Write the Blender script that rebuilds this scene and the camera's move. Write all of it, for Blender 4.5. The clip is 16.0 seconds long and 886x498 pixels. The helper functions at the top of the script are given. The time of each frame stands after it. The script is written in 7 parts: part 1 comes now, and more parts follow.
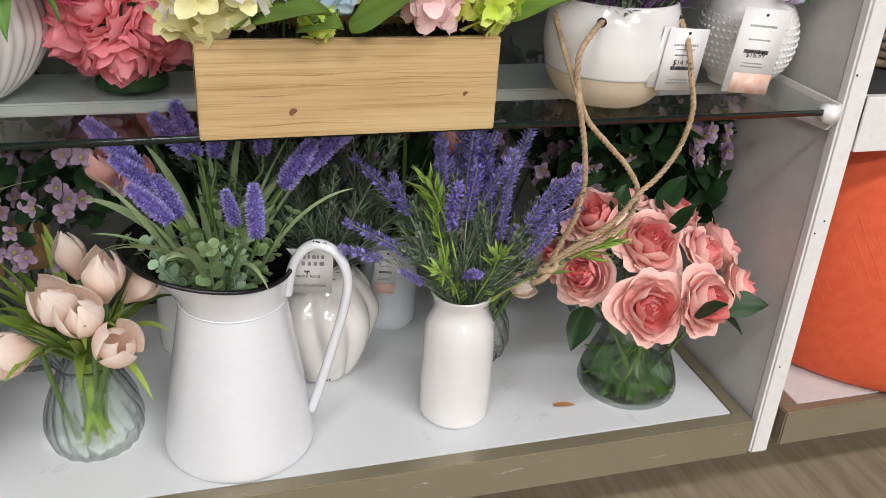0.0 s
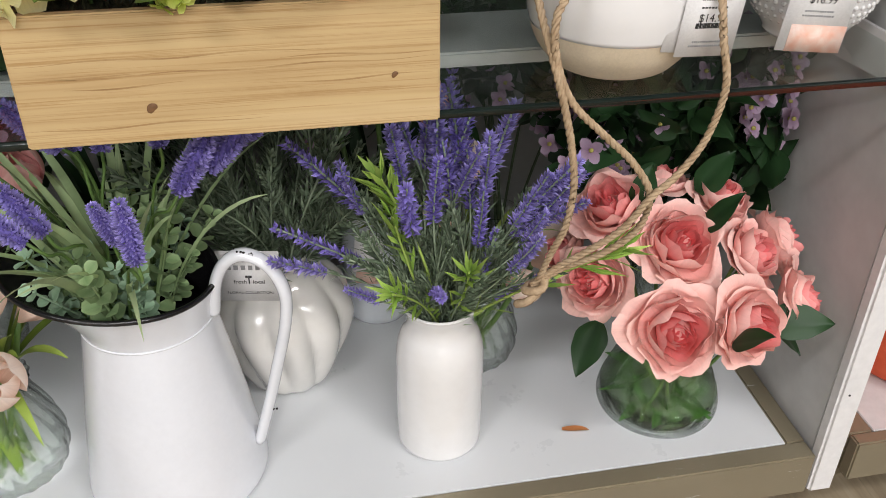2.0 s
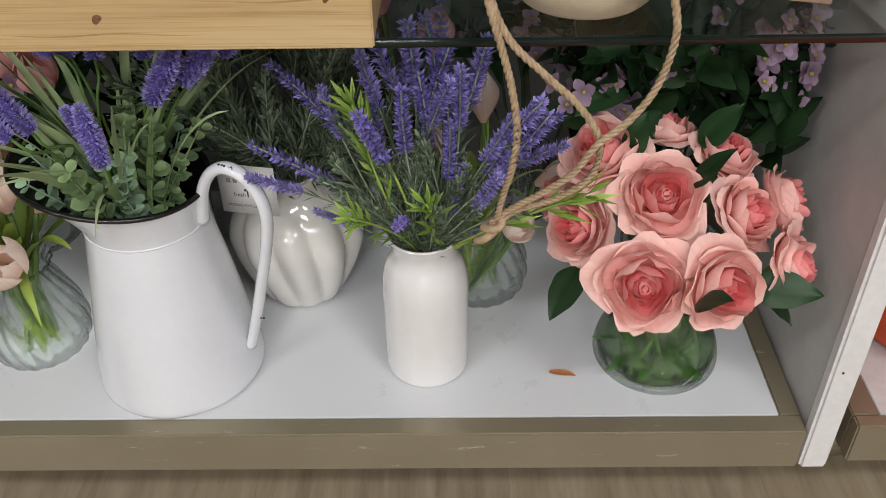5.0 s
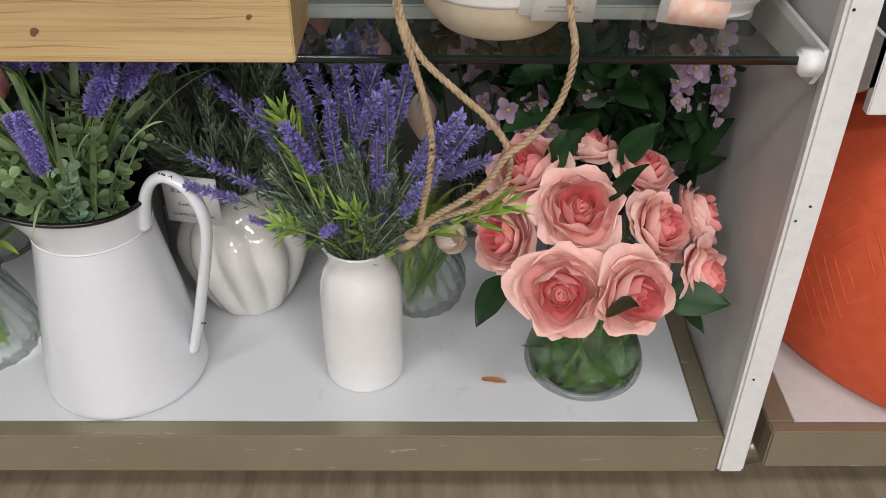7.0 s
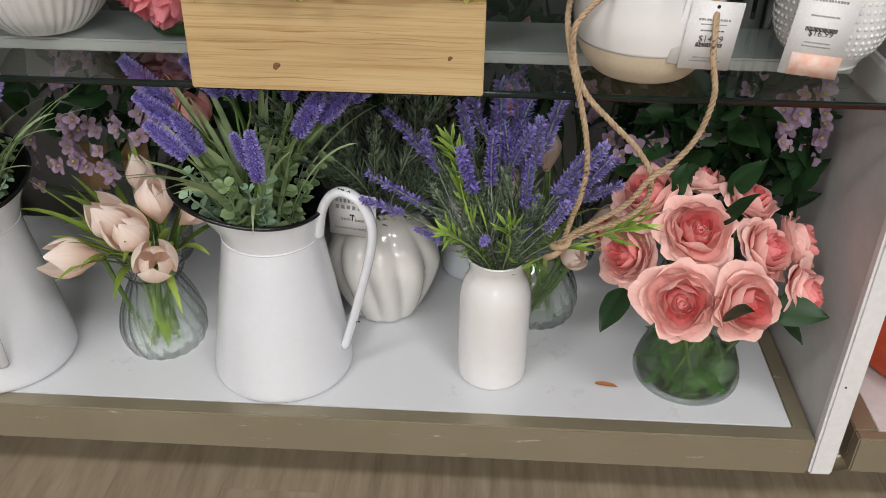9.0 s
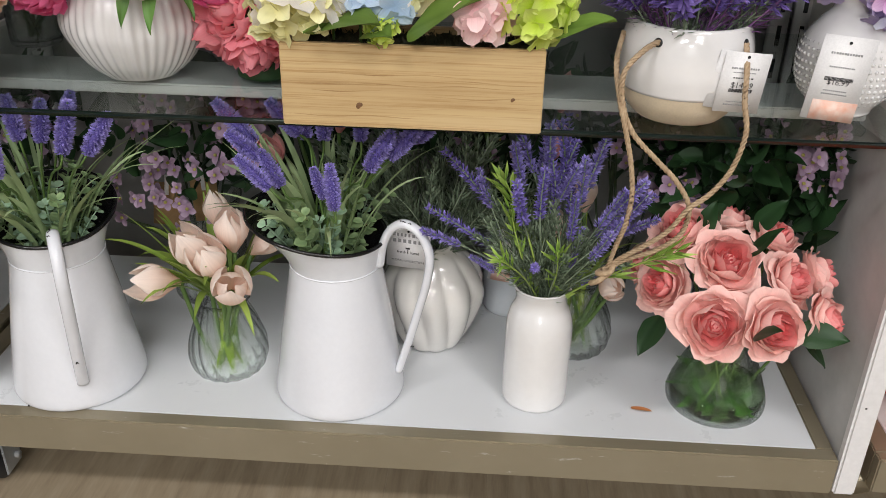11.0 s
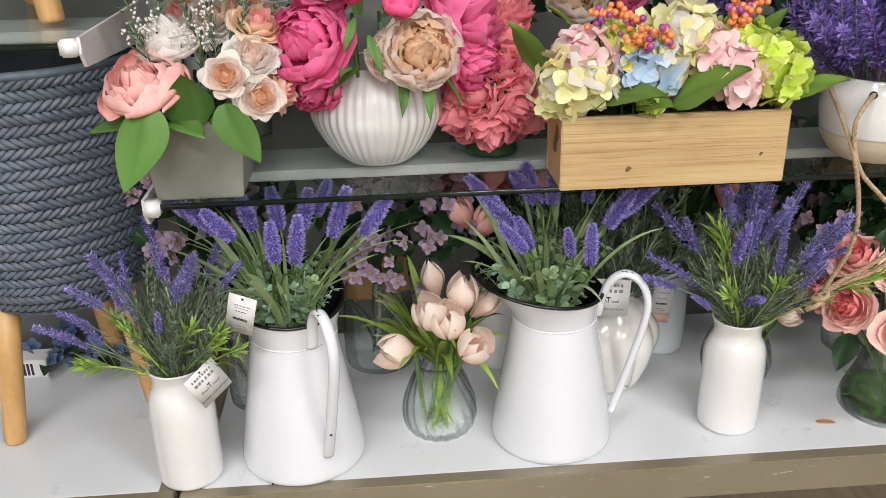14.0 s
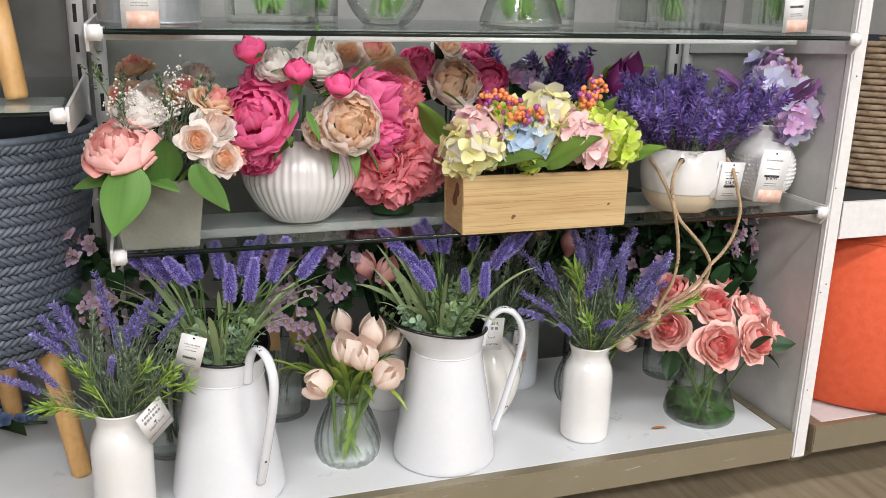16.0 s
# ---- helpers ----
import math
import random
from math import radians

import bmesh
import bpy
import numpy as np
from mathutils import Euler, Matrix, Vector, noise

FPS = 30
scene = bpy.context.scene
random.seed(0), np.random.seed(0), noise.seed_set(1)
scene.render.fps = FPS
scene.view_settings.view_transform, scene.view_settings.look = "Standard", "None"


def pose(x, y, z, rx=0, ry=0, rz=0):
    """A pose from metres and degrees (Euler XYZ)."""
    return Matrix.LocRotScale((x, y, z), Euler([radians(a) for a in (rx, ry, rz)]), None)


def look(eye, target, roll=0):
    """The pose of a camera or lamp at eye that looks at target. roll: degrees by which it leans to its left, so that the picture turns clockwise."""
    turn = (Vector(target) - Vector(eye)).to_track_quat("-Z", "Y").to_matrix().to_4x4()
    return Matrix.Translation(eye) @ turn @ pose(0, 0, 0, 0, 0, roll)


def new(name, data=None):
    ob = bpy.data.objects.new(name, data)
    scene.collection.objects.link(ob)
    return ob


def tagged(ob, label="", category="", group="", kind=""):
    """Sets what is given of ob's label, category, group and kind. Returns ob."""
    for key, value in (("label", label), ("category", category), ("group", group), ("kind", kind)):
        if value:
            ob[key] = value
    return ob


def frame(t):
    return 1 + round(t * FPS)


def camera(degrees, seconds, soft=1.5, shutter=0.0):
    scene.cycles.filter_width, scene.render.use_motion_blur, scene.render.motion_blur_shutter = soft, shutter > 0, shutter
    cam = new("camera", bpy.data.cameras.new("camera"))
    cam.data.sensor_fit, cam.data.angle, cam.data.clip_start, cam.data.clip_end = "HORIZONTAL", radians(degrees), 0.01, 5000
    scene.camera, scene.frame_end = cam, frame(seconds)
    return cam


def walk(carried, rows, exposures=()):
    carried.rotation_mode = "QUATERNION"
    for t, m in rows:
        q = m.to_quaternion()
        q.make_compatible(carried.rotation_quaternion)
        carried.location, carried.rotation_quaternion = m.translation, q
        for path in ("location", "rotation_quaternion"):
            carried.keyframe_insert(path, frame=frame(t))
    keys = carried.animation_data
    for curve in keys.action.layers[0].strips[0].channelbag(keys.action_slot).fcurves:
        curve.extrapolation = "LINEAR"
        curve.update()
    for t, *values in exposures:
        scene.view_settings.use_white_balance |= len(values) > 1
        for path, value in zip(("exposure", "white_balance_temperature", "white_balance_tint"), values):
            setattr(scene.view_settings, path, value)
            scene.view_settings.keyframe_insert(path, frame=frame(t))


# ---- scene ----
cam = camera(52.7, 16.0, soft=0.85)
PATH = [
    (0, (0.497, -0.789, 0.885), (1.036, 0.907, -0.028), 3.7),
    (0.5, (0.537, -0.748, 0.882), (1.157, 0.908, -0.051), 3.7),
    (1, (0.593, -0.679, 0.875), (1.196, 0.941, -0.13), 3.6),
    (1.5, (0.635, -0.622, 0.87), (1.156, 0.992, -0.191), 3.1),
    (2, (0.675, -0.586, 0.868), (0.997, 1.052, -0.233), 0.5),
    (2.5, (0.716, -0.57, 0.869), (0.884, 1.05, -0.29), 0.1),
    (3, (0.745, -0.567, 0.869), (0.779, 1.024, -0.342), -1.7),
    (3.5, (0.763, -0.574, 0.871), (0.708, 1.012, -0.347), -3.1),
    (4, (0.779, -0.583, 0.871), (0.687, 0.997, -0.352), -3.1),
    (4.5, (0.802, -0.594, 0.871), (0.719, 0.985, -0.354), -2.4),
    (5, (0.836, -0.609, 0.871), (0.813, 0.975, -0.35), -1.0),
    (5.2, (0.851, -0.616, 0.872), (0.851, 0.971, -0.346), -0.4),
    (7.3, (0.889, -0.661, 0.886), (0.898, 0.962, -0.283), 0.5),
    (7.5, (0.87, -0.668, 0.892), (0.856, 0.954, -0.277), 0.6),
    (8, (0.829, -0.708, 0.907), (0.765, 0.927, -0.244), 0.4),
    (8.5, (0.79, -0.753, 0.918), (0.711, 0.906, -0.196), 0.3),
    (8.7, (0.785, -0.771, 0.921), (0.704, 0.897, -0.179), 0.6),
    (10.8, (0.739, -0.917, 0.931), (0.692, 0.857, 0.008), 1.5),
    (11, (0.727, -0.913, 0.93), (0.639, 0.852, -0.007), 1.3),
    (11.5, (0.69, -0.885, 0.937), (0.493, 0.868, -0.005), 1.5),
    (12, (0.634, -0.858, 0.944), (0.384, 0.885, -0.004), 1.2),
    (12.5, (0.543, -0.866, 0.946), (0.301, 0.887, 0.016), 0.4),
    (13, (0.42, -0.907, 0.949), (0.352, 0.875, 0.045), -1.7),
    (13.5, (0.343, -0.957, 0.964), (0.364, 0.851, 0.109), -2.7),
    (14, (0.303, -1.01, 0.965), (0.43, 0.817, 0.162), -1.2),
    (14.5, (0.26, -1.071, 0.958), (0.518, 0.8, 0.303), -0.2),
    (15, (0.205, -1.126, 0.957), (0.568, 0.743, 0.342), 0.0),
    (15.5, (0.124, -1.18, 0.948), (0.629, 0.671, 0.383), 0.8),
    (16, (0.074, -1.225, 0.949), (0.693, 0.593, 0.391), 1.5),
]
walk(cam, [(t, look(eye, target, roll)) for t, eye, target, roll in PATH], ((0, -0.12), (1.5, -0.12), (2.5, -0.18), (3.0, -0.32), (3.5, -0.38), (5.0, -0.42), (8.0, -0.40), (11.0, -0.24), (12.5, -0.22), (13.5, -0.02), (16, 0.07)))

W = bpy.data.worlds.new("store_air")
scene.world = W
W.use_nodes = True
W.node_tree.nodes["Background"].inputs[0].default_value = (0.9, 0.95, 1.0, 1)
W.node_tree.nodes["Background"].inputs[1].default_value = 0.010


def ceiling_lamp(x, y, sx, sy, watts, z=2.98):
    lamp = bpy.data.lights.new("ceiling_panel_light", "AREA")
    lamp.shape, lamp.size, lamp.size_y, lamp.energy = "RECTANGLE", sx, sy, watts
    lamp.color = (1.0, 0.985, 1.0)
    ob = new("ceiling_panel_light", lamp)
    ob.matrix_basis = pose(x, y, z)
    return ob


for lx, ly, lw in ((1.9, -1.9, 54), (-0.6, -1.9, 44), (0.6, -3.6, 104), (3.4, -3.8, 62), (-2.4, -3.8, 62), (2.0, -6.0, 118), (-1.0, -6.0, 118), (0.5, -8.0, 118)):
    ceiling_lamp(lx, ly, 1.2, 0.3, lw)


# ---- materials ----
def node_mat(name):
    m = bpy.data.materials.new(name)
    m.use_nodes = True
    nt = m.node_tree
    return m, nt, nt.nodes["Principled BSDF"], nt.nodes["Material Output"]


def noise_tex(nt, scale, detail=4.0, rough=0.6, stretch=None):
    tc = nt.nodes.new("ShaderNodeTexCoord")
    n = nt.nodes.new("ShaderNodeTexNoise")
    n.inputs["Scale"].default_value, n.inputs["Detail"].default_value, n.inputs["Roughness"].default_value = scale, detail, rough
    src = tc.outputs["Object"]
    if stretch:
        mp = nt.nodes.new("ShaderNodeMapping")
        mp.inputs["Scale"].default_value = stretch
        nt.links.new(src, mp.inputs[0])
        src = mp.outputs[0]
    nt.links.new(src, n.inputs["Vector"])
    return n


def ramp(nt, fac, stops):
    r = nt.nodes.new("ShaderNodeValToRGB")
    while len(r.color_ramp.elements) < len(stops):
        r.color_ramp.elements.new(0.5)
    for e, (p, c) in zip(r.color_ramp.elements, stops):
        e.position, e.color = p, (*c, 1)
    nt.links.new(fac, r.inputs[0])
    return r


def mix(nt, fac, a, b, mode="MIX"):
    n = nt.nodes.new("ShaderNodeMix")
    n.data_type, n.blend_type = "RGBA", mode
    for slot, v in ((0, fac), (6, a), (7, b)):
        if hasattr(v, "links"):
            nt.links.new(v, n.inputs[slot])
        elif slot == 0:
            n.inputs[0].default_value = v
        else:
            n.inputs[slot].default_value = (*v, 1)
    return n.outputs[2]


def bump(nt, p, height, strength, distance):
    b = nt.nodes.new("ShaderNodeBump")
    b.inputs["Strength"].default_value, b.inputs["Distance"].default_value = strength, distance
    nt.links.new(height, b.inputs["Height"])
    nt.links.new(b.outputs[0], p.inputs["Normal"])


def solid(name, c1, c2, rough=0.5, scale=20, metal=0.0, bump_d=0.0, coat=0.0, stretch=None, fine=None):
    """A surface with colour that wanders between two tones at a coarse and a fine scale."""
    m, nt, p, _ = node_mat(name)
    n = noise_tex(nt, scale, stretch=stretch)
    r = ramp(nt, n.outputs[0], ((0.3, c1), (0.7, c2)))
    f = noise_tex(nt, fine or scale * 14, 2.0)
    lo = 0.97 if coat else 0.9
    g = ramp(nt, f.outputs[0], ((0.25, (lo, lo, lo)), (0.7, (1, 1, 1))))
    nt.links.new(mix(nt, 1.0, r.outputs[0], g.outputs[0], "MULTIPLY"), p.inputs["Base Color"])
    p.inputs["Roughness"].default_value, p.inputs["Metallic"].default_value = rough, metal
    p.inputs["Coat Weight"].default_value = coat
    p.inputs["Coat Roughness"].default_value = 0.06
    if bump_d:
        bump(nt, p, f.outputs[0], 0.5, bump_d)
    return m


def worn(name, c1, c2, mark, rough, metal, stretch, lo=0.66, hi=0.72, scale=9):
    """A painted board or sheet with a soft cloud in its tone, fine scratches and small dark or bright marks."""
    m, nt, p, _ = node_mat(name)
    n = noise_tex(nt, 4.0, 5.0)
    r = ramp(nt, n.outputs[0], ((0.3, c1), (0.7, c2)))
    k = noise_tex(nt, scale, 8.0, 0.75, stretch)
    kr = ramp(nt, k.outputs[0], ((lo, (0, 0, 0)), (hi, (1, 1, 1))))
    nt.links.new(mix(nt, kr.outputs[0], r.outputs[0], mark), p.inputs["Base Color"])
    rr = ramp(nt, noise_tex(nt, 14, 6.0, 0.7).outputs[0], ((0.3, (rough * 0.88,) * 3), (0.7, (rough * 1.12,) * 3)))
    nt.links.new(rr.outputs[0], p.inputs["Roughness"])
    p.inputs["Metallic"].default_value = metal
    bump(nt, p, noise_tex(nt, 60, 6.0, 0.7, stretch).outputs[0], 0.12, 0.0006)
    return m


def petal_mat(name, base, tip, vary=0.10, glow=0.2, rough=0.62, vein=0.07):
    """Cloth petals and leaves: colour from the foot of the petal to its lip, fine veins, each petal a little different, some light passing through."""
    m, nt, p, out = node_mat(name)
    at = nt.nodes.new("ShaderNodeAttribute")
    at.attribute_name = "tint"
    sep = nt.nodes.new("ShaderNodeSeparateColor")
    nt.links.new(at.outputs["Color"], sep.inputs[0])
    geo, oi = nt.nodes.new("ShaderNodeNewGeometry"), nt.nodes.new("ShaderNodeObjectInfo")
    own = nt.nodes.new("ShaderNodeMath")
    own.operation = "ADD"
    nt.links.new(geo.outputs["Random Per Island"], own.inputs[0]), nt.links.new(oi.outputs["Random"], own.inputs[1])
    one = nt.nodes.new("ShaderNodeMath")
    one.operation = "FRACT"
    nt.links.new(own.outputs[0], one.inputs[0])
    hsv = nt.nodes.new("ShaderNodeHueSaturation")
    r = ramp(nt, sep.outputs[0], ((0.05, base), (0.95, tip)))
    val = nt.nodes.new("ShaderNodeMapRange")
    val.inputs[3].default_value, val.inputs[4].default_value = 1 - vary * 1.6, 1 + vary
    nt.links.new(one.outputs[0], val.inputs[0])
    nt.links.new(val.outputs[0], hsv.inputs["Value"])
    n = noise_tex(nt, 60, 3.0)
    g = ramp(nt, n.outputs[0], ((0.25, (0.94, 0.94, 0.94)), (0.7, (1, 1, 1))))
    along = nt.nodes.new("ShaderNodeMath")
    along.operation = "MULTIPLY_ADD"
    along.inputs[1].default_value = 7.0
    nt.links.new(one.outputs[0], along.inputs[0]), nt.links.new(sep.outputs[1], along.inputs[2])
    vn = nt.nodes.new("ShaderNodeTexNoise")
    vn.noise_dimensions = "1D"
    vn.inputs["Scale"].default_value, vn.inputs["Detail"].default_value, vn.inputs["Roughness"].default_value = 9.0, 4.0, 0.75
    nt.links.new(along.outputs[0], vn.inputs["W"])
    lo = 1 - vein
    vr = ramp(nt, vn.outputs[0], ((0.35, (lo, lo, lo)), (0.6, (1, 1, 1))))
    tone = mix(nt, 1.0, mix(nt, 1.0, r.outputs[0], g.outputs[0], "MULTIPLY"), vr.outputs[0], "MULTIPLY")
    nt.links.new(tone, hsv.inputs["Color"])
    nt.links.new(hsv.outputs[0], p.inputs["Base Color"])
    p.inputs["Roughness"].default_value = rough
    p.inputs["Specular IOR Level"].default_value = 0.25
    bump(nt, p, vn.outputs[0], 0.2, 0.00005)
    tr = nt.nodes.new("ShaderNodeBsdfTranslucent")
    nt.links.new(hsv.outputs[0], tr.inputs[0])
    ms = nt.nodes.new("ShaderNodeMixShader")
    ms.inputs[0].default_value = glow
    nt.links.new(p.outputs[0], ms.inputs[1]), nt.links.new(tr.outputs[0], ms.inputs[2])
    nt.links.new(ms.outputs[0], out.inputs[0])
    return m


def glass_mat(name, tint, bend=0.0, ior=1.45, lens=1.1, rough=0.0):
    """Clear glass: what is behind shows through, gloss by Fresnel, part of it bent."""
    m, nt, p, out = node_mat(name)
    nt.nodes.remove(p)
    tr = nt.nodes.new("ShaderNodeBsdfTransparent")
    tr.inputs[0].default_value = (*tint, 1)
    gl = nt.nodes.new("ShaderNodeBsdfGlossy")
    gl.inputs["Roughness"].default_value = rough
    lw = nt.nodes.new("ShaderNodeLayerWeight")
    pw = nt.nodes.new("ShaderNodeMath")
    pw.operation = "POWER"
    pw.inputs[1].default_value = 4.5
    nt.links.new(lw.outputs["Facing"], pw.inputs[0])
    fr = nt.nodes.new("ShaderNodeMapRange")
    fr.inputs[3].default_value, fr.inputs[4].default_value = ((ior - 1) / (ior + 1)) ** 2, 0.5
    nt.links.new(pw.outputs[0], fr.inputs[0])
    body = tr.outputs[0]
    if bend:
        re = nt.nodes.new("ShaderNodeBsdfRefraction")
        re.inputs[0].default_value, re.inputs["IOR"].default_value, re.inputs["Roughness"].default_value = (*tint, 1), lens, 0.0
        mb = nt.nodes.new("ShaderNodeMixShader")
        mb.inputs[0].default_value = bend
        nt.links.new(tr.outputs[0], mb.inputs[1]), nt.links.new(re.outputs[0], mb.inputs[2])
        body = mb.outputs[0]
    ms = nt.nodes.new("ShaderNodeMixShader")
    nt.links.new(fr.outputs[0], ms.inputs[0]), nt.links.new(body, ms.inputs[1]), nt.links.new(gl.outputs[0], ms.inputs[2])
    nt.links.new(ms.outputs[0], out.inputs[0])
    return m


def plank_floor_mat():
    m, nt, p, _ = node_mat("vinyl_plank_floor")
    n = noise_tex(nt, 3.0, 6.0, 0.65, (14, 1.5, 1))
    r = ramp(nt, n.outputs[0], ((0.3, (0.20, 0.155, 0.10)), (0.52, (0.30, 0.24, 0.16)), (0.72, (0.37, 0.31, 0.22))))
    oi = nt.nodes.new("ShaderNodeObjectInfo")
    g = ramp(nt, oi.outputs["Random"], ((0, (0.88, 0.88, 0.88)), (1, (1, 1, 1))))
    nt.links.new(mix(nt, 1.0, r.outputs[0], g.outputs[0], "MULTIPLY"), p.inputs["Base Color"])
    p.inputs["Roughness"].default_value = 0.42
    bump(nt, p, noise_tex(nt, 12, 5.0, 0.6, (16, 1.5, 1)).outputs[0], 0.3, 0.001)
    return m


def pine_mat():
    """Pine: wandering growth rings along x, fine pores, pale between."""
    m, nt, p, _ = node_mat("pine_wood")
    tc = nt.nodes.new("ShaderNodeTexCoord")
    mp = nt.nodes.new("ShaderNodeMapping")
    mp.inputs["Scale"].default_value = (0.05, 0.6, 1)
    nt.links.new(tc.outputs["Object"], mp.inputs[0])
    w = nt.nodes.new("ShaderNodeTexWave")
    w.bands_direction = "Z"
    for k, v in (("Scale", 36.0), ("Distortion", 9.0), ("Detail", 3.0), ("Detail Scale", 1.2), ("Detail Roughness", 0.55)):
        w.inputs[k].default_value = v
    nt.links.new(mp.outputs[0], w.inputs["Vector"])
    cloud = noise_tex(nt, 6.0, 4.0, 0.6, (0.5, 2, 5))
    r = ramp(nt, cloud.outputs[0], ((0.3, (0.44, 0.30, 0.14)), (0.55, (0.52, 0.375, 0.185)), (0.75, (0.58, 0.435, 0.24))))
    rings = ramp(nt, w.outputs["Fac"], ((0.0, (0.66, 0.52, 0.36)), (0.22, (0.93, 0.88, 0.80)), (0.6, (1, 1, 1))))
    fg = noise_tex(nt, 3.0, 5.0, 0.75, (1.2, 40, 150))
    fl = ramp(nt, fg.outputs[0], ((0.34, (0.72, 0.60, 0.46)), (0.48, (1, 1, 1))))
    nt.links.new(mix(nt, 1.0, mix(nt, 0.2, r.outputs[0], rings.outputs[0], "MULTIPLY"), fl.outputs[0], "MULTIPLY"), p.inputs["Base Color"])
    p.inputs["Roughness"].default_value = 0.5
    bump(nt, p, fg.outputs[0], 0.2, 0.0006)
    return m


WHITE_GLAZE = solid("white_glazed_ceramic", (0.72, 0.71, 0.695), (0.76, 0.75, 0.74), 0.10, 6, coat=1.0)
ENAMEL = solid("white_enamel", (0.685, 0.70, 0.735), (0.725, 0.738, 0.77), 0.22, 9, coat=0.6)
CREAM_GLAZE = solid("cream_glazed_ceramic", (0.72, 0.70, 0.655), (0.76, 0.74, 0.70), 0.08, 7, coat=1.0)
BLUE_GLAZE = solid("pale_blue_glaze", (0.58, 0.62, 0.66), (0.66, 0.69, 0.71), 0.2, 12, coat=0.4)
BLACK_ENAMEL = solid("black_enamel", (0.006, 0.006, 0.007), (0.012, 0.011, 0.012), 0.25, 20)
STONE_TAN = solid("unglazed_tan_clay", (0.62, 0.52, 0.37), (0.68, 0.58, 0.43), 0.55, 30, bump_d=0.0004)
POT_GREY = solid("grey_green_painted_wood", (0.205, 0.21, 0.175), (0.25, 0.255, 0.215), 0.6, 14, bump_d=0.0003)
TIN = solid("galvanised_tin", (0.42, 0.46, 0.50), (0.56, 0.60, 0.63), 0.42, 25, metal=0.75)
DECK_WHITE = worn("white_laminate", (0.635, 0.65, 0.66), (0.67, 0.685, 0.695), (0.36, 0.35, 0.33), 0.30, 0.0, (1, 1, 1), 0.79, 0.80, 30)
METAL_TAUPE = worn("champagne_painted_metal", (0.25, 0.215, 0.145), (0.31, 0.27, 0.19), (0.62, 0.60, 0.55), 0.34, 0.4, (1, 6, 6), 0.635, 0.70, 16)
SIDE_GREY = solid("grey_white_side_panel", (0.52, 0.515, 0.50), (0.57, 0.565, 0.55), 0.45, 3)
POST_WHITE = solid("white_painted_metal", (0.70, 0.69, 0.68), (0.76, 0.75, 0.74), 0.38, 9, fine=90)
BACK_GREY = solid("grey_back_panel", (0.26, 0.26, 0.25), (0.31, 0.31, 0.295), 0.55, 4)
SLOT_BLACK = solid("dark_slot", (0.01, 0.01, 0.01), (0.02, 0.02, 0.02), 0.7)
RAIL_GREY = solid("pale_grey_rail", (0.60, 0.60, 0.59), (0.66, 0.66, 0.65), 0.42, 8)
CAP_WHITE = solid("white_plastic", (0.78, 0.77, 0.76), (0.83, 0.82, 0.81), 0.35, 30)
GLASS_SHELF = glass_mat("shelf_glass", (0.91, 0.94, 0.93), 0.0, 1.5)
GLASS_EDGE = solid("green_black_glass_edge", (0.006, 0.012, 0.010), (0.012, 0.02, 0.017), 0.12, 30)
GLASS_VASE = glass_mat("clear_vase_glass", (0.975, 0.99, 0.98), 0.5, 1.5, 1.25)
# tint stands in for the dark that refraction shows below the water line
WATER = glass_mat("darkened_resin_water", (0.64, 0.72, 0.58), 0.8, 1.33, 1.33)
PINE = pine_mat()
PINE_DARK = solid("pine_knot", (0.12, 0.055, 0.02), (0.20, 0.10, 0.04), 0.6, 200)
PINE_STREAK = solid("pine_growth_ring", (0.30, 0.17, 0.065), (0.46, 0.31, 0.14), 0.55, 60, stretch=(0.4, 1, 1))
FLOORING = plank_floor_mat()
RUBBER = solid("black_rubber", (0.012, 0.012, 0.012), (0.025, 0.025, 0.025), 0.6)
MOSS = solid("dark_moss", (0.016, 0.022, 0.008), (0.055, 0.05, 0.02), 0.9, 90, bump_d=0.003)
BEECH = solid("beech_wood_leg", (0.55, 0.31, 0.11), (0.66, 0.40, 0.17), 0.42, 8, stretch=(10, 10, 1))
ROPE = solid("jute_rope", (0.34, 0.23, 0.13), (0.52, 0.39, 0.25), 0.9, 160, bump_d=0.0006)
CARD = solid("white_card", (0.76, 0.75, 0.74), (0.80, 0.79, 0.78), 0.6, 40)
INK = solid("black_ink", (0.015, 0.015, 0.015), (0.03, 0.03, 0.03), 0.6)
INK_GREY = solid("grey_ink", (0.22, 0.22, 0.22), (0.30, 0.30, 0.30), 0.6)
STICKER = solid("pink_orange_sticker", (0.80, 0.42, 0.30), (0.82, 0.66, 0.58), 0.5, 90)
KRAFT = solid("kraft_card", (0.30, 0.18, 0.075), (0.36, 0.22, 0.10), 0.8, 40)
WEAVE = solid("slate_blue_weave", (0.075, 0.095, 0.125), (0.14, 0.165, 0.205), 0.5, 60, fine=500)
# near-black, so the gaps between woven strands read dark
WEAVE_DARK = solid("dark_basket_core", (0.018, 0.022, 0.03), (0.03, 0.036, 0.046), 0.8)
TAN_WEAVE = solid("tan_woven_fibre", (0.22, 0.15, 0.09), (0.34, 0.25, 0.17), 0.8, 130, bump_d=0.002)
POUF_ORANGE = solid("orange_coral_fabric", (0.66, 0.095, 0.032), (0.74, 0.125, 0.05), 0.85, 60, bump_d=0.0008)
POUF_LIGHT = solid("light_orange_stitching", (0.68, 0.105, 0.038), (0.75, 0.135, 0.055), 0.85, 60)
DECK_PINK = solid("white_laminate_beside_pouf", (0.62, 0.60, 0.59), (0.68, 0.66, 0.65), 0.35, 6)
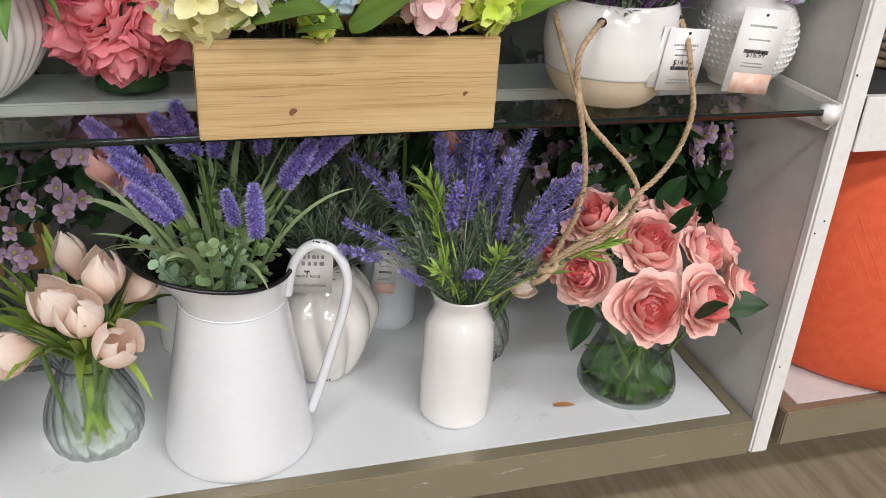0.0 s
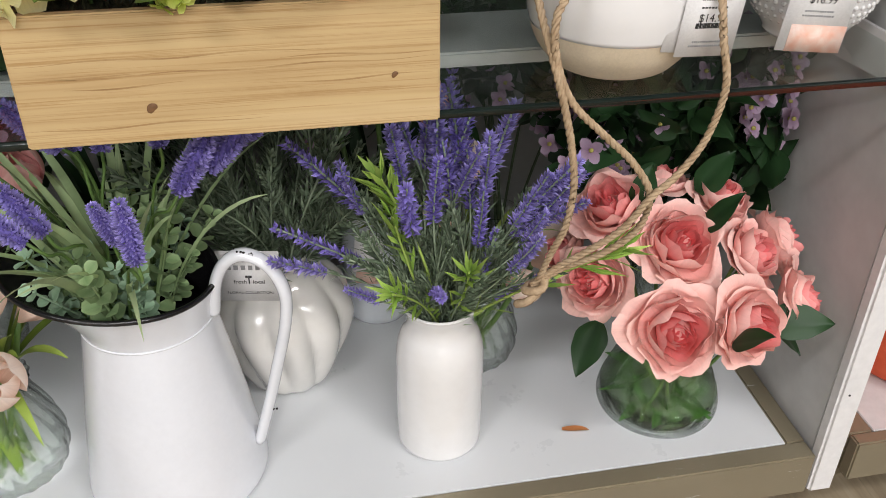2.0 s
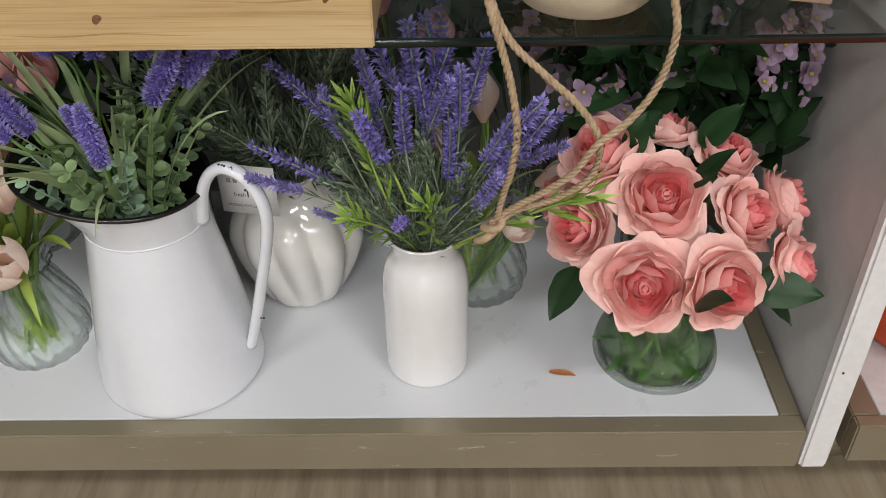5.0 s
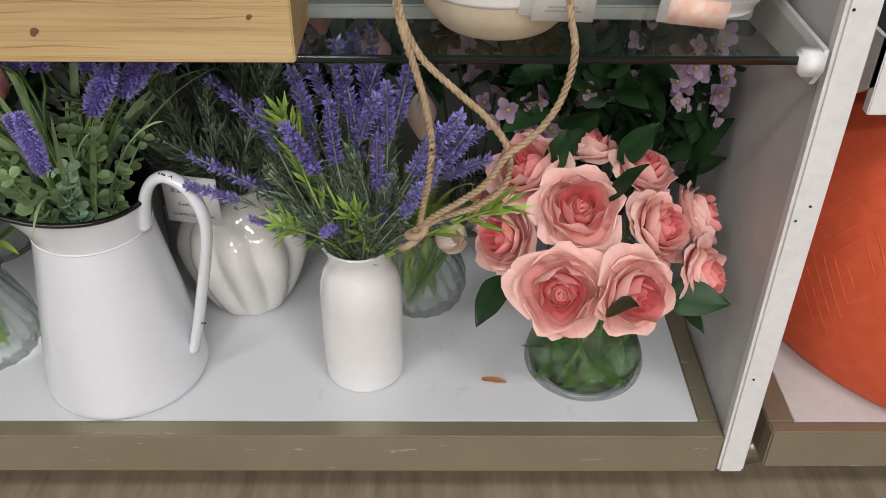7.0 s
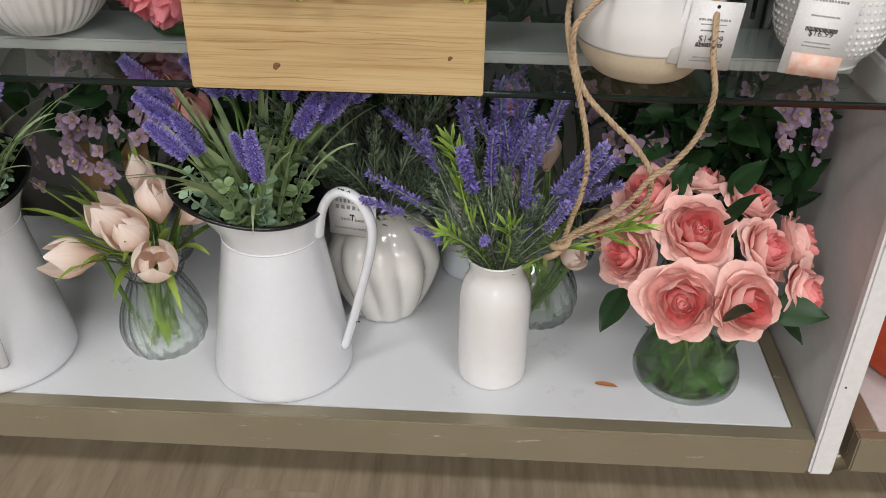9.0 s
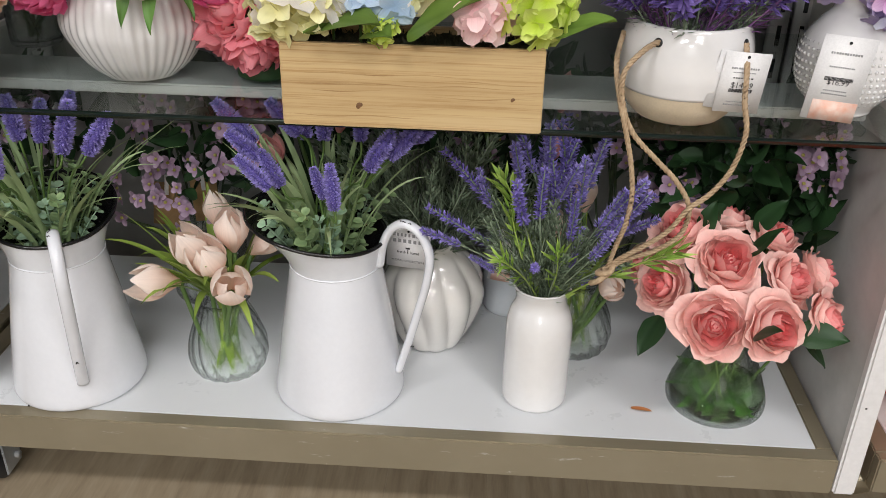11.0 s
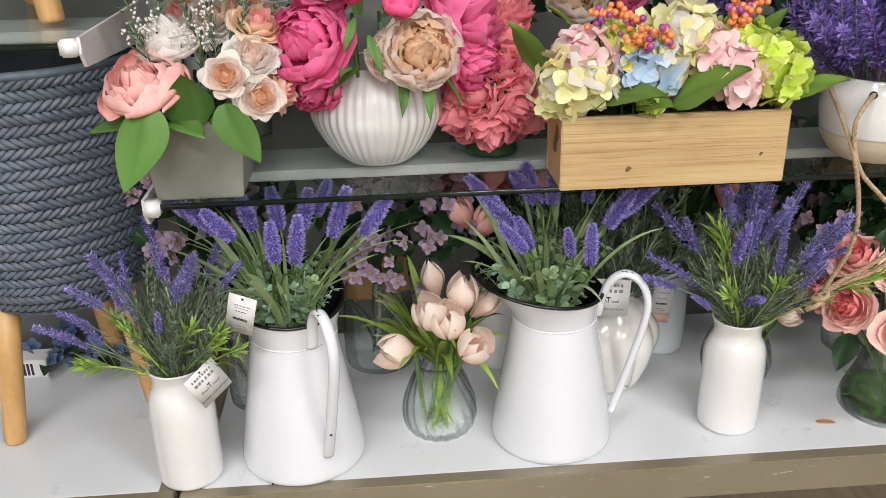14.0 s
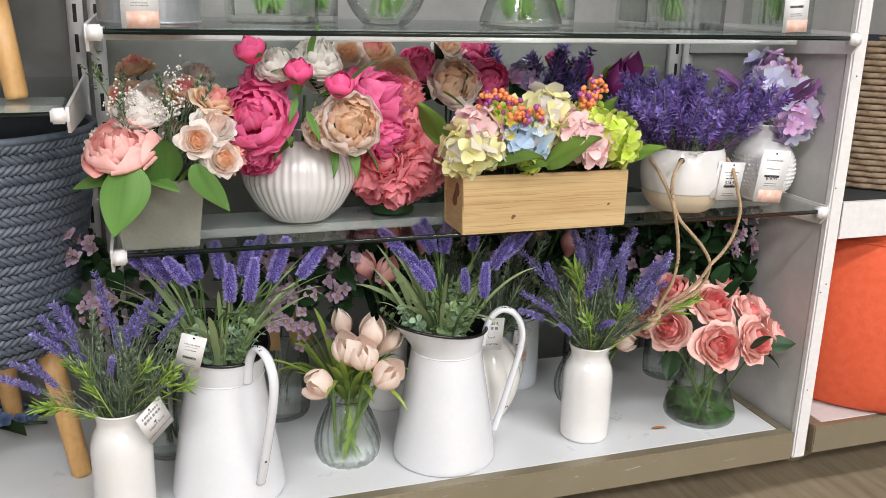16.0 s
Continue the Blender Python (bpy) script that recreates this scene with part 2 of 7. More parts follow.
WALL_PAINT = solid("store_wall_paint", (0.55, 0.54, 0.52), (0.62, 0.61, 0.59), 0.8, 2)
CEIL_TILE = solid("ceiling_tile", (0.70, 0.70, 0.69), (0.76, 0.76, 0.75), 0.9, 3)

LAV = petal_mat("lavender_floret", (0.24, 0.19, 0.56), (0.6, 0.54, 0.96), 0.25, 0.2)
LAV_CORE = solid("dark_lavender_calyx", (0.12, 0.09, 0.34), (0.20, 0.16, 0.50), 0.8, 200)
LAV_DEEP = petal_mat("deep_violet_floret", (0.19, 0.14, 0.5), (0.5, 0.43, 0.94), 0.3, 0.2)
LAV_BUSH = petal_mat("violet_bush_floret", (0.17, 0.11, 0.4), (0.44, 0.33, 0.8), 0.35, 0.2)
SAGE = petal_mat("grey_green_leaf", (0.12, 0.17, 0.1), (0.34, 0.42, 0.29), 0.3, 0.15)
LIME = petal_mat("lime_leaf", (0.2, 0.36, 0.05), (0.56, 0.74, 0.18), 0.2, 0.2)
STRAP = petal_mat("pale_strap_leaf", (0.24, 0.36, 0.15), (0.5, 0.62, 0.34), 0.2, 0.2)
EUCA = petal_mat("eucalyptus_leaf", (0.2, 0.34, 0.21), (0.42, 0.58, 0.4), 0.2, 0.15)
EUCA_DARK = petal_mat("olive_round_leaf", (0.14, 0.24, 0.1), (0.32, 0.43, 0.21), 0.2, 0.15)
# near-black green; part of the shade behind the bouquets is in this colour
GREEN_DARK = petal_mat("shade_dark_green_leaf", (0.01, 0.028, 0.01), (0.024, 0.06, 0.021), 0.2, 0.08, 0.4)
GREEN_MID = petal_mat("mid_green_leaf", (0.065, 0.16, 0.03), (0.135, 0.275, 0.065), 0.15, 0.15, 0.45)
GREEN_YELLOW = petal_mat("yellow_green_leaf", (0.09, 0.17, 0.025), (0.17, 0.28, 0.05), 0.15, 0.15, 0.5)
TULIP_LEAF = petal_mat("tulip_leaf", (0.15, 0.25, 0.03), (0.36, 0.48, 0.10), 0.2, 0.15, 0.45)
STEM = solid("green_stem", (0.07, 0.14, 0.03), (0.13, 0.22, 0.055), 0.5, 40)
STEM_DARK = solid("dark_stem", (0.03, 0.05, 0.018), (0.05, 0.075, 0.03), 0.6, 40)
ROSE = petal_mat("salmon_rose_petal", (0.9, 0.18, 0.19), (0.98, 0.49, 0.45), 0.04)
ROSE_EDGE = petal_mat("pale_rose_petal", (0.96, 0.33, 0.31), (0.99, 0.64, 0.57), 0.04)
TULIP_PEACH = petal_mat("peach_tulip_petal", (1.0, 0.7, 0.56), (1.0, 0.9, 0.82), 0.02, 0.35)
TULIP_PINK = petal_mat("pink_tulip_petal", (0.85, 0.3, 0.3), (0.95, 0.58, 0.54), 0.06)
TULIP_MAGENTA = petal_mat("magenta_tulip_petal", (0.35, 0.03, 0.24), (0.52, 0.10, 0.40), 0.08)
PEONY_HOT = petal_mat("hot_pink_petal", (0.92, 0.06, 0.28), (1.0, 0.26, 0.5), 0.04, 0.34)
PEONY_CORAL = petal_mat("coral_petal", (0.96, 0.17, 0.24), (1.0, 0.42, 0.46), 0.03, 0.34)
PEONY_SALMON = petal_mat("salmon_peony_petal", (0.97, 0.36, 0.33), (1.0, 0.64, 0.59), 0.02)
BUD_PINK = petal_mat("deep_pink_bud", (0.82, 0.03, 0.18), (0.95, 0.15, 0.35), 0.06)
PEACH = petal_mat("peach_petal", (1.0, 0.63, 0.41), (1.0, 0.79, 0.58), 0.02, 0.42)
BLUSH = petal_mat("blush_petal", (1.0, 0.8, 0.7), (1.0, 0.91, 0.84), 0.02, 0.42)
CREAM = petal_mat("cream_petal", (0.93, 0.86, 0.78), (0.96, 0.93, 0.89), 0.02, 0.42)
MAUVE = petal_mat("mauve_blossom_petal", (0.32, 0.19, 0.29), (0.5, 0.37, 0.49), 0.15)
YELLOW_PALE = petal_mat("pale_yellow_petal", (0.82, 0.76, 0.32), (0.89, 0.86, 0.5), 0.05)
YELLOW = petal_mat("bright_yellow_petal", (0.80, 0.60, 0.05), (0.86, 0.76, 0.18), 0.08)
LIME_PETAL = petal_mat("lime_hydrangea_petal", (0.58, 0.76, 0.05), (0.76, 0.86, 0.25), 0.08)
BLUE_PETAL = petal_mat("pale_blue_petal", (0.42, 0.58, 0.78), (0.64, 0.76, 0.88), 0.06)
PINK_PALE = petal_mat("pale_pink_petal", (0.88, 0.50, 0.52), (0.93, 0.70, 0.68), 0.06)
LILAC = petal_mat("lilac_petal", (0.48, 0.36, 0.66), (0.66, 0.57, 0.80), 0.15)
PURPLE_LEAF = petal_mat("purple_leaf", (0.13, 0.05, 0.16), (0.34, 0.16, 0.38), 0.3)
BERRY = solid("orange_berry", (0.80, 0.22, 0.07), (0.84, 0.32, 0.12), 0.35, 60)
BERRY_PLUM = solid("plum_berry", (0.28, 0.05, 0.22), (0.40, 0.09, 0.30), 0.35, 60)
STAMEN = solid("green_yellow_stamen", (0.30, 0.28, 0.06), (0.42, 0.36, 0.10), 0.7)
FALLEN = solid("dry_orange_petal", (0.42, 0.15, 0.045), (0.52, 0.22, 0.08), 0.6, 120)


# ---- mesh helpers ----
rng = random.Random(7)


def bm_new():
    bm = bmesh.new()
    bm.verts.layers.float_color.new("tint")
    return bm


def mesh_of(name, bm, mats, smooth=True):
    me = bpy.data.meshes.new(name)
    for f in bm.faces:
        f.smooth = smooth
    bm.to_mesh(me)
    bm.free()
    for m in mats if isinstance(mats, (list, tuple)) else (mats,):
        me.materials.append(m)
    return me


def thing(name, loc, label, category, group="", kind="", rz=0.0):
    e = new(name)
    e.empty_display_size = 0.02
    e.matrix_basis = pose(*loc, 0, 0, rz)
    return tagged(e, label, category, group, kind)


class Kit:
    """A flower head: the mesh of its heart and the meshes of its petals, shared by all heads of the kind."""

    def __init__(self, heart, petals, inner=None):
        self.heart, self.petals, self.inner = heart, petals, inner


def part(name, bm, material, parent, label="", smooth=True, at=None):
    if isinstance(bm, Kit):
        ob = part(name, bm.heart, None, parent, label, at=at)
        for me in bm.petals:
            new("petal", me).parent = ob
        if bm.inner:
            heart = new("petal_heart", bm.inner)
            heart.parent = ob
            heart["kind"] = "stuff"
        return ob
    me = bm if isinstance(bm, bpy.types.Mesh) else mesh_of(name, bm, material, smooth)
    ob = new(name, me)
    ob.parent = parent
    if name in ("eucalyptus_sprig", "sage_sprig", "leafy_sprig", "lavender_sprig", "lavender_spike", "violet_sprig", "hydrangea", "filler_sprig"):
        ob["kind"] = "stuff"
    if at is not None:
        ob.matrix_basis = at
    if label:
        ob["label"] = label
    return ob


def single(name, bm, material, loc, label, category, group="", kind="", smooth=True):
    ob = new(name, mesh_of(name, bm, material, smooth))
    ob.matrix_basis = pose(*loc)
    return tagged(ob, label, category, group, kind)


def aim(loc, way, size=1.0, spin=0.0):
    """A pose at loc whose z axis points along way."""
    q = Vector(way).to_track_quat("Z", "Y").to_matrix().to_4x4()
    return Matrix.Translation(loc) @ q @ Matrix.Rotation(spin, 4, "Z") @ Matrix.Diagonal((size, size, size, 1))


def box(bm, x0, x1, y0, y1, z0, z1, bevel=0.0, mat=0):
    made = bmesh.ops.create_cube(bm, size=1.0)
    vs = made["verts"]
    for v in vs:
        v.co = Vector((x0 + (v.co.x + 0.5) * (x1 - x0), y0 + (v.co.y + 0.5) * (y1 - y0), z0 + (v.co.z + 0.5) * (z1 - z0)))
    fs = {f for v in vs for f in v.link_faces}
    for f in fs:
        f.material_index = mat
    if bevel:
        es = list({e for v in vs for e in v.link_edges})
        for f in bmesh.ops.bevel(bm, geom=es, offset=bevel, segments=2, affect="EDGES")["faces"]:
            f.material_index = mat
    return bm


def lathe(bm, profile, seg=48, shape=None, mat=0):
    """A turned form from rows of (radius, height). shape(angle, k) scales the radius of row k."""
    rings = []
    for k, (r, z) in enumerate(profile):
        ring = []
        for i in range(seg):
            a = 2 * math.pi * i / seg
            rr = r * (shape(a, z) if shape else 1.0)
            ring.append(bm.verts.new((rr * math.cos(a), rr * math.sin(a), z)))
        rings.append(ring)
    for a, b in zip(rings, rings[1:]):
        for i in range(seg):
            f = bm.faces.new((a[i], a[(i + 1) % seg], b[(i + 1) % seg], b[i]))
            f.material_index = mat
    if profile[0][0] > 1e-4:
        bm.faces.new(rings[0][::-1]).material_index = mat
    return rings


def smooth_profile(pts, n=6):
    """Rows between the given ones on a smooth curve."""
    out = []
    P = [Vector((r, z, 0)) for r, z in pts]
    for i in range(len(P) - 1):
        p0, p1, p2, p3 = P[max(i - 1, 0)], P[i], P[i + 1], P[min(i + 2, len(P) - 1)]
        for k in range(n):
            t = k / n
            q = 0.5 * ((2 * p1) + (p2 - p0) * t + (2 * p0 - 5 * p1 + 4 * p2 - p3) * t * t + (3 * p1 - p0 - 3 * p2 + p3) * t ** 3)
            out.append((max(q.x, 0.0003), q.y))
    out.append((pts[-1][0], pts[-1][1]))
    return out


def curve_pts(pts, n=8):
    out = []
    P = [Vector(p) for p in pts]
    for i in range(len(P) - 1):
        p0, p1, p2, p3 = P[max(i - 1, 0)], P[i], P[i + 1], P[min(i + 2, len(P) - 1)]
        for k in range(n):
            t = k / n
            out.append(0.5 * ((2 * p1) + (p2 - p0) * t + (2 * p0 - 5 * p1 + 4 * p2 - p3) * t * t + (3 * p1 - p0 - 3 * p2 + p3) * t ** 3))
    out.append(P[-1])
    return out


def tube(bm, pts, radius, seg=8, flat=1.0, mat=0, closed=False, side=None, taper=None):
    """A tube along points; flat squeezes it across the side direction."""
    pts = [Vector(p) for p in pts]
    rings = []
    ref = Vector(side) if side else None
    for i, p in enumerate(pts):
        a = pts[i - 1] if (i or closed) else p
        b = pts[(i + 1) % len(pts)] if (i < len(pts) - 1 or closed) else p
        d = (b - a).normalized()
        u = (ref if ref else Vector((0.31, 0.17, 0.93))).cross(d)
        u = u.normalized() if u.length > 1e-5 else d.orthogonal().normalized()
        v = d.cross(u)
        r = radius * (taper(i / max(len(pts) - 1, 1)) if taper else 1.0)
        rings.append([bm.verts.new(p + u * (r * flat * math.cos(2 * math.pi * k / seg)) + v * (r * math.sin(2 * math.pi * k / seg))) for k in range(seg)])
    pairs = list(zip(rings, rings[1:])) + ([(rings[-1], rings[0])] if closed else [])
    for a, b in pairs:
        for k in range(seg):
            bm.faces.new((a[k], a[(k + 1) % seg], b[(k + 1) % seg], b[k])).material_index = mat
    if not closed:
        bm.faces.new(rings[0][::-1]).material_index = mat
        bm.faces.new(rings[-1]).material_index = mat
    return bm


def patch(bm, place, nu, nv, mat=0, tone=None):
    """A sheet of nu x nv quads; place(u, v) gives the point, tone(u, v) its tint."""
    lay = bm.verts.layers.float_color["tint"]
    rows = []
    for j in range(nv + 1):
        row = []
        for i in range(nu + 1):
            u, v = 2 * i / nu - 1, j / nv
            w = bm.verts.new(place(u, v))
            t = tone(u, v) if tone else v
            w[lay] = (t, i / nu, t, 1)
            row.append(w)
        rows.append(row)
    for a, b in zip(rows, rows[1:]):
        for i in range(nu):
            bm.faces.new((a[i], a[i + 1], b[i + 1], b[i])).material_index = mat


def dart(bm, p, d, n, length, width, mat=0, lo=0.0, hi=1.0):
    """A small folded leaf or floret of two triangles a side."""
    lay = bm.verts.layers.float_color["tint"]
    d, n = d.normalized(), n.normalized()
    s = d.cross(n).normalized()
    pts = (p, p + d * length * 0.5 + s * width * 0.5 + n * width * 0.15, p + d * length, p + d * length * 0.5 - s * width * 0.5 + n * width * 0.15)
    vs = [bm.verts.new(q) for q in pts]
    for v, t in zip(vs, (lo, (lo + hi) / 2, hi, (lo + hi) / 2)):
        v[lay] = (t, t, t, 1)
    bm.faces.new((vs[0], vs[1], vs[2])).material_index = mat
    bm.faces.new((vs[0], vs[2], vs[3])).material_index = mat


def ribbon(bm, pts, width, mat=0, fold=0.25, up=(0, 0, 1), shape=None, lo=0.0, hi=1.0):
    """A long leaf along points, with a crease down the middle."""
    pts = [Vector(p) for p in pts]
    lay = bm.verts.layers.float_color["tint"]
    rows = []
    n = len(pts)
    for i, p in enumerate(pts):
        t = i / (n - 1)
        d = (pts[min(i + 1, n - 1)] - pts[max(i - 1, 0)]).normalized()
        s = d.cross(Vector(up))
        s = s.normalized() if s.length > 1e-4 else d.orthogonal().normalized()
        nn = s.cross(d)
        w = width * 0.5 * (shape(t) if shape else math.sin(math.pi * min(0.12 + 0.88 * t, 0.995)) ** 0.7)
        row = [bm.verts.new(p - s * w + nn * w * fold), bm.verts.new(p), bm.verts.new(p + s * w + nn * w * fold)]
        for v in row:
            q = lo + (hi - lo) * t
            v[lay] = (q, q, q, 1)
        rows.append(row)
    for a, b in zip(rows, rows[1:]):
        for k in range(2):
            bm.faces.new((a[k], a[k + 1], b[k + 1], b[k])).material_index = mat


def cup_petal(bm, ang, half, r0, r1, h, curl, ruffle, seed, mat=0, lo=0.0, hi=1.0, nu=5, nv=6, belly=0.0, drop=0.25, z0=0.0, point=0.0, frill=0.0):
    g = random.Random(seed)
    ph, k = g.uniform(0, 6.3), g.uniform(2.2, 4.2)

    def place(u, v):
        v *= 1 - 0.24 * abs(u) ** 3  # a rounded lip
        wid = half * (0.45 + 0.55 * math.sin(math.pi * (0.12 + 0.62 * v))) * (1 - point * v ** 3)
        r = r0 + (r1 - r0) * v ** 1.35 + belly * math.sin(math.pi * v) + curl * max(0.0, v - 0.68) ** 1.4
        r += ruffle * math.sin(k * u + ph) * v * v + frill * math.sin(7.5 * u + 2 * ph) * v ** 3
        z = z0 + h * (v ** 0.85) - curl * 0.75 * max(0.0, v - 0.72) ** 1.3 - drop * h * u * u * v * v + ruffle * 0.6 * math.cos(k * 1.3 * u + ph) * v * v + frill * math.cos(9 * u + ph) * v ** 3
        a = ang + u * wid
        return (r * math.cos(a), r * math.sin(a), z)

    patch(bm, place, nu, nv, mat, lambda u, v: lo + (hi - lo) * min(1, v * 0.85 + 0.15 * abs(u)))


def one_petal(mat, *args, **kw):
    bm = bm_new()
    cup_petal(bm, *args, **kw)
    return mesh_of("petal", bm, mat)


def rose_mesh(name, inner, outer, seed):
    g = random.Random(seed)
    bm = bm_new()
    bmesh.ops.create_icosphere(bm, subdivisions=2, radius=0.30, matrix=Matrix.Translation((0, 0, 0.28)))
    heart = mesh_of(name, bm, inner)
    petals = []
    rows = ((3, 0.02, 0.05, 0.74, 1.4, 0.0, 0.03, 0.0, 0.15), (3, 0.05, 0.10, 0.78, 1.25, 0.02, 0.05, 0.0, 0.25), (4, 0.08, 0.16, 0.80, 1.05, 0.05, 0.08, 0.05, 0.4), (4, 0.11, 0.24, 0.81, 1.0, 0.1, 0.12, 0.1, 0.55),
            (4, 0.13, 0.33, 0.79, 1.0, 0.2, 0.17, 0.2, 0.7), (5, 0.15, 0.43, 0.74, 0.9, 0.35, 0.22, 0.3, 0.85), (5, 0.17, 0.54, 0.66, 0.88, 0.5, 0.26, 0.4, 0.95), (5, 0.2, 0.64, 0.54, 0.86, 0.7, 0.28, 0.5, 1.0), (6, 0.2, 0.74, 0.38, 0.75, 0.8, 0.25, 0.55, 1.0))
    for li, (n, r0, r1, h, half, curl, belly, lo, hi) in enumerate(rows):
        off = g.uniform(0, 6.3)
        for i in range(n):
            petals.append(one_petal(inner if li < 5 else outer, off + 2 * math.pi * i / n + g.uniform(-0.38, 0.38), half * g.uniform(0.85, 1.15), r0, r1 * g.uniform(0.88, 1.12), h * g.uniform(0.88, 1.08), curl * g.uniform(0.4, 1.4),
                                    0.012 + 0.011 * li, g.random(), 0, lo, hi, belly=belly, nu=8, nv=8, frill=0.0015 * li))
    return Kit(heart, petals)


def peony_mesh(name, mats, seed, rows=None):
    """A full head: the crowded heart is one mesh, the outer petals are single."""
    g = random.Random(seed)
    rows = rows or ((5, 0.03, 0.0, 1.0, 1.0, 0.0, 0.16), (7, 0.05, 0.06, 1.02, 0.8, 0.0, 0.24), (8, 0.08, 0.16, 1.0, 0.7, 0.03, 0.28), (9, 0.1, 0.30, 0.96, 0.6, 0.08, 0.32), (10, 0.12, 0.49, 0.86, 0.5, 0.12, 0.36), (10, 0.15, 0.58, 0.75, 0.52, 0.15, 0.42), (9, 0.2, 0.68, 0.60, 0.55, 0.2, 0.42), (8, 0.2, 0.76, 0.42, 0.6, 0.2, 0.38), (7, 0.2, 0.82, 0.22, 0.65, 0.1, 0.32))
    bm = bm_new()
    bmesh.ops.create_icosphere(bm, subdivisions=2, radius=0.36, matrix=Matrix.Translation((0, 0, rows[0][3] - 0.49)))
    heart = mesh_of(name, bm, mats[0])
    inner, petals = bm_new(), []
    for li, (n, r0, r1, h, half, curl, belly) in enumerate(rows):
        off = g.uniform(0, 6.3)
        mi = min(li * len(mats) // len(rows), len(mats) - 1)
        for i in range(n):
            args = (off + 2 * math.pi * i / n + g.uniform(-0.25, 0.25), half * g.uniform(0.7, 1.05), r0, r1 * g.uniform(0.8, 1.15), h * g.uniform(0.82, 1.1), curl * g.uniform(0.2, 1.6), g.uniform(0.03, 0.07), g.random())
            kw = dict(lo=0.2, hi=g.uniform(0.75, 1.0), belly=belly * g.uniform(0.7, 1.15), drop=0.15, frill=g.uniform(0.01, 0.035), nu=8, nv=6)
            if li < len(rows) - 5:
                cup_petal(inner, *args, mi, **kw)
            else:
                petals.append(one_petal(mats[mi], *args, 0, **kw))
    return Kit(heart, petals, mesh_of("petal_heart", inner, mats))


def bud_mesh(name, mat, seed):
    """A round closed bud of overlapping petals in a green calyx."""
    g = random.Random(seed)
    bm = bm_new()
    lathe(bm, [(0.50 * math.sin(math.pi * (0.06 + 0.9 * i / 8)), 0.08 + 0.98 * i / 8) for i in range(9)], 16)
    heart = mesh_of(name, bm, mat)
    petals = []
    for li, (n, r0, r1, h, half) in enumerate(((3, 0.2, 0.12, 1.12, 1.2), (4, 0.26, 0.30, 1.06, 0.95), (4, 0.30, 0.46, 0.98, 0.85))):
        for i in range(n):
            petals.append(one_petal(mat, g.uniform(-0.3, 0.3) + 2 * math.pi * i / n + li * 0.6, half, r0, r1 * g.uniform(0.9, 1.15), h * g.uniform(0.88, 1.08), 0.1 * li, 0.05, g.random(), 0, 0.25, 0.65 + 0.16 * li, belly=0.22 + 0.04 * li, drop=0.18, frill=0.01))
    for i in range(5):
        petals.append(one_petal(GREEN_YELLOW, i * 1.257 + 0.2, 0.40, 0.14, 0.68, 0.62 * g.uniform(0.8, 1.2), 0.25, 0.02, i, 0, 0, 1, 5, 5, belly=0.22, point=0.6))
    return Kit(heart, petals)


def tulip_mesh(name, mat, seed, spread=0.0):
    g = random.Random(seed)
    bm = bm_new()
    tube(bm, ((0, 0, -0.1), (0, 0, 0.06)), 0.08, 6)
    heart = mesh_of(name, bm, STEM)
    petals = []
    for li, (r1, belly, high) in enumerate(((0.04, 0.34, 1.55), (0.14, 0.38, 1.68))):
        for i in range(3):
            petals.append(one_petal(mat, li * 1.05 + i * 2.094 + g.uniform(-0.12, 0.12), 1.0, 0.10, r1 + spread * g.uniform(0.5, 1.6) * (1 + li), high * g.uniform(0.92, 1.06), spread * 0.4, 0.02, g.random(),
                                    0, 0.1, 1.0, 8, 9, belly=belly + 0.02 * li, drop=0.12, point=0.45))
    return Kit(heart, petals)


def hydrangea_mesh(name, mats, seed, n=46, size=0.30, flat=0.75):
    """A round head of four-petalled florets."""
    g = random.Random(seed)
    bm = bm_new()
    for i in range(n):
        z = 1 - 1.35 * (i + 0.5) / n
        a = i * 2.39996 + g.uniform(-0.2, 0.2)
        rr = math.sqrt(max(0, 1 - z * z))
        c = Vector((rr * math.cos(a), rr * math.sin(a), z * flat)) * g.uniform(0.6, 1.08)
        nrm = (c + Vector((g.uniform(-0.3, 0.3), g.uniform(-0.3, 0.3), g.uniform(-0.1, 0.4)))).normalized()
        blossom(bm, c, nrm, size * g.uniform(0.8, 1.2), g, g.randrange(len(mats)))
    return mesh_of(name, bm, mats)


def blossom(bm, c, nrm, size, g, mat, petals=4):
    x = nrm.orthogonal().normalized()
    y = nrm.cross(x)
    a0 = g.uniform(0, 6.3)
    for k in range(petals):
        a = a0 + k * 2 * math.pi / petals + g.uniform(-0.12, 0.12)
        d = x * math.cos(a) + y * math.sin(a)
        s = nrm.cross(d)
        lift = g.uniform(-0.05, 0.3)

        def place(u, v, d=d, s=s, lift=lift):
            w = size * 0.42 * math.sin(math.pi * (0.08 + 0.74 * v))
            return c + d * (size * v * (1 - 0.12 * u * u)) + s * (u * w) + nrm * (size * (lift * v * v + 0.12 * u * u * v))

        patch(bm, place, 2, 3, mat)


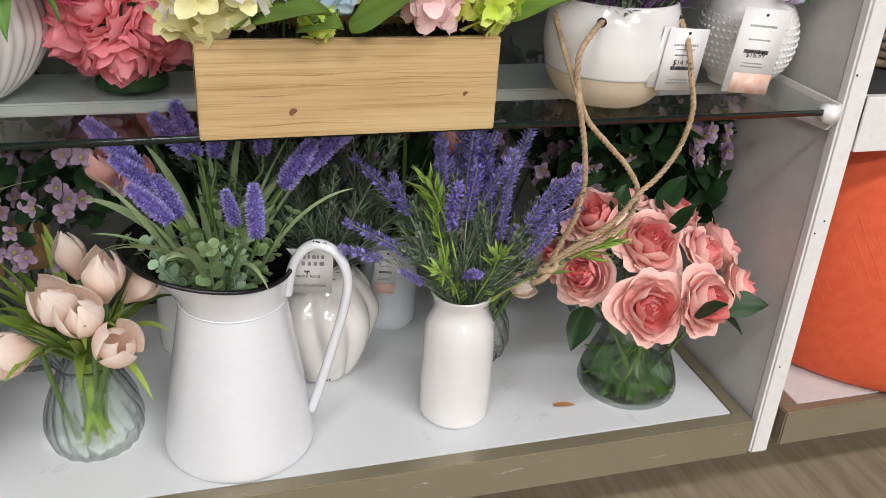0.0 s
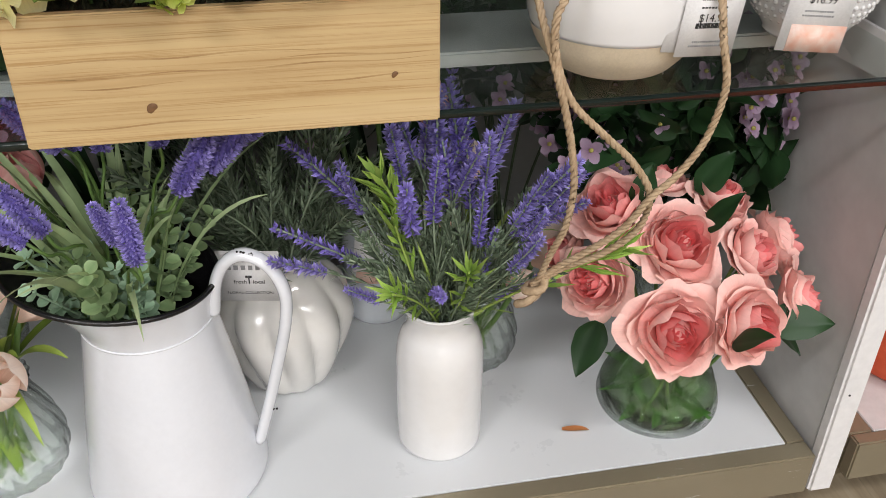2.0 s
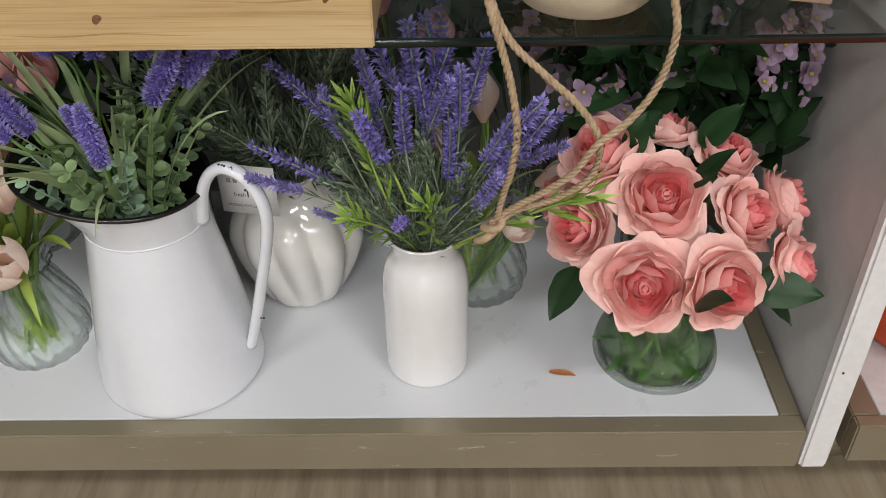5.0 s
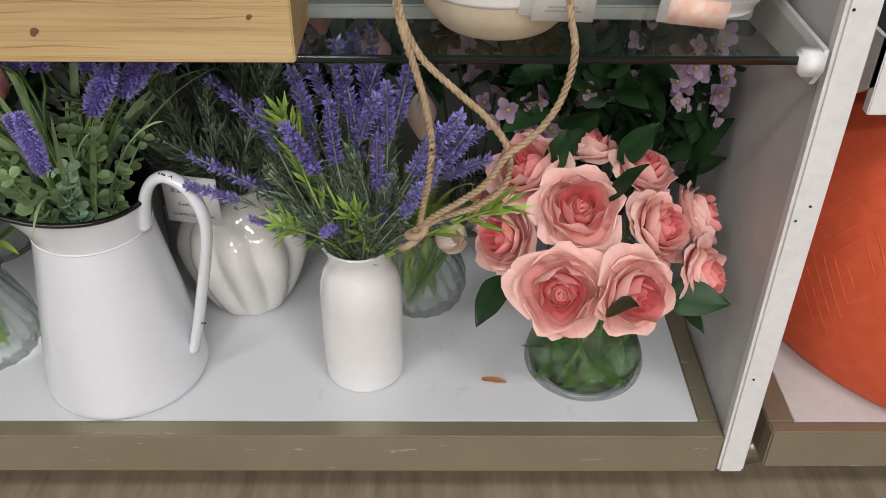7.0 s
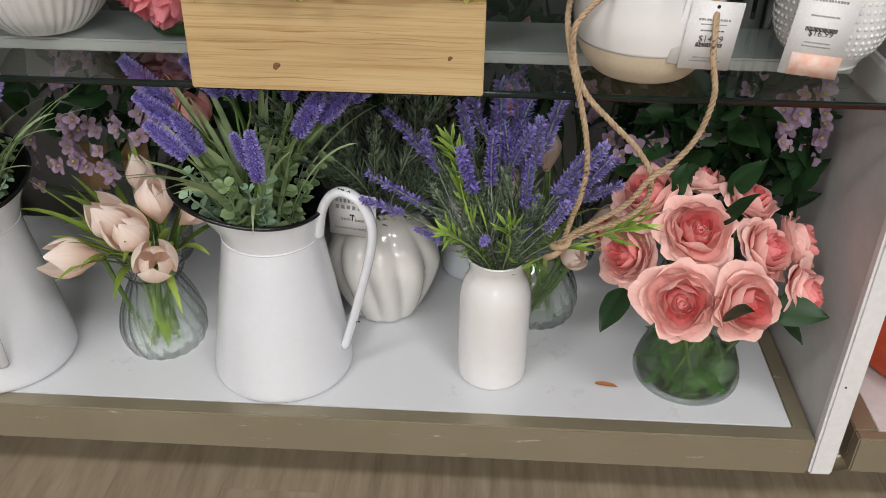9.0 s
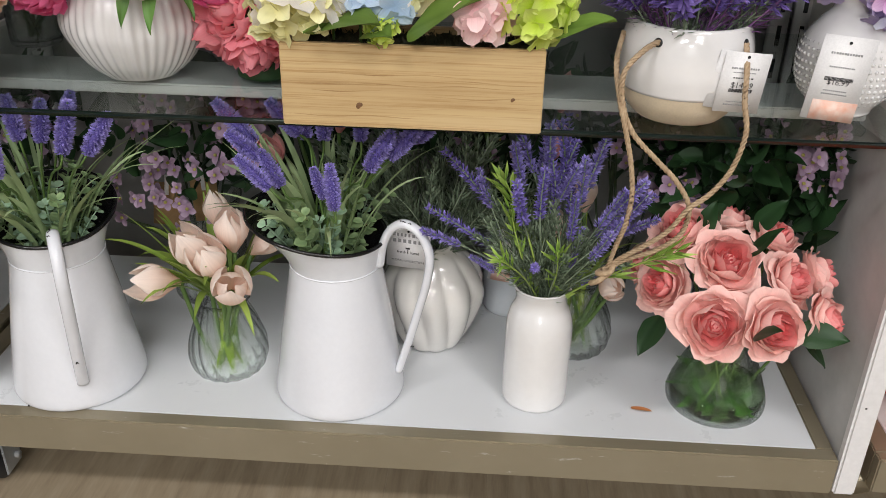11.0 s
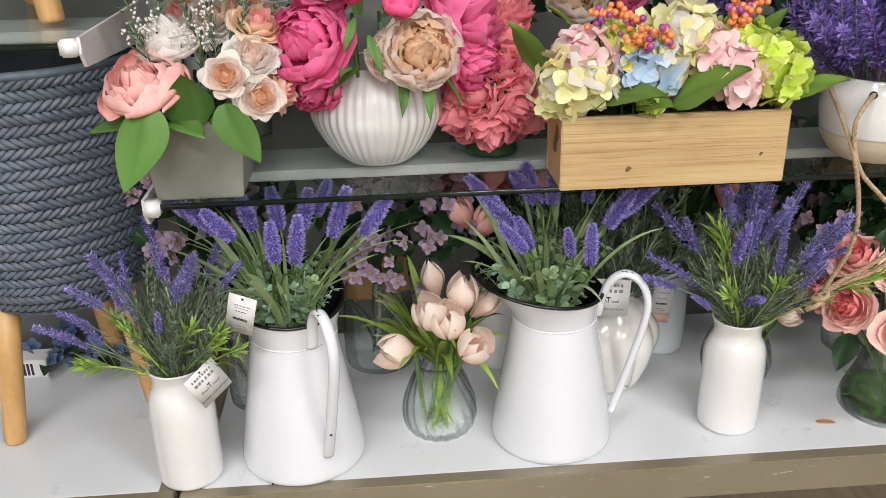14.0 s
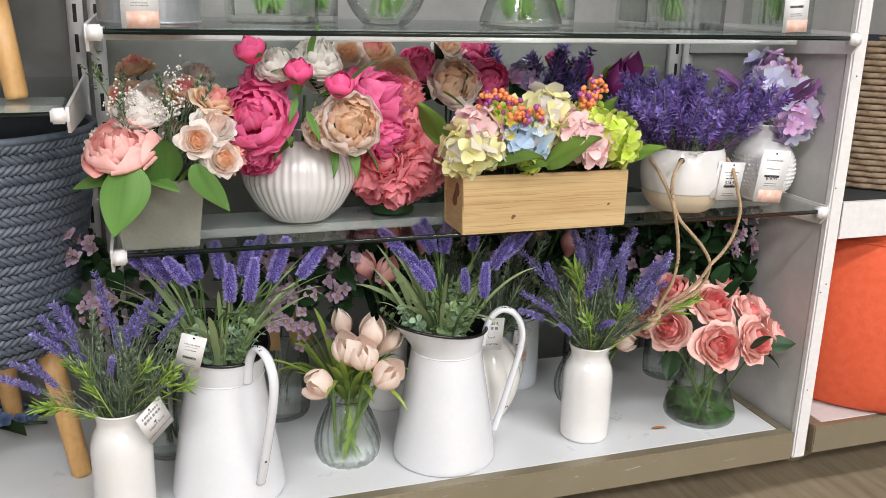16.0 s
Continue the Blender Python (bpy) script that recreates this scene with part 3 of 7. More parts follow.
def lavender_mesh(name, seed, florets, leaf, length=0.22, spike=0.38, bend=0.04, whorls=13, fat=0.009, fl=0.012, needle=0.036, leaves=22, thin=0.09, per=7, rise=(0.3, 1.1), droop=(0.7, 1.3)):
    """A sprig: bent stem, needle leaves on its foot, whorls of small florets on its top."""
    g = random.Random(seed)
    bm = bm_new()
    ba = g.uniform(0, 6.3)
    pts = [Vector((bend * t * t * math.cos(ba), bend * t * t * math.sin(ba), length * t)) for t in [i / 14 for i in range(15)]]

    def at(t):
        x = max(0, min(0.9999, t)) * 14
        i = int(x)
        return pts[i].lerp(pts[i + 1], x - i), (pts[i + 1] - pts[i]).normalized()

    tube(bm, pts, 0.0011, 4, mat=1)
    for i in range(leaves):
        t = 0.08 + (0.9 - spike) * i / leaves + g.uniform(-0.02, 0.02)
        p, d = at(t)
        a = g.uniform(0, 6.3)
        side = (Matrix.Rotation(a, 3, d) @ d.orthogonal()).normalized()
        dart(bm, p, d * g.uniform(*droop) + side, d, needle * g.uniform(0.6, 1.2), needle * thin, 1, 0.0, g.uniform(0.4, 1.0))
    for w in range(whorls):
        q = w / (whorls - 1)
        t = 1 - spike + spike * q
        p, d = at(t)
        rad = fat * (0.55 + 0.45 * math.sin(math.pi * min(1, 0.2 + 0.8 * q)))
        for k in range(per):
            a = k * 6.3 / per + w * 0.5 + g.uniform(-0.25, 0.25)
            side = (Matrix.Rotation(a, 3, d) @ d.orthogonal()).normalized()
            dirn = side + d * g.uniform(*rise)
            base = p + side * 0.001
            dart(bm, base, dirn, d, (rad + fl * 0.4) * g.uniform(0.7, 1.2), fl * 0.36, 0, 0.0, g.uniform(0.3, 1.0))
            if k % 2:
                dart(bm, base, dirn, side.cross(d), (rad + fl * 0.3) * g.uniform(0.7, 1.1), fl * 0.36, 0, 0.0, g.uniform(0.3, 1.0))
    return mesh_of(name, bm, (florets, leaf))


def thick_spike_mesh(name, seed, length=0.062, rad=0.0105):
    """A fat flower spike, closely set with small tubular florets, on a bare stem."""
    g = random.Random(seed)
    bm = bm_new()
    tube(bm, ((0, 0, -0.012), (0, 0, 0), (0, 0, length)), 0.0014, 5, mat=1)
    lathe(bm, [(rad * 0.52 * (0.35 + 0.65 * math.sin(math.pi * (0.22 + 0.70 * i / 6))), length * i / 6) for i in range(7)], 7, mat=2)
    for w in range(25):
        q = w / 24
        z = length * q
        r = rad * (0.35 + 0.65 * math.sin(math.pi * (0.22 + 0.70 * q)))
        for k in range(12):
            a = k * 0.5236 + w * 0.37 + g.uniform(-0.12, 0.12)
            side = Vector((math.cos(a), math.sin(a), 0))
            d = side + Vector((0, 0, g.uniform(0.1, 0.7)))
            p = Vector((0, 0, z)) + side * r * 0.5
            lng = r * g.uniform(0.45, 0.75) + 0.0022
            dart(bm, p, d, Vector((0, 0, 1)), lng, 0.0031, 0, 0.0, g.uniform(0.5, 1.0))
            dart(bm, p, d, side.cross(Vector((0, 0, 1))), lng, 0.0031, 0, 0.1, g.uniform(0.5, 1.0))
    return mesh_of(name, bm, (LAV, STEM, LAV_CORE))


def round_leaf_sprig(name, seed, leaf, pairs=7, length=0.10, size=0.017):
    g = random.Random(seed)
    bm = bm_new()
    b = g.uniform(-0.02, 0.02)
    pts = [Vector((b * t * t, 0.2 * b * t, length * t)) for t in [i / 8 for i in range(9)]]
    tube(bm, pts, 0.0012, 4, mat=0)
    for i in range(pairs):
        t = (i + 1) / pairs
        p = pts[min(8, int(t * 8))]
        for k in range(2 if i < pairs - 1 else 3):
            a = i * 1.57 + k * 3.14 / (1 if i < pairs - 1 else 1.5) + g.uniform(-0.3, 0.3)
            d = Vector((math.cos(a), math.sin(a), g.uniform(0.1, 0.7))).normalized()
            up = (Vector((0, 0, 1)) - d * d.z).normalized()
            s = d.cross(up)
            sz = size * g.uniform(0.75, 1.15) * (1 - 0.35 * t)

            def place(u, v, p=p, d=d, s=s, up=up, sz=sz):
                w = math.sqrt(max(0.0, 1 - (2 * v - 1) ** 2)) if 0 < v < 1 else 0.06
                return p + d * (sz * (0.15 + v * 1.15)) + s * (u * w * sz * 0.6) + up * (sz * (0.16 * u * u * w + 0.15 * v))

            patch(bm, place, 4, 5, 0, lambda u, v: 0.25 + 0.75 * abs(u) * 0.6 + 0.2 * v)
    return mesh_of(name, bm, leaf)


def broad_leaf_mesh(name, mat, length, width, droop=0.3, seed=1, teeth=0.0):
    g = random.Random(seed)
    bm = bm_new()
    ph = g.uniform(0, 6)

    def place(u, v):
        w = width * 0.5 * math.sin(math.pi * (0.04 + 0.96 * v) ** 0.75) ** 0.9 if v < 1 else 0.0
        w *= 1 + teeth * math.sin(v * 70)
        return (u * w, 0.22 * abs(u) * w - 0.06 * length * math.sin(3 * v + ph) * u * u - droop * length * v * v, length * v)

    patch(bm, place, 6, 14, 0, lambda u, v: 0.85 - 0.5 * (abs(u) < 0.1) * (1 - v))
    return mesh_of(name, bm, mat)


# ---- the setting ----
DZ, S1, S2, SL = 0.17, 0.600, 0.892, 0.790  # tops of the deck, the two glass shelves and the neighbouring shelf
BACK = 0.47

bm = bm_new()
box(bm, -5, 6, -9, 3, -0.03, -0.004)
floor = tagged(new("floor", mesh_of("floor", bm, FLOORING)), "greyish oak-look vinyl plank floor of the store", "floor", kind="structure")

bm = bm_new()
box(bm, -5, 6, -9, 3, 3.0, 3.1)
tagged(new("ceiling", mesh_of("ceiling", bm, CEIL_TILE)), "white tiled store ceiling", "ceiling", kind="structure")
for wn, dims in (("wall_north", (-5, 6, 3.0, 3.1)), ("wall_south", (-5, 6, -9.1, -9.0)), ("wall_west", (-5.1, -5, -9, 3)), ("wall_east", (6, 6.1, -9, 3))):
    bm = bm_new()
    box(bm, *dims, 0, 3.0)
    tagged(new(wn, mesh_of(wn, bm, WALL_PAINT)), "plain pale store wall", "wall", kind="structure")

bm = bm_new()
box(bm, -1.6, 2.8, BACK, BACK + 0.02, 0.05, 2.1)
tagged(new("back_panel", mesh_of("back_panel", bm, BACK_GREY)), "grey metal back panel of the store shelving", "back panel", kind="structure")


bm = bm_new()
box(bm, -0.003, 0.003, -0.00075, 0.00075, -0.015, 0.015)
SLOT = mesh_of("slot", bm, SLOT_BLACK, False)


def slotted_upright(x):
    t = thing("slotted_upright", (x, BACK - 0.012, 0.05), "white slotted steel upright against the back panel", "upright", "shelf uprights")
    bm = bm_new()
    for s in (-1, 1):
        box(bm, s * 0.0165 - 0.0125, s * 0.0165 + 0.0125, -0.01, 0.010, 0, 2.0, 0.0015)
    part("channel", bm, POST_WHITE, t)
    for s in (-1, 1):
        for k in range(40):
            part("slot", SLOT, None, t, at=pose(s * 0.0165, -0.01075, 0.045 + k * 0.05))
    return t


for ux in (-0.006, 1.17):
    slotted_upright(ux)


def side_panel():
    t = thing("side_panel", (1.2065, 0, 0.117), "tall grey side panel with a white front post", "side panel", kind="structure")
    bm = bm_new()
    box(bm, -0.0115, 0.0115, 0.006, BACK, 0, 2.0, 0.001)
    part("panel", bm, SIDE_GREY, t, smooth=False)
    bm = bm_new()
    box(bm, -0.0135, 0.0145, -0.010, 0.006, 0.0, 2.0, 0.003)
    part("front_post", bm, POST_WHITE, t, "white front post with small scuffs", smooth=False)
    bm = bm_new()
    for z in (0.14, 0.33, 0.345, 0.52, 0.71):
        bmesh.ops.create_icosphere(bm, subdivisions=1, radius=0.0016, matrix=Matrix.Translation((rng.uniform(-0.009, 0.009), -0.0098, z)))
    part("scuff_marks", bm, SLOT_BLACK, t)
    bm = bm_new()
    rim = ((0.016, -0.003), (0.016, -0.032), (0.034, -0.034), (0.066, -0.022), (0.092, -0.003))
    rows = [[bm.verts.new((x, y, z)) for x, z in rim] for y in (0.03, 0.06)]
    for i in range(5):
        bm.faces.new((rows[0][i], rows[0][(i + 1) % 5], rows[1][(i + 1) % 5], rows[1][i]))
    bm.faces.new(rows[0]), bm.faces.new(rows[1][::-1])
    bmesh.ops.recalc_face_normals(bm, faces=bm.faces)
    part("foot_bracket", bm, METAL_TAUPE, t)
    return t


side_panel()


def base_deck(x0, x1, mat, label, front=-0.007, inset=(0.1, 0.3)):
    t = thing("base_deck", (x0, 0, 0.115), label, "shelf base", "base decks")
    w = x1 - x0
    bm = bm_new()
    box(bm, 0, w, front, 0.0165, 0, 0.055, 0.002)
    box(bm, 0, 0.028, 0.0168, BACK - 0.03, 0, 0.0548, 0.0015)
    box(bm, w - 0.022, w, 0.0168, BACK - 0.03, 0, 0.0548, 0.0015)
    part("metal_frame", bm, METAL_TAUPE, t, "champagne-coloured metal frame with worn edges", smooth=False)
    bm = bm_new()
    box(bm, 0.0285, w - 0.0225, 0.017, BACK - 0.03, 0.03, 0.0545, 0.0008)
    part("white_panel", bm, mat, t, "white laminate board", smooth=False)
    for cx, cy in ((inset[0], 0.0), (w - inset[1], 0.22)):
        bm = bm_new()
        box(bm, cx - 0.018, cx + 0.018, cy + 0.035, cy + 0.085, -0.038, 0.0, 0.003)
        c = part("caster", bm, RUBBER, t, "black swivel caster")
        for side in (-0.0215, 0.0185):
            bm = bm_new()
            box(bm, cx + side, cx + side + 0.003, cy + 0.040, cy + 0.080, -0.095, 0.0, 0.001)
            part("fork_plate", bm, TIN, c, "bright steel fork plate", False)
        bm = bm_new()
        tube(bm, ((cx - 0.027, cy + 0.068, -0.0785), (cx + 0.027, cy + 0.068, -0.0785)), 0.0055, 10)
        part("axle", bm, TIN, c, "steel axle bolt")
        bm = bm_new()
        lathe(bm, ((0.0005, -0.012), (0.030, -0.012), (0.036, -0.007), (0.036, 0.007), (0.030, 0.012), (0.0005, 0.012)), 24)
        part("wheel", bm, RUBBER, c, at=pose(cx, cy + 0.068, -0.0785, 0, 90, 0))
    return t


base_deck(0.004, 1.192, DECK_WHITE, "low white display base with a champagne metal frame on casters", inset=(0.032, 0.09))
base_deck(-1.2, -0.004, DECK_WHITE, "low white display base beside the flower shelves")
base_deck(1.245, 2.45, DECK_PINK, "low white display base under the orange pouf", 0.0, (0.5, 0.3))


def glass_shelf(x0, x1, z, front, label):
    t = thing("glass_shelf", (x0, front, z), label, "shelf", "glass shelves")
    w, d = x1 - x0, BACK - 0.03 - front
    bm = bm_new()
    box(bm, 0.0, w, 0.002, d, -0.006, 0)
    part("glass_pane", bm, GLASS_SHELF, t, "clear greenish glass", False)
    bm = bm_new()
    box(bm, 0.0, w, -0.0005, 0.0018, -0.0065, 0.0003, 0.0006)
    part("front_edge", bm, GLASS_EDGE, t, "dark polished glass edge")
    bm = bm_new()
    box(bm, 0.012, w - 0.012, 0.127, 0.228, -0.021, -0.0075, 0.002)
    part("support_rail", bm, RAIL_GREY, t, "pale grey rail under the glass", smooth=False)
    for s, bx in ((-1, 0.006), (1, w - 0.006)):
        bm = bm_new()
        vs = []
        prof = [(0.0, 0.006), (0.0, -0.012), (0.012, -0.028), (0.10, -0.034), (d + 0.01, -0.06), (d + 0.01, 0.006)]
        for dx in (-0.002, 0.002):
            vs.append([bm.verts.new((bx + s * 0.010 + dx, y, zz)) for y, zz in prof])
        n = len(prof)
        for i in range(n):
            bm.faces.new((vs[0][i], vs[0][(i + 1) % n], vs[1][(i + 1) % n], vs[1][i]))
        bm.faces.new(vs[0][::-1]), bm.faces.new(vs[1])
        part("bracket", bm, POST_WHITE, t, "white steel bracket", False)
        bm = bm_new()
        box(bm, bx - 0.010, bx + 0.009, -0.008, 0.012, -0.014, 0.005, 0.0025)
        part("end_cap", bm, CAP_WHITE, t, "white plastic clip")
    return t


glass_shelf(0.028, 1.182, S1, -0.012, "glass shelf with white clips holding potted flowers")
glass_shelf(0.020, 1.182, S2, -0.028, "upper glass shelf with white clips holding glass vases")
glass_shelf(-1.18, -0.018, SL, -0.018, "glass shelf above the blue basket")
SR = 0.60


def white_bracket_shelf():
    t = thing("metal_shelf", (1.25, 0.03, SR), "white metal shelf on a bracket carrying a woven basket", "shelf")
    bm = bm_new()
    box(bm, 0, 1.1, 0.0, 0.36, -0.03, 0, 0.002)
    part("shelf_board", bm, SLOT_BLACK, t, "dark shelf board")
    bm = bm_new()
    vs = [[bm.verts.new((x, y, z)) for y, z in ((-0.01, 0.0), (-0.01, -0.04), (0.06, -0.085), (0.37, -0.12), (0.37, 0.0))] for x in (-0.002, 0.003)]
    for i in range(5):
        bm.faces.new((vs[0][i], vs[0][(i + 1) % 5], vs[1][(i + 1) % 5], vs[1][i]))
    bm.faces.new(vs[0][::-1]), bm.faces.new(vs[1])
    box(bm, -0.002, 1.1, -0.012, -0.001, -0.065, 0.002, 0.001)
    part("bracket", bm, POST_WHITE, t, "white steel bracket and lip", False)


white_bracket_shelf()


# ---- vessels ----
def vessel(name, bm_profile, seg, mat, parent, shape=None, label="", thick=0.004, smooth_n=6):
    """A hollow turned vessel: outer wall, lip and inner wall from one outer profile."""
    bm = bm_new()
    outer = smooth_profile(bm_profile, smooth_n)
    inner = [(max(r - thick, 0.001), max(z, thick)) for r, z in reversed(outer)]
    top = [(outer[-1][0] - thick * 0.5, outer[-1][1] + thick * 0.35)]
    if mat == GLASS_VASE:  # a heavy base
        inner = [(r, max(z, thick * 2.4)) for r, z in inner]
    lathe(bm, outer + top + inner + [(0.0004, inner[-1][1])], seg, shape)
    ob = part(name, bm, mat, parent, label)
    ob.visible_shadow = mat != GLASS_VASE
    return ob


def tag_card(parent, m, w, h, lines, label, sticker=False, price=None, words=()):
    """A hanging card; lines are (centre height, width, thickness, ink) fractions of its size; words are (text, height, size)."""
    bm = bm_new()
    box(bm, -w / 2, w / 2, -0.0006, 0.0006, -h, 0, 0.0003)
    card = part("tag", bm, CARD, parent, label, at=m)
    bm = bm_new()
    pen = random.Random(int(w * 1e4 + h * 1e5))
    for zc, lw, lt, ink, pieces in lines:  # a row of print is a run of short marks
        step = w * lw / pieces
        for i in range(pieces):
            x0 = -w * lw / 2 + i * step
            box(bm, x0, x0 + step * pen.uniform(0.45, 0.8), -0.0010, -0.0006, -h * zc - h * lt / 2, -h * zc + h * lt / 2, 0, ink)
    if lines:
        part("print", bm, (INK, INK_GREY), card, "dark printed lines", False)
    if sticker:
        bm = bm_new()
        box(bm, -w * 0.36, w * 0.5, -0.0012, -0.0006, -h * 1.0, -h * 0.76)
        part("sticker", bm, STICKER, card, "pink and orange floral sticker")
    for text, zc, size in words + (((price, 0.54, 0.0085),) if price else ()):
        cu = bpy.data.curves.new("words", "FONT")
        cu.body, cu.size, cu.align_x, cu.align_y = text, size, "CENTER", "CENTER"
        tmp = bpy.data.objects.new("words", cu)
        scene.collection.objects.link(tmp)
        me = bpy.data.meshes.new_from_object(tmp.evaluated_get(bpy.context.evaluated_depsgraph_get()))
        bpy.data.objects.remove(tmp)
        me.materials.clear()
        me.materials.append(INK)
        part("lettering", me, INK, card, at=pose(0, -0.0013, -h * zc, 90, 0, 0))
    bm = bm_new()
    lathe(bm, ((0.0016, -0.0012), (0.0016, -0.0007)), 10)
    part("hole", bm, SLOT_BLACK, card, at=pose(0, 0, -h * 0.07, 90, 0, 0) @ pose(0, 0, 0.002))
    return card


PRICE_LINES = ((0.26, 0.62, 0.03, 1, 12), (0.33, 0.5, 0.015, 1, 14), (0.42, 0.45, 0.02, 0, 8), (0.63, 0.52, 0.06, 0, 24), (0.82, 0.5, 0.02, 1, 14), (0.87, 0.6, 0.02, 1, 16))
PRICE_LINES_STICKER = ((0.20, 0.6, 0.025, 1, 12), (0.36, 0.5, 0.018, 1, 12), (0.50, 0.55, 0.045, 0, 24), (0.64, 0.45, 0.015, 1, 12), (0.68, 0.5, 0.015, 1, 12))
# a collection's name as plain bars, a small sprig, smaller words below
MARKET_LINES = ((0.17, 0.70, 0.075, 1, 8), (0.32, 0.70, 0.085, 1, 6), (0.56, 0.03, 0.16, 0, 1), (0.50, 0.12, 0.04, 0, 2))
MARKET_WORDS = (("fresh   local", 0.60, 0.0065), ("FLORAL COLLECTION", 0.82, 0.0045))


def stem_between(parent, a, b, r=0.0016, mat=None, sag=0.0, name="stem"):
    a, b = Vector(a), Vector(b)
    mid = a.lerp(b, 0.5) + Vector((0, 0, sag))
    bm = bm_new()
    tube(bm, curve_pts((a, mid, b), 5), r, 6)
    return part(name, bm, mat or STEM, parent)


def pitcher(loc, rz, label, seed, spikes, group="white enamel pitchers"):
    """A tapered enamel jug with a raised spout (local -x), a strap handle (local +x), filled with lavender."""
    g = random.Random(seed)
    t = thing("lavender_pitcher", loc, label, "pitcher", group, rz=rz)
    seg = 72

    def lip(a):
        c = 0.5 - 0.5 * math.cos(a)  # 1 at the spout
        return 0.066 + 0.050 * c ** 2.0, 0.236 + 0.030 * c ** 1.5

    bm = bm_new()
    body = smooth_profile(((0.0850, 0.0), (0.089, 0.006), (0.0860, 0.03), (0.0755, 0.10), (0.0645, 0.165), (0.0595, 0.198)), 4)
    lathe(bm, body, seg)
    part("body", bm, ENAMEL, t)
    bm = bm_new()
    rows = []
    for k in range(9):
        v = k / 8
        row = []
        for i in range(seg):
            a = 2 * math.pi * i / seg
            r1, z1 = lip(a)
            r = 0.0595 + (r1 - 0.0595) * (v ** 1.4)
            z = 0.1985 + (z1 - 0.1985) * v
            row.append(bm.verts.new((r * math.cos(a), r * math.sin(a), z)))
        rows.append(row)
    for p, q in zip(rows, rows[1:]):
        for i in range(seg):
            bm.faces.new((p[i], p[(i + 1) % seg], q[(i + 1) % seg], q[i]))
    part("collar", bm, ENAMEL, t, "flared white enamel collar with a spout")
    bm = bm_new()
    tube(bm, [(0.0598 * math.cos(2 * math.pi * i / 48), 0.0598 * math.sin(2 * math.pi * i / 48), 0.1985) for i in range(48)], 0.0011, 6, closed=True)
    part("seam", bm, ENAMEL, t)
    bm = bm_new()
    tube(bm, [(lip(2 * math.pi * i / 64)[0] * math.cos(2 * math.pi * i / 64), lip(2 * math.pi * i / 64)[0] * math.sin(2 * math.pi * i / 64), lip(2 * math.pi * i / 64)[1]) for i in range(64)], 0.0026, 8, closed=True)
    part("rim", bm, BLACK_ENAMEL, t, "black enamel rim")
    bm = bm_new()
    rows = []
    for k in range(5):
        v = k / 4
        row = []
        for i in range(48):
            a = 2 * math.pi * i / 48
            r1, z1 = lip(a)
            rr = 0.0575 + (r1 - 0.0595) * (1 - v) ** 1.4 - 0.010 * v
            row.append(bm.verts.new((rr * math.cos(a), rr * math.sin(a), z1 + (0.1985 - z1) * v)))
        rows.append(row)
    for p, q in zip(rows, rows[1:]):
        for i in range(48):
            bm.faces.new((p[i], q[i], q[(i + 1) % 48], p[(i + 1) % 48]))
    bm.faces.new(rows[-1])
    part("lining", bm, BLACK_ENAMEL, t, "black enamel inside")
    bm = bm_new()
    tube(bm, curve_pts(((0.061, 0, 0.202), (0.067, 0, 0.236), (0.079, 0, 0.258), (0.097, 0, 0.266), (0.117, 0, 0.254), (0.128, 0, 0.226), (0.125, 0, 0.190), (0.113, 0, 0.140), (0.100, 0, 0.090), (0.0865, 0, 0.043)), 8), 0.0078, 12, 0.72, side=(0, 1, 0))
    part("handle", bm, ENAMEL, t, "white enamel strap handle with chips")
    # chipped spots at the foot and on the handle
    for cx, cy, cz, cs in ((-0.054, -0.0665, 0.006, 1.0), (0.046, -0.072, 0.007, 1.1), (0.058, -0.0625, 0.012, 0.7), (0.094, -0.003, 0.2710, 0.9), (0.103, -0.004, 0.2690, 0.8), (0.1055, -0.003, 0.088, 0.8)):
        bm = bm_new()
        for _ in range(7):
            bmesh.ops.create_icosphere(bm, subdivisions=1, radius=0.0014 * cs * g.uniform(0.5, 1.2), matrix=Matrix.Translation((cx + g.gauss(0, 0.0026) * cs, cy + g.gauss(0, 0.0009), cz + g.gauss(0, 0.0018) * cs)))
        part("enamel_chip", bm, BLACK_ENAMEL, t)
    inv = (Matrix.Rotation(-radians(rz), 4, "Z") @ Matrix.Translation(-Vector(loc)))
    foot = Vector((-0.012, 0, 0.19))
    for wx, wy, wz, dx, dy, dz, sz in spikes:
        sz *= 0.82
        top = inv @ Vector((wx, wy, wz))
        way = (inv.to_3x3() @ Vector((dx * 1.3 + g.uniform(-0.15, 0.15), dy - 0.1 + g.uniform(-0.15, 0.15), dz))).normalized()
        over = max(0.0, top.z + way.z * 0.034 * sz - 0.424)
        top.z -= over
        low = top - way * 0.032 * sz
        m = aim(low, way, sz, g.uniform(0, 6))
        part("lavender_spike", SPIKES[g.randrange(3)], None, t, at=m)
        bm = bm_new()
        base = foot + Vector((g.uniform(-0.03, 0.02), g.uniform(-0.02, 0.02), 0))
        tube(bm, curve_pts((base, base.lerp(low, 0.55) + Vector((0, 0, 0.025)), low - way * 0.02, low), 4), 0.0015, 5)
        part("stem", bm, STEM, t)
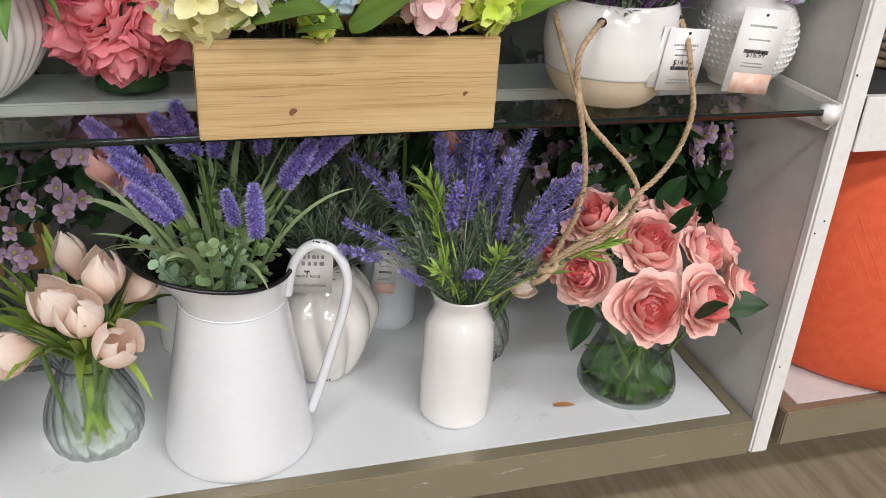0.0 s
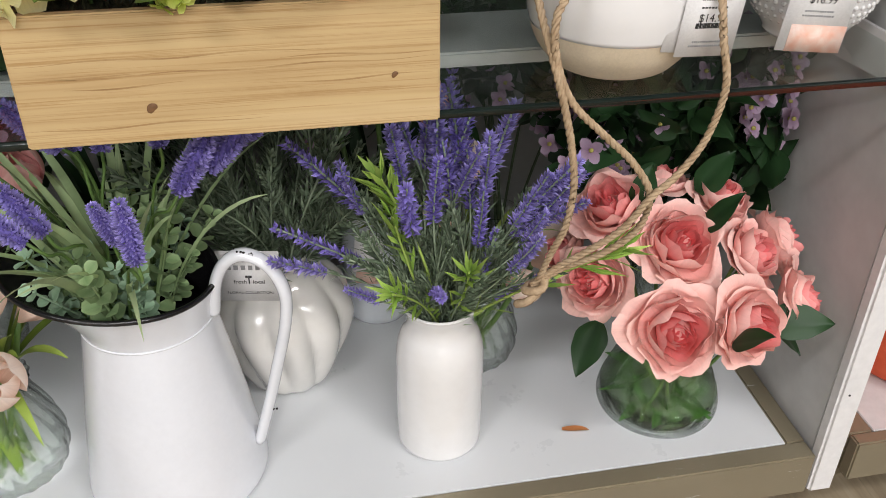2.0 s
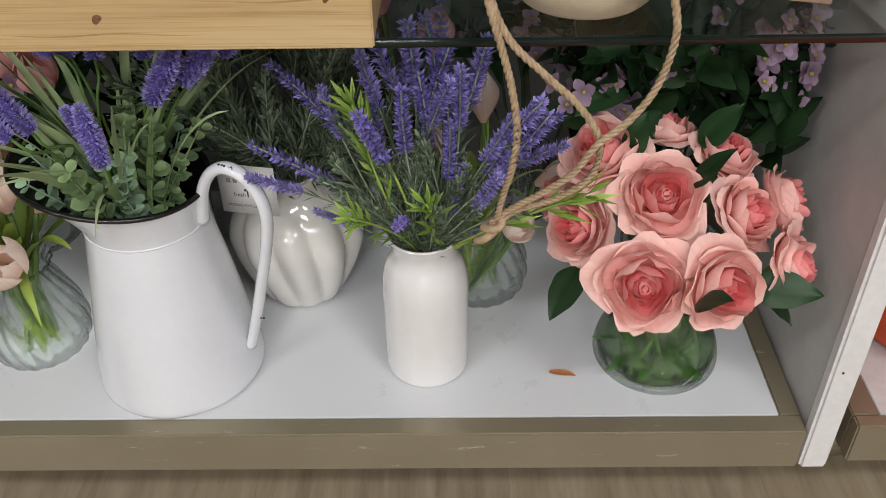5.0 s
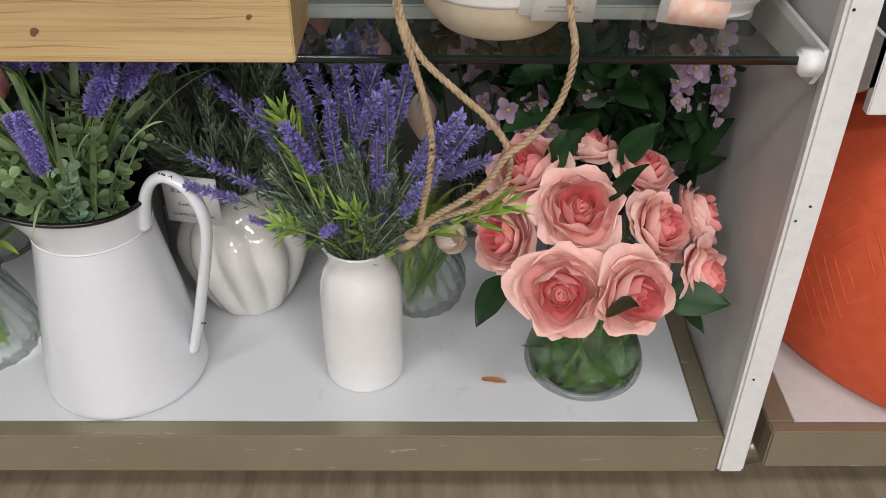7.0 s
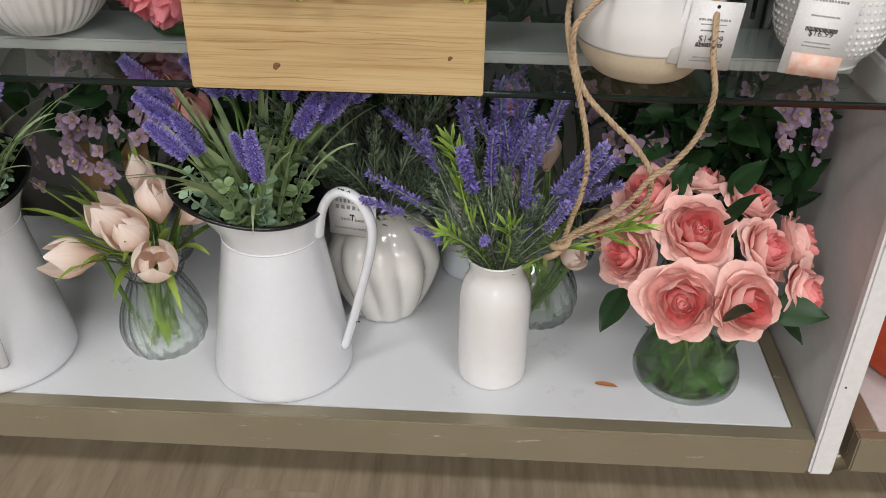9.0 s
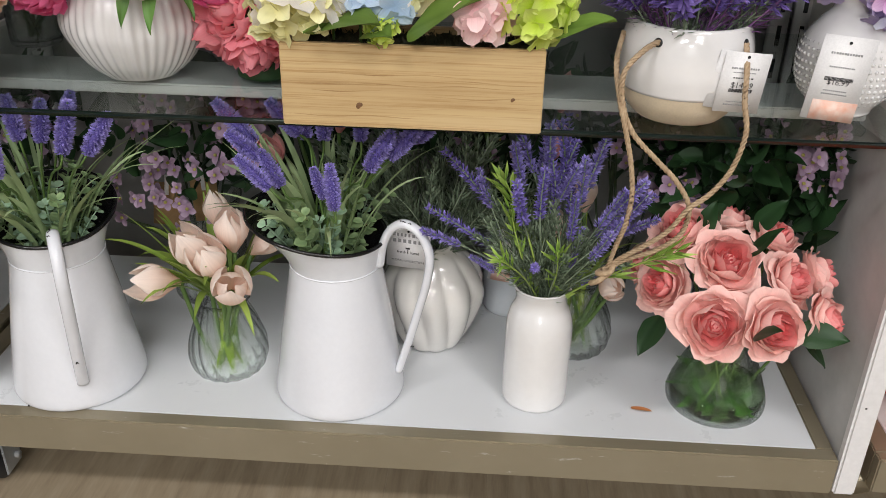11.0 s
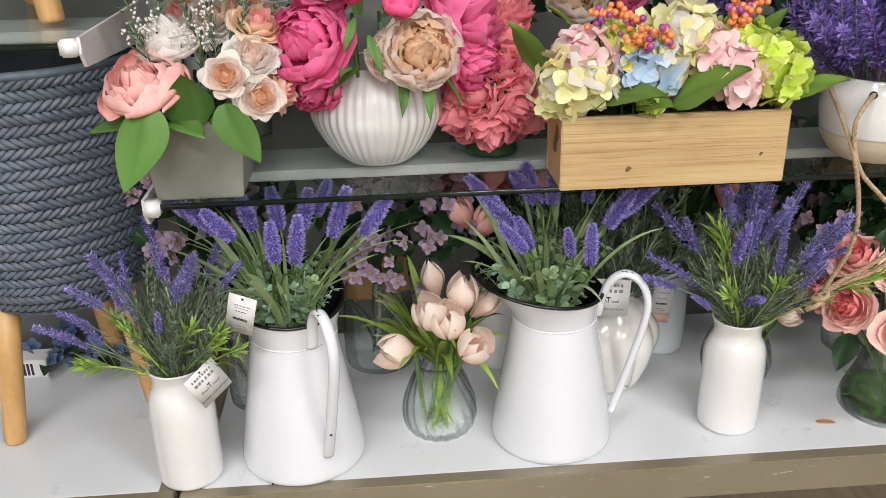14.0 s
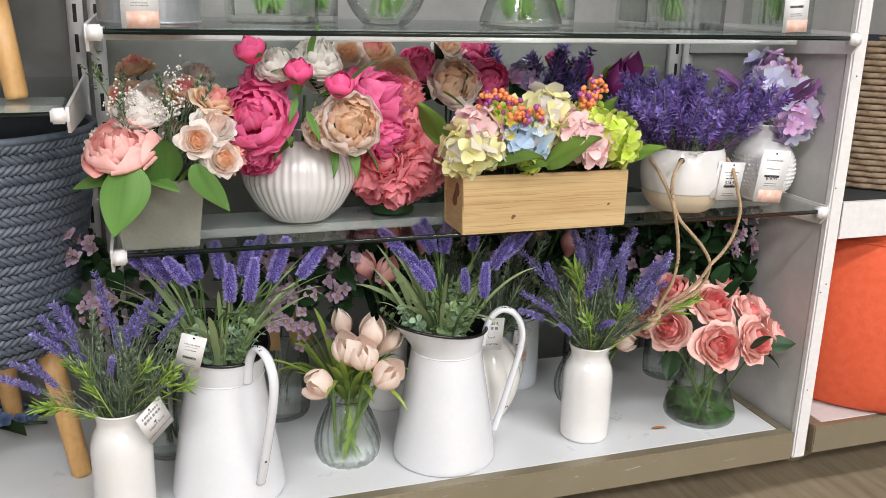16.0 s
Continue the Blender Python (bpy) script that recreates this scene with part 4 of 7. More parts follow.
    for k in range(44):
        a = g.uniform(0, 6.3)
        base = foot + Vector((0.045 * math.cos(a) * g.random(), 0.04 * math.sin(a) * g.random(), 0.02))
        out = Vector((math.cos(a), math.sin(a), 0))
        L, reach, fall = g.uniform(0.11, 0.20), g.uniform(0.35, 0.95), g.uniform(0.15, 0.5)
        pts = [base + out * (L * reach * q ** 1.3) + Vector((0, 0, min(L * (q * 0.98 - fall * reach * q ** 3), 0.205))) for q in [i / 11 for i in range(12)]]
        bm = bm_new()
        ribbon(bm, pts, g.uniform(0.0045, 0.0115), 0, 0.3, up=(g.uniform(-0.7, 0.7), g.uniform(-0.9, 0.3), 1), lo=g.uniform(0, 0.5), hi=g.uniform(0.6, 1))
        part("strap_leaf", bm, STRAP, t)
    for k in range(32):
        a = k * 2.39 + g.uniform(-0.2, 0.2)
        d = Vector((math.cos(a) * g.uniform(0.1, 0.65) - 0.1, math.sin(a) * g.uniform(0.1, 0.7), 0.9))
        q = math.sqrt((k + 0.5) / 32)
        part("eucalyptus_sprig", EUCAS[k % 2 * 2 + g.randrange(2)], None, t, at=aim(foot + Vector((0.036 * q * math.cos(a) - 0.004, 0.034 * q * math.sin(a), 0.012)), d, g.uniform(0.55, 0.95), g.uniform(0, 6)))
    return t


def bottle_vase(loc, label, seed, tips, limes, group="white ceramic bottle vases"):
    g = random.Random(seed)
    t = thing("lavender_bottle_vase", loc, label, "vase", group)
    vessel("bottle", ((0.0395, 0), (0.0435, 0.004), (0.0445, 0.016), (0.0445, 0.075), (0.0442, 0.118), (0.0405, 0.138), (0.0345, 0.152), (0.0335, 0.163), (0.0365, 0.174), (0.0385, 0.1785)), 64, WHITE_GLAZE, t)
    foot = Vector((0, 0, 0.155))
    more = [(x + g.uniform(-0.03, 0.03), y + g.uniform(-0.05, 0.03), z + g.uniform(-0.04, 0.015), c) for x, y, z, c in tips[::2] if z > 0.47]
    for wx, wy, wz, sc in tips + more:
        top = Vector((wx, wy, wz)) - Vector(loc)
        base = foot + Vector((g.uniform(-0.018, 0.018), g.uniform(-0.018, 0.018), 0))
        d = top - base
        part("lavender_sprig", SPRIGS[g.randrange(4)], None, t, at=aim(base, d, d.length / 0.222 * sc, g.uniform(0, 6)))
    for wx, wy, wz in limes:
        d = Vector((wx, wy, wz)) - Vector(loc) - foot
        part("leafy_sprig", LIMEY[g.randrange(2)], None, t, "lime green sprig", at=aim(foot + Vector((d.x, d.y, 0)) * 0.12, d, d.length / 0.145, g.uniform(0, 6)))
    for k in range(40):
        a = g.uniform(0, 6.3)
        d = Vector((math.cos(a), math.sin(a), g.uniform(1.5, 3.6)))
        base = foot + Vector((math.cos(a), math.sin(a), 0)) * g.uniform(0.004, 0.022)
        part("leafy_sprig", LEAFY[g.randrange(3)], None, t, at=aim(base, d, g.uniform(0.6, 1.0), g.uniform(0, 6)))
    return t


SPIKES = [thick_spike_mesh("lavender_spike", 30 + i, 0.060 + 0.006 * i) for i in range(3)]
EUCAS = [round_leaf_sprig("eucalyptus_sprig", 40 + i, EUCA) for i in range(2)] + [round_leaf_sprig("eucalyptus_sprig", 44 + i, EUCA_DARK, 8, 0.12, 0.018) for i in range(2)]
SPRIGS = [lavender_mesh("lavender_sprig", 50 + i, (LAV, LAV_DEEP)[i % 2], SAGE, 0.22, (0.28, 0.34, 0.24, 0.38)[i], 0.03 + 0.016 * i, 18, 0.0070, 0.0095, 0.022, 34, 0.10, droop=(1.0, 2.0)) for i in range(4)]
LEAFY = [lavender_mesh("leafy_sprig", 60 + i, SAGE, SAGE, 0.16, 0.2, 0.045, 4, 0.010, 0.012, 0.026, 52, 0.10, 5, (1.2, 2.4), (1.0, 2.2)) for i in range(3)]
LIMEY = [lavender_mesh("leafy_sprig", 64 + i, LIME, LIME, 0.15, 0.20, 0.03, 4, 0.030, 0.0125, 0.036, 9, 0.12, 4, (0.9, 2.2), (1.0, 2.0)) for i in range(2)]
SAGEY = [lavender_mesh("sage_sprig", 70 + i, SAGE, SAGE, 0.22, 0.25, 0.06, 6, 0.012, 0.014, 0.034, 70, 0.10, 5, (0.9, 2.2), (0.8, 1.8)) for i in range(3)]

jug1 = pitcher((0.537, 0.102, DZ), -14, "white enamel pitcher with black rim, full of artificial lavender", 1,
               [(0.449, 0.03, 0.552, -0.5, -0.1, 0.8, 1.0), (0.463, 0.012, 0.525, -0.45, -0.2, 0.8, 0.95), (0.478, 0.03, 0.525, -0.3, -0.2, 0.9, 1.0), (0.557, -0.010, 0.518, 0.05, -0.15, 1, 0.95), (0.536, 0.02, 0.512, -0.1, -0.1, 1, 0.8),
                (0.605, 0.04, 0.548, 0.35, 0, 1, 1.15), (0.632, 0.055, 0.555, 0.5, 0, 0.9, 1.15), (0.575, 0.09, 0.565, 0.1, 0, 1, 1.0), (0.50, 0.10, 0.585, -0.2, 0, 1, 1.1), (0.485, 0.08, 0.58, -0.4, 0, 0.9, 1.1), (0.53, 0.10, 0.575, 0, 0, 1, 1.1), (0.435, 0.06, 0.565, -0.5, 0, 0.8, 1.1), (0.66, 0.08, 0.565, 0.6, 0, 0.9, 1.0)])
jug0 = pitcher((0.170, 0.092, DZ), -62, "white enamel pitcher of lavender with black rim and price card", 2,
               [(0.105, -0.01, 0.575, -0.4, -0.2, 0.8, 1.05), (0.080, 0.02, 0.58, -0.5, -0.1, 0.8, 1.15), (0.062, 0.05, 0.565, -0.6, 0, 0.7, 1.1), (0.172, -0.045, 0.558, -0.05, -0.2, 1, 1.0), (0.200, -0.052, 0.560, 0.1, -0.2, 1, 1.05), (0.205, 0.05, 0.59, 0.1, 0, 1, 1.1),
                (0.247, 0.02, 0.585, 0.15, 0, 1, 1.15), (0.292, 0.004, 0.567, 0.5, -0.1, 0.8, 1.1), (0.165, 0.06, 0.60, -0.1, 0, 1, 1.1), (0.225, 0.08, 0.6, 0.2, 0.1, 1, 1.0), (0.13, 0.05, 0.585, -0.2, 0, 1, 1.1)])
bottle1 = bottle_vase((0.807, 0.098, DZ), "white ceramic bottle vase with artificial lavender", 3,
                      [(0.71, 0.06, 0.49, 1), (0.735, 0.08, 0.53, 1), (0.76, 0.07, 0.525, 1), (0.79, 0.1, 0.545, 1), (0.82, 0.08, 0.555, 1), (0.845, 0.07, 0.55, 1), (0.87, 0.06, 0.53, 1), (0.89, 0.05, 0.505, 1), (0.90, 0.04, 0.47, 1), (0.915, 0.03, 0.43, 1), (0.80, 0.03, 0.47, 0.9), (0.85, 0.02, 0.48, 1), (0.72, 0.02, 0.43, 0.9), (0.90, 0.09, 0.53, 1), (0.86, 0.12, 0.56, 1), (0.77, 0.12, 0.55, 1), (0.74, 0.13, 0.53, 1), (0.83, 0.14, 0.56, 1), (0.875, 0.0, 0.40, 0.9), (0.88, 0.02, 0.50, 1), (0.86, 0.05, 0.52, 1), (0.716, 0.03, 0.48, 1), (0.884, -0.008, 0.453, 1), (0.84, 0.0, 0.44, 0.9), (0.93, 0.10, 0.49, 1)],
                      [(0.899, 0.012, 0.46), (0.789, 0.067, 0.50), (0.759, 0.05, 0.45), (0.775, 0.03, 0.44), (0.835, 0.03, 0.44)])
bottle0 = bottle_vase((0.014, 0.052, DZ), "white ceramic bottle vase with lavender and a hanging card", 4,
                      [(-0.11, 0.02, 0.435, 1), (-0.085, 0.05, 0.46, 1), (-0.12, 0.05, 0.41, 1), (-0.05, 0.03, 0.46, 1), (-0.02, 0.06, 0.53, 1), (-0.035, 0.08, 0.5, 1), (0.02, 0.08, 0.5, 1), (0.05, 0.05, 0.52, 1), (0.065, 0.05, 0.495, 1), (0.0, 0.02, 0.45, 1), (0.03, 0.02, 0.46, 1), (0.04, 0.09, 0.54, 1), (-0.07, 0.08, 0.49, 1), (0.07, 0.09, 0.52, 1), (-0.13, 0.03, 0.45, 1)],
                      [(-0.05, 0.0, 0.41), (0.06, 0.0, 0.42), (0.10, 0.015, 0.41), (-0.01, -0.01, 0.42), (0.03, 0.0, 0.44), (-0.07, 0.02, 0.40), (0.08, 0.02, 0.43), (-0.02, 0.02, 0.43)])

tag_card(jug0, jug0.matrix_basis.inverted() @ pose(0.124, -0.004, 0.472, 10, 16, -12), 0.036, 0.060, PRICE_LINES, "white price card on a string")
tag_card(bottle0, pose(0.040, -0.052, 0.198, 6, -28, 38), 0.048, 0.060, MARKET_LINES, "white card with a printed collection name", words=MARKET_WORDS)


def heads(parent, origin, rows, label=""):
    """Flower heads: rows of (part name, mesh, place, direction, size)."""
    o = Vector(origin)
    for name, me, loc, way, size in rows:
        part(name, me, None, parent, label, at=aim(Vector(loc) - o, way, size, rng.uniform(0, 6)))


def leaf_at(parent, origin, me, loc, way, size=1.0, spin=0.0, name="leaf"):
    return part(name, me, None, parent, at=aim(Vector(loc) - Vector(origin), way, size, spin))


ROSES = [rose_mesh("rose", ROSE, ROSE_EDGE, 80 + i) for i in range(3)]
PEONIES_HOT = [peony_mesh("peony", (PEONY_HOT,), 90 + i) for i in range(2)]
PEONY_SALMONS = [peony_mesh("peony", (PEONY_SALMON,), 92, ((5, 0.03, 0.02, 0.84, 1.0, 0.0, 0.16), (7, 0.05, 0.1, 0.86, 0.8, 0.03, 0.22), (8, 0.08, 0.32, 0.78, 0.55, 0.1, 0.2), (7, 0.1, 0.44, 0.80, 0.7, 0.05, 0.3), (6, 0.12, 0.56, 0.82, 0.8, 0.0, 0.42), (6, 0.15, 0.66, 0.72, 0.85, 0.0, 0.48), (5, 0.2, 0.8, 0.5, 0.85, 0.0, 0.4)))]
PEONIES_PEACH = [peony_mesh("peony", (PEACH, BLUSH), 95 + i) for i in range(2)]
PEONIES_CREAM = [peony_mesh("peony", (CREAM,), 97)]
PEONIES_CORAL = [peony_mesh("coral_rose", (PEONY_CORAL,), 98 + i, ((4, 0.03, 0.0, 0.92, 1.2, 0.0, 0.16), (5, 0.06, 0.12, 0.92, 1.0, 0.06, 0.22), (6, 0.09, 0.38, 0.86, 0.8, 0.2, 0.24), (6, 0.12, 0.52, 0.78, 0.8, 0.3, 0.34), (6, 0.15, 0.66, 0.62, 0.8, 0.4, 0.38), (6, 0.2, 0.78, 0.42, 0.8, 0.4, 0.36))) for i in range(2)]
ROSES_PEACH = [rose_mesh("rose", PEACH, BLUSH, 83 + i) for i in range(2)]
ROSES_CREAM = [rose_mesh("rose", BLUSH, CREAM, 86)]
ROSES_SALMON = [rose_mesh("rose", PEONY_SALMON, PEACH, 88)]
BUDS = [bud_mesh("peony_bud", BUD_PINK, 100 + i) for i in range(2)]
TULIPS = [tulip_mesh("tulip", TULIP_PEACH, 104, 0.03), tulip_mesh("tulip", TULIP_PEACH, 105, 0.08), tulip_mesh("tulip", TULIP_PEACH, 106, 0.0)]
TULIPS_PINK = [tulip_mesh("tulip", TULIP_PINK, 107, 0.02), tulip_mesh("tulip", TULIP_PINK, 108, 0.06)]
TULIP_PURPLE = tulip_mesh("tulip", TULIP_MAGENTA, 109, 0.02)
LILAC_PALE = petal_mat("pale_lilac_petal", (0.56, 0.56, 0.80), (0.74, 0.76, 0.88), 0.1)
PINK_LILAC = petal_mat("pink_lilac_petal", (0.66, 0.34, 0.66), (0.80, 0.56, 0.80), 0.1)
HYD_YELLOW = hydrangea_mesh("hydrangea", (YELLOW_PALE, YELLOW_PALE, CREAM), 110, 17, 0.70)
HYD_BLUE = hydrangea_mesh("hydrangea", (BLUE_PETAL,), 111, 14, 0.7)
HYD_PINK = hydrangea_mesh("hydrangea", (PINK_PALE,), 112, 14, 0.7)
HYD_LIME = hydrangea_mesh("hydrangea", (LIME_PETAL,), 113, 24, 0.56)
HYD_LILAC = hydrangea_mesh("hydrangea", (LILAC, LILAC, LILAC, LILAC_PALE, PINK_LILAC), 114, 30, 0.5)
LEAF_DARK = broad_leaf_mesh("leaf", GREEN_DARK, 0.05, 0.03, 0.2, 1, 0.03)
LEAF_BIG = broad_leaf_mesh("leaf", GREEN_MID, 0.07, 0.048, 0.25, 2)
LEAF_SLIM = broad_leaf_mesh("leaf", GREEN_MID, 0.06, 0.016, 0.25, 3)
LEAF_WET = broad_leaf_mesh("leaf", petal_mat("wet_green_leaf", (0.025, 0.08, 0.015), (0.06, 0.15, 0.03), 0.2, 0.1, 0.3), 0.06, 0.018, 0.25, 6)
LEAF_LIME = broad_leaf_mesh("leaf", GREEN_YELLOW, 0.065, 0.042, 0.15, 4, 0.03)
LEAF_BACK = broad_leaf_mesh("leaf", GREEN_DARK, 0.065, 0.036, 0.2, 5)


# ---- the roses in a glass vase ----
def rose_vase(loc):
    g = random.Random(11)
    t = thing("rose_vase", loc, "pink silk roses in a flared clear glass vase", "flower vase")
    vessel("glass_vase", ((0.056, 0), (0.0655, 0.008), (0.066, 0.022), (0.058, 0.048), (0.046, 0.08), (0.0395, 0.11), (0.044, 0.14), (0.052, 0.158)), 64, GLASS_VASE, t, label="clear glass", thick=0.003)
    bm = bm_new()
    lathe(bm, smooth_profile(((0.0005, 0.0078), (0.052, 0.008), (0.0605, 0.012), (0.0615, 0.022), (0.0585, 0.036), (0.0005, 0.0362)), 4), 48)
    part("water", bm, WATER, t, "set resin water, tint darkened for refracted surroundings").visible_shadow = False
    rows = [(1.022, 0.062, 0.405, 0.05, -0.65, 0.75, 0.046), (1.006, 0.012, 0.355, -0.15, -0.95, 0.45, 0.047), (0.966, 0.085, 0.362, -0.75, -0.55, 0.45, 0.040), (1.066, 0.002, 0.362, 0.3, -0.95, 0.35, 0.043), (0.985, 0.115, 0.415, -0.45, -0.3, 0.85, 0.044),
            (1.092, 0.122, 0.408, 0.35, -0.2, 0.9, 0.036), (1.096, 0.068, 0.380, 0.6, -0.5, 0.65, 0.040), (1.132, 0.040, 0.350, 0.85, -0.5, 0.3, 0.040), (1.045, 0.155, 0.41, 0.1, 0.3, 0.95, 0.034), (1.135, 0.095, 0.375, 0.9, -0.1, 0.45, 0.040), (0.955, 0.13, 0.36, -0.9, 0.1, 0.4, 0.034)]
    for x, y, z, dx, dy, dz, s in rows:
        p = Vector((x, y, z)) - Vector(loc)
        d = Vector((dx, dy, dz)).normalized()
        part("rose", ROSES[g.randrange(3)], None, t, at=aim(p, d, s * 1.13, g.uniform(0, 6)))
        stem_between(t, (g.uniform(-0.03, 0.03), g.uniform(-0.03, 0.03), 0.01), p, 0.002)
    for x, y, z, dx, dy, dz, s, sp in ((1.040, -0.040, 0.372, 0.35, -0.6, 0.75, 0.85, 0.5), (0.955, 0.055, 0.335, -0.55, -0.5, -0.65, 1.15, 0), (1.105, 0.01, 0.35, 0.85, -0.4, 0.15, 1.2, 0.8), (1.05, 0.06, 0.425, 0.5, 0.0, 0.8, 1.0, 0), (1.125, 0.03, 0.33, 0.6, -0.4, -0.5, 0.9, 0), (1.07, 0.12, 0.43, 0.5, 0.1, 0.7, 1.1, 0.3), (1.0, 0.1, 0.43, 0.2, 0.2, 0.9, 0.9, 0), (1.03, 0.02, 0.33, 0.1, -0.3, -0.9, 0.7, 1)):
        leaf_at(t, loc, LEAF_DARK, (x, y, z), (dx, dy, dz), s, sp)
    # leaves pressed against the glass inside
    for k in range(46):
        a = g.uniform(0, 6.3)
        leaf_at(t, loc, LEAF_WET, (loc[0] + 0.040 * math.cos(a), loc[1] + 0.040 * math.sin(a), loc[2] + g.uniform(0.010, 0.045)), (g.uniform(-1, 1), g.uniform(-1, 1), g.uniform(-0.1, 0.6)), g.uniform(0.35, 0.6), g.uniform(0, 6))


rose_vase((1.055, 0.103, DZ))


# ---- tulips in ribbed glass ----
def ribbed(n, depth):
    return lambda a, z: 1 + depth * math.cos(n * (a + 6 * z))


def tulip_vase(loc, label, rows, seed, blades=40):
    g = random.Random(seed)
    t = thing("tulip_vase", loc, label, "flower vase", "tulips in ribbed glass vases")
    vessel("glass_vase", ((0.040, 0), (0.050, 0.008), (0.0555, 0.03), (0.052, 0.055), (0.041, 0.085), (0.0325, 0.105), (0.034, 0.113), (0.0375, 0.118)), 120, GLASS_VASE, t, ribbed(18, 0.022), "ribbed clear glass", 0.003)
    for x, y, z, dx, dy, dz, s, v in rows:
        p = Vector((x, y, z)) - Vector(loc)
        d = Vector((dx, dy, dz)).normalized()
        part("tulip", TULIPS[v], None, t, at=aim(p - d * s * 0.6, d, s, g.uniform(0, 6)))
        stem_between(t, (g.uniform(-0.02, 0.02), g.uniform(-0.02, 0.02), 0.008), p - d * s * 0.6, 0.0032, sag=-0.01)
    for k in range(blades):
        a = g.uniform(0, 6.3) if k > 19 else g.uniform(2.6, 5.4)
        out = Vector((math.cos(a), math.sin(a), 0))
        L = g.uniform(0.13, 0.22)
        reach, fall = g.uniform(0.3, 0.75), g.uniform(0.2, 0.8)
        base = Vector((0, 0, 0.115)) + out * 0.012
        pts = [base + out * (L * reach * q) + Vector((0, 0, L * (q * (1.05 - 0.5 * reach) - fall * reach * q ** 2.6))) for q in [i / 10 for i in range(11)]]
        bm = bm_new()
        ribbon(bm, pts, g.uniform(0.009, 0.014), 0, 0.35, lo=0.2, hi=g.uniform(0.4, 1))
        part("blade", bm, TULIP_LEAF, t)
    for k in range(7):
        bm = bm_new()
        ribbon(bm, curve_pts(((g.uniform(-0.025, 0.025), g.uniform(-0.025, 0.025), 0.01), (g.uniform(-0.015, 0.015), g.uniform(-0.015, 0.015), 0.07), (g.uniform(-0.02, 0.02), g.uniform(-0.02, 0.02), 0.13)), 4), 0.009, 0, 0.2)
        part("blade", bm, TULIP_LEAF, t)
    return t


tulip_vase((0.372, 0.130, DZ), "peach silk tulips with grassy leaves in ribbed glass",
           [(0.405, 0.095, 0.40, 0.05, -0.2, 1, 0.042, 0), (0.362, 0.072, 0.385, -0.35, -0.35, 0.85, 0.042, 1), (0.385, 0.062, 0.376, -0.2, -0.5, 0.85, 0.043, 1), (0.318, 0.06, 0.347, -0.75, -0.65, 0.35, 0.041, 1), (0.412, 0.046, 0.350, 0.25, -0.70, 0.65, 0.043, 1), (0.435, 0.12, 0.375, 0.7, 0, 0.6, 0.034, 0), (0.37, 0.15, 0.40, -0.2, 0.2, 0.95, 0.034, 2)], 21)
tulip_vase((0.868, 0.228, DZ), "peach silk tulips in ribbed glass behind the lavender bottle",
           [(0.935, 0.16, 0.34, 0.6, -0.5, 0.5, 0.034, 1), (0.945, 0.21, 0.335, 0.8, -0.2, 0.4, 0.034, 1), (0.90, 0.15, 0.32, 0.3, -0.8, 0.3, 0.033, 0), (0.83, 0.20, 0.38, -0.4, -0.2, 0.8, 0.033, 0), (0.87, 0.26, 0.40, 0, 0.2, 1, 0.034, 2)], 22, 22)


# ---- pots behind ----
def fluted_vase(loc):
    g = random.Random(31)
    t = thing("fluted_vase", loc, "cream fluted ceramic vase with grey-green sprigs and a card", "vase")
    vessel("vase_body", ((0.040, 0), (0.048, 0.006), (0.062, 0.04), (0.074, 0.085), (0.070, 0.115), (0.052, 0.142), (0.036, 0.158), (0.034, 0.166)), 120, CREAM_GLAZE, t, lambda a, z: 1 + (0.15 * min(1, max(0.1, 1 - max(0, z - 0.09) / 0.075), 0.35 + z / 0.07)) * (abs(math.cos(5 * (a + 2.5 * z))) - 0.6))
    for k in range(46):
        a = g.uniform(0, 6.3)
        d = Vector((0.75 * math.cos(a), 0.75 * math.sin(a), g.uniform(0.9, 2.2)))
        part("sage_sprig", SAGEY[g.randrange(3)], None, t, at=aim((0.02 * math.cos(a), 0.02 * math.sin(a), 0.14), d, g.uniform(0.7, 1.05), g.uniform(0, 6)))
    tag_card(t, pose(0.628 - loc[0], 0.146 - loc[1], 0.396 - loc[2], 4, 2, -8), 0.060, 0.062, MARKET_LINES, "white card with a printed collection name", words=MARKET_WORDS)
    return t


fluted_vase((0.655, 0.232, DZ))


def straight_pot(name, loc, r, h, mat, label, category="flower pot"):
    t = thing(name, loc, label, category)
    vessel("pot", ((r * 0.88, 0), (r * 0.97, 0.006), (r, 0.02), (r, h * 0.6), (r * 0.985, h - 0.01), (r * 1.0, h)), 56, mat, t)
    return t


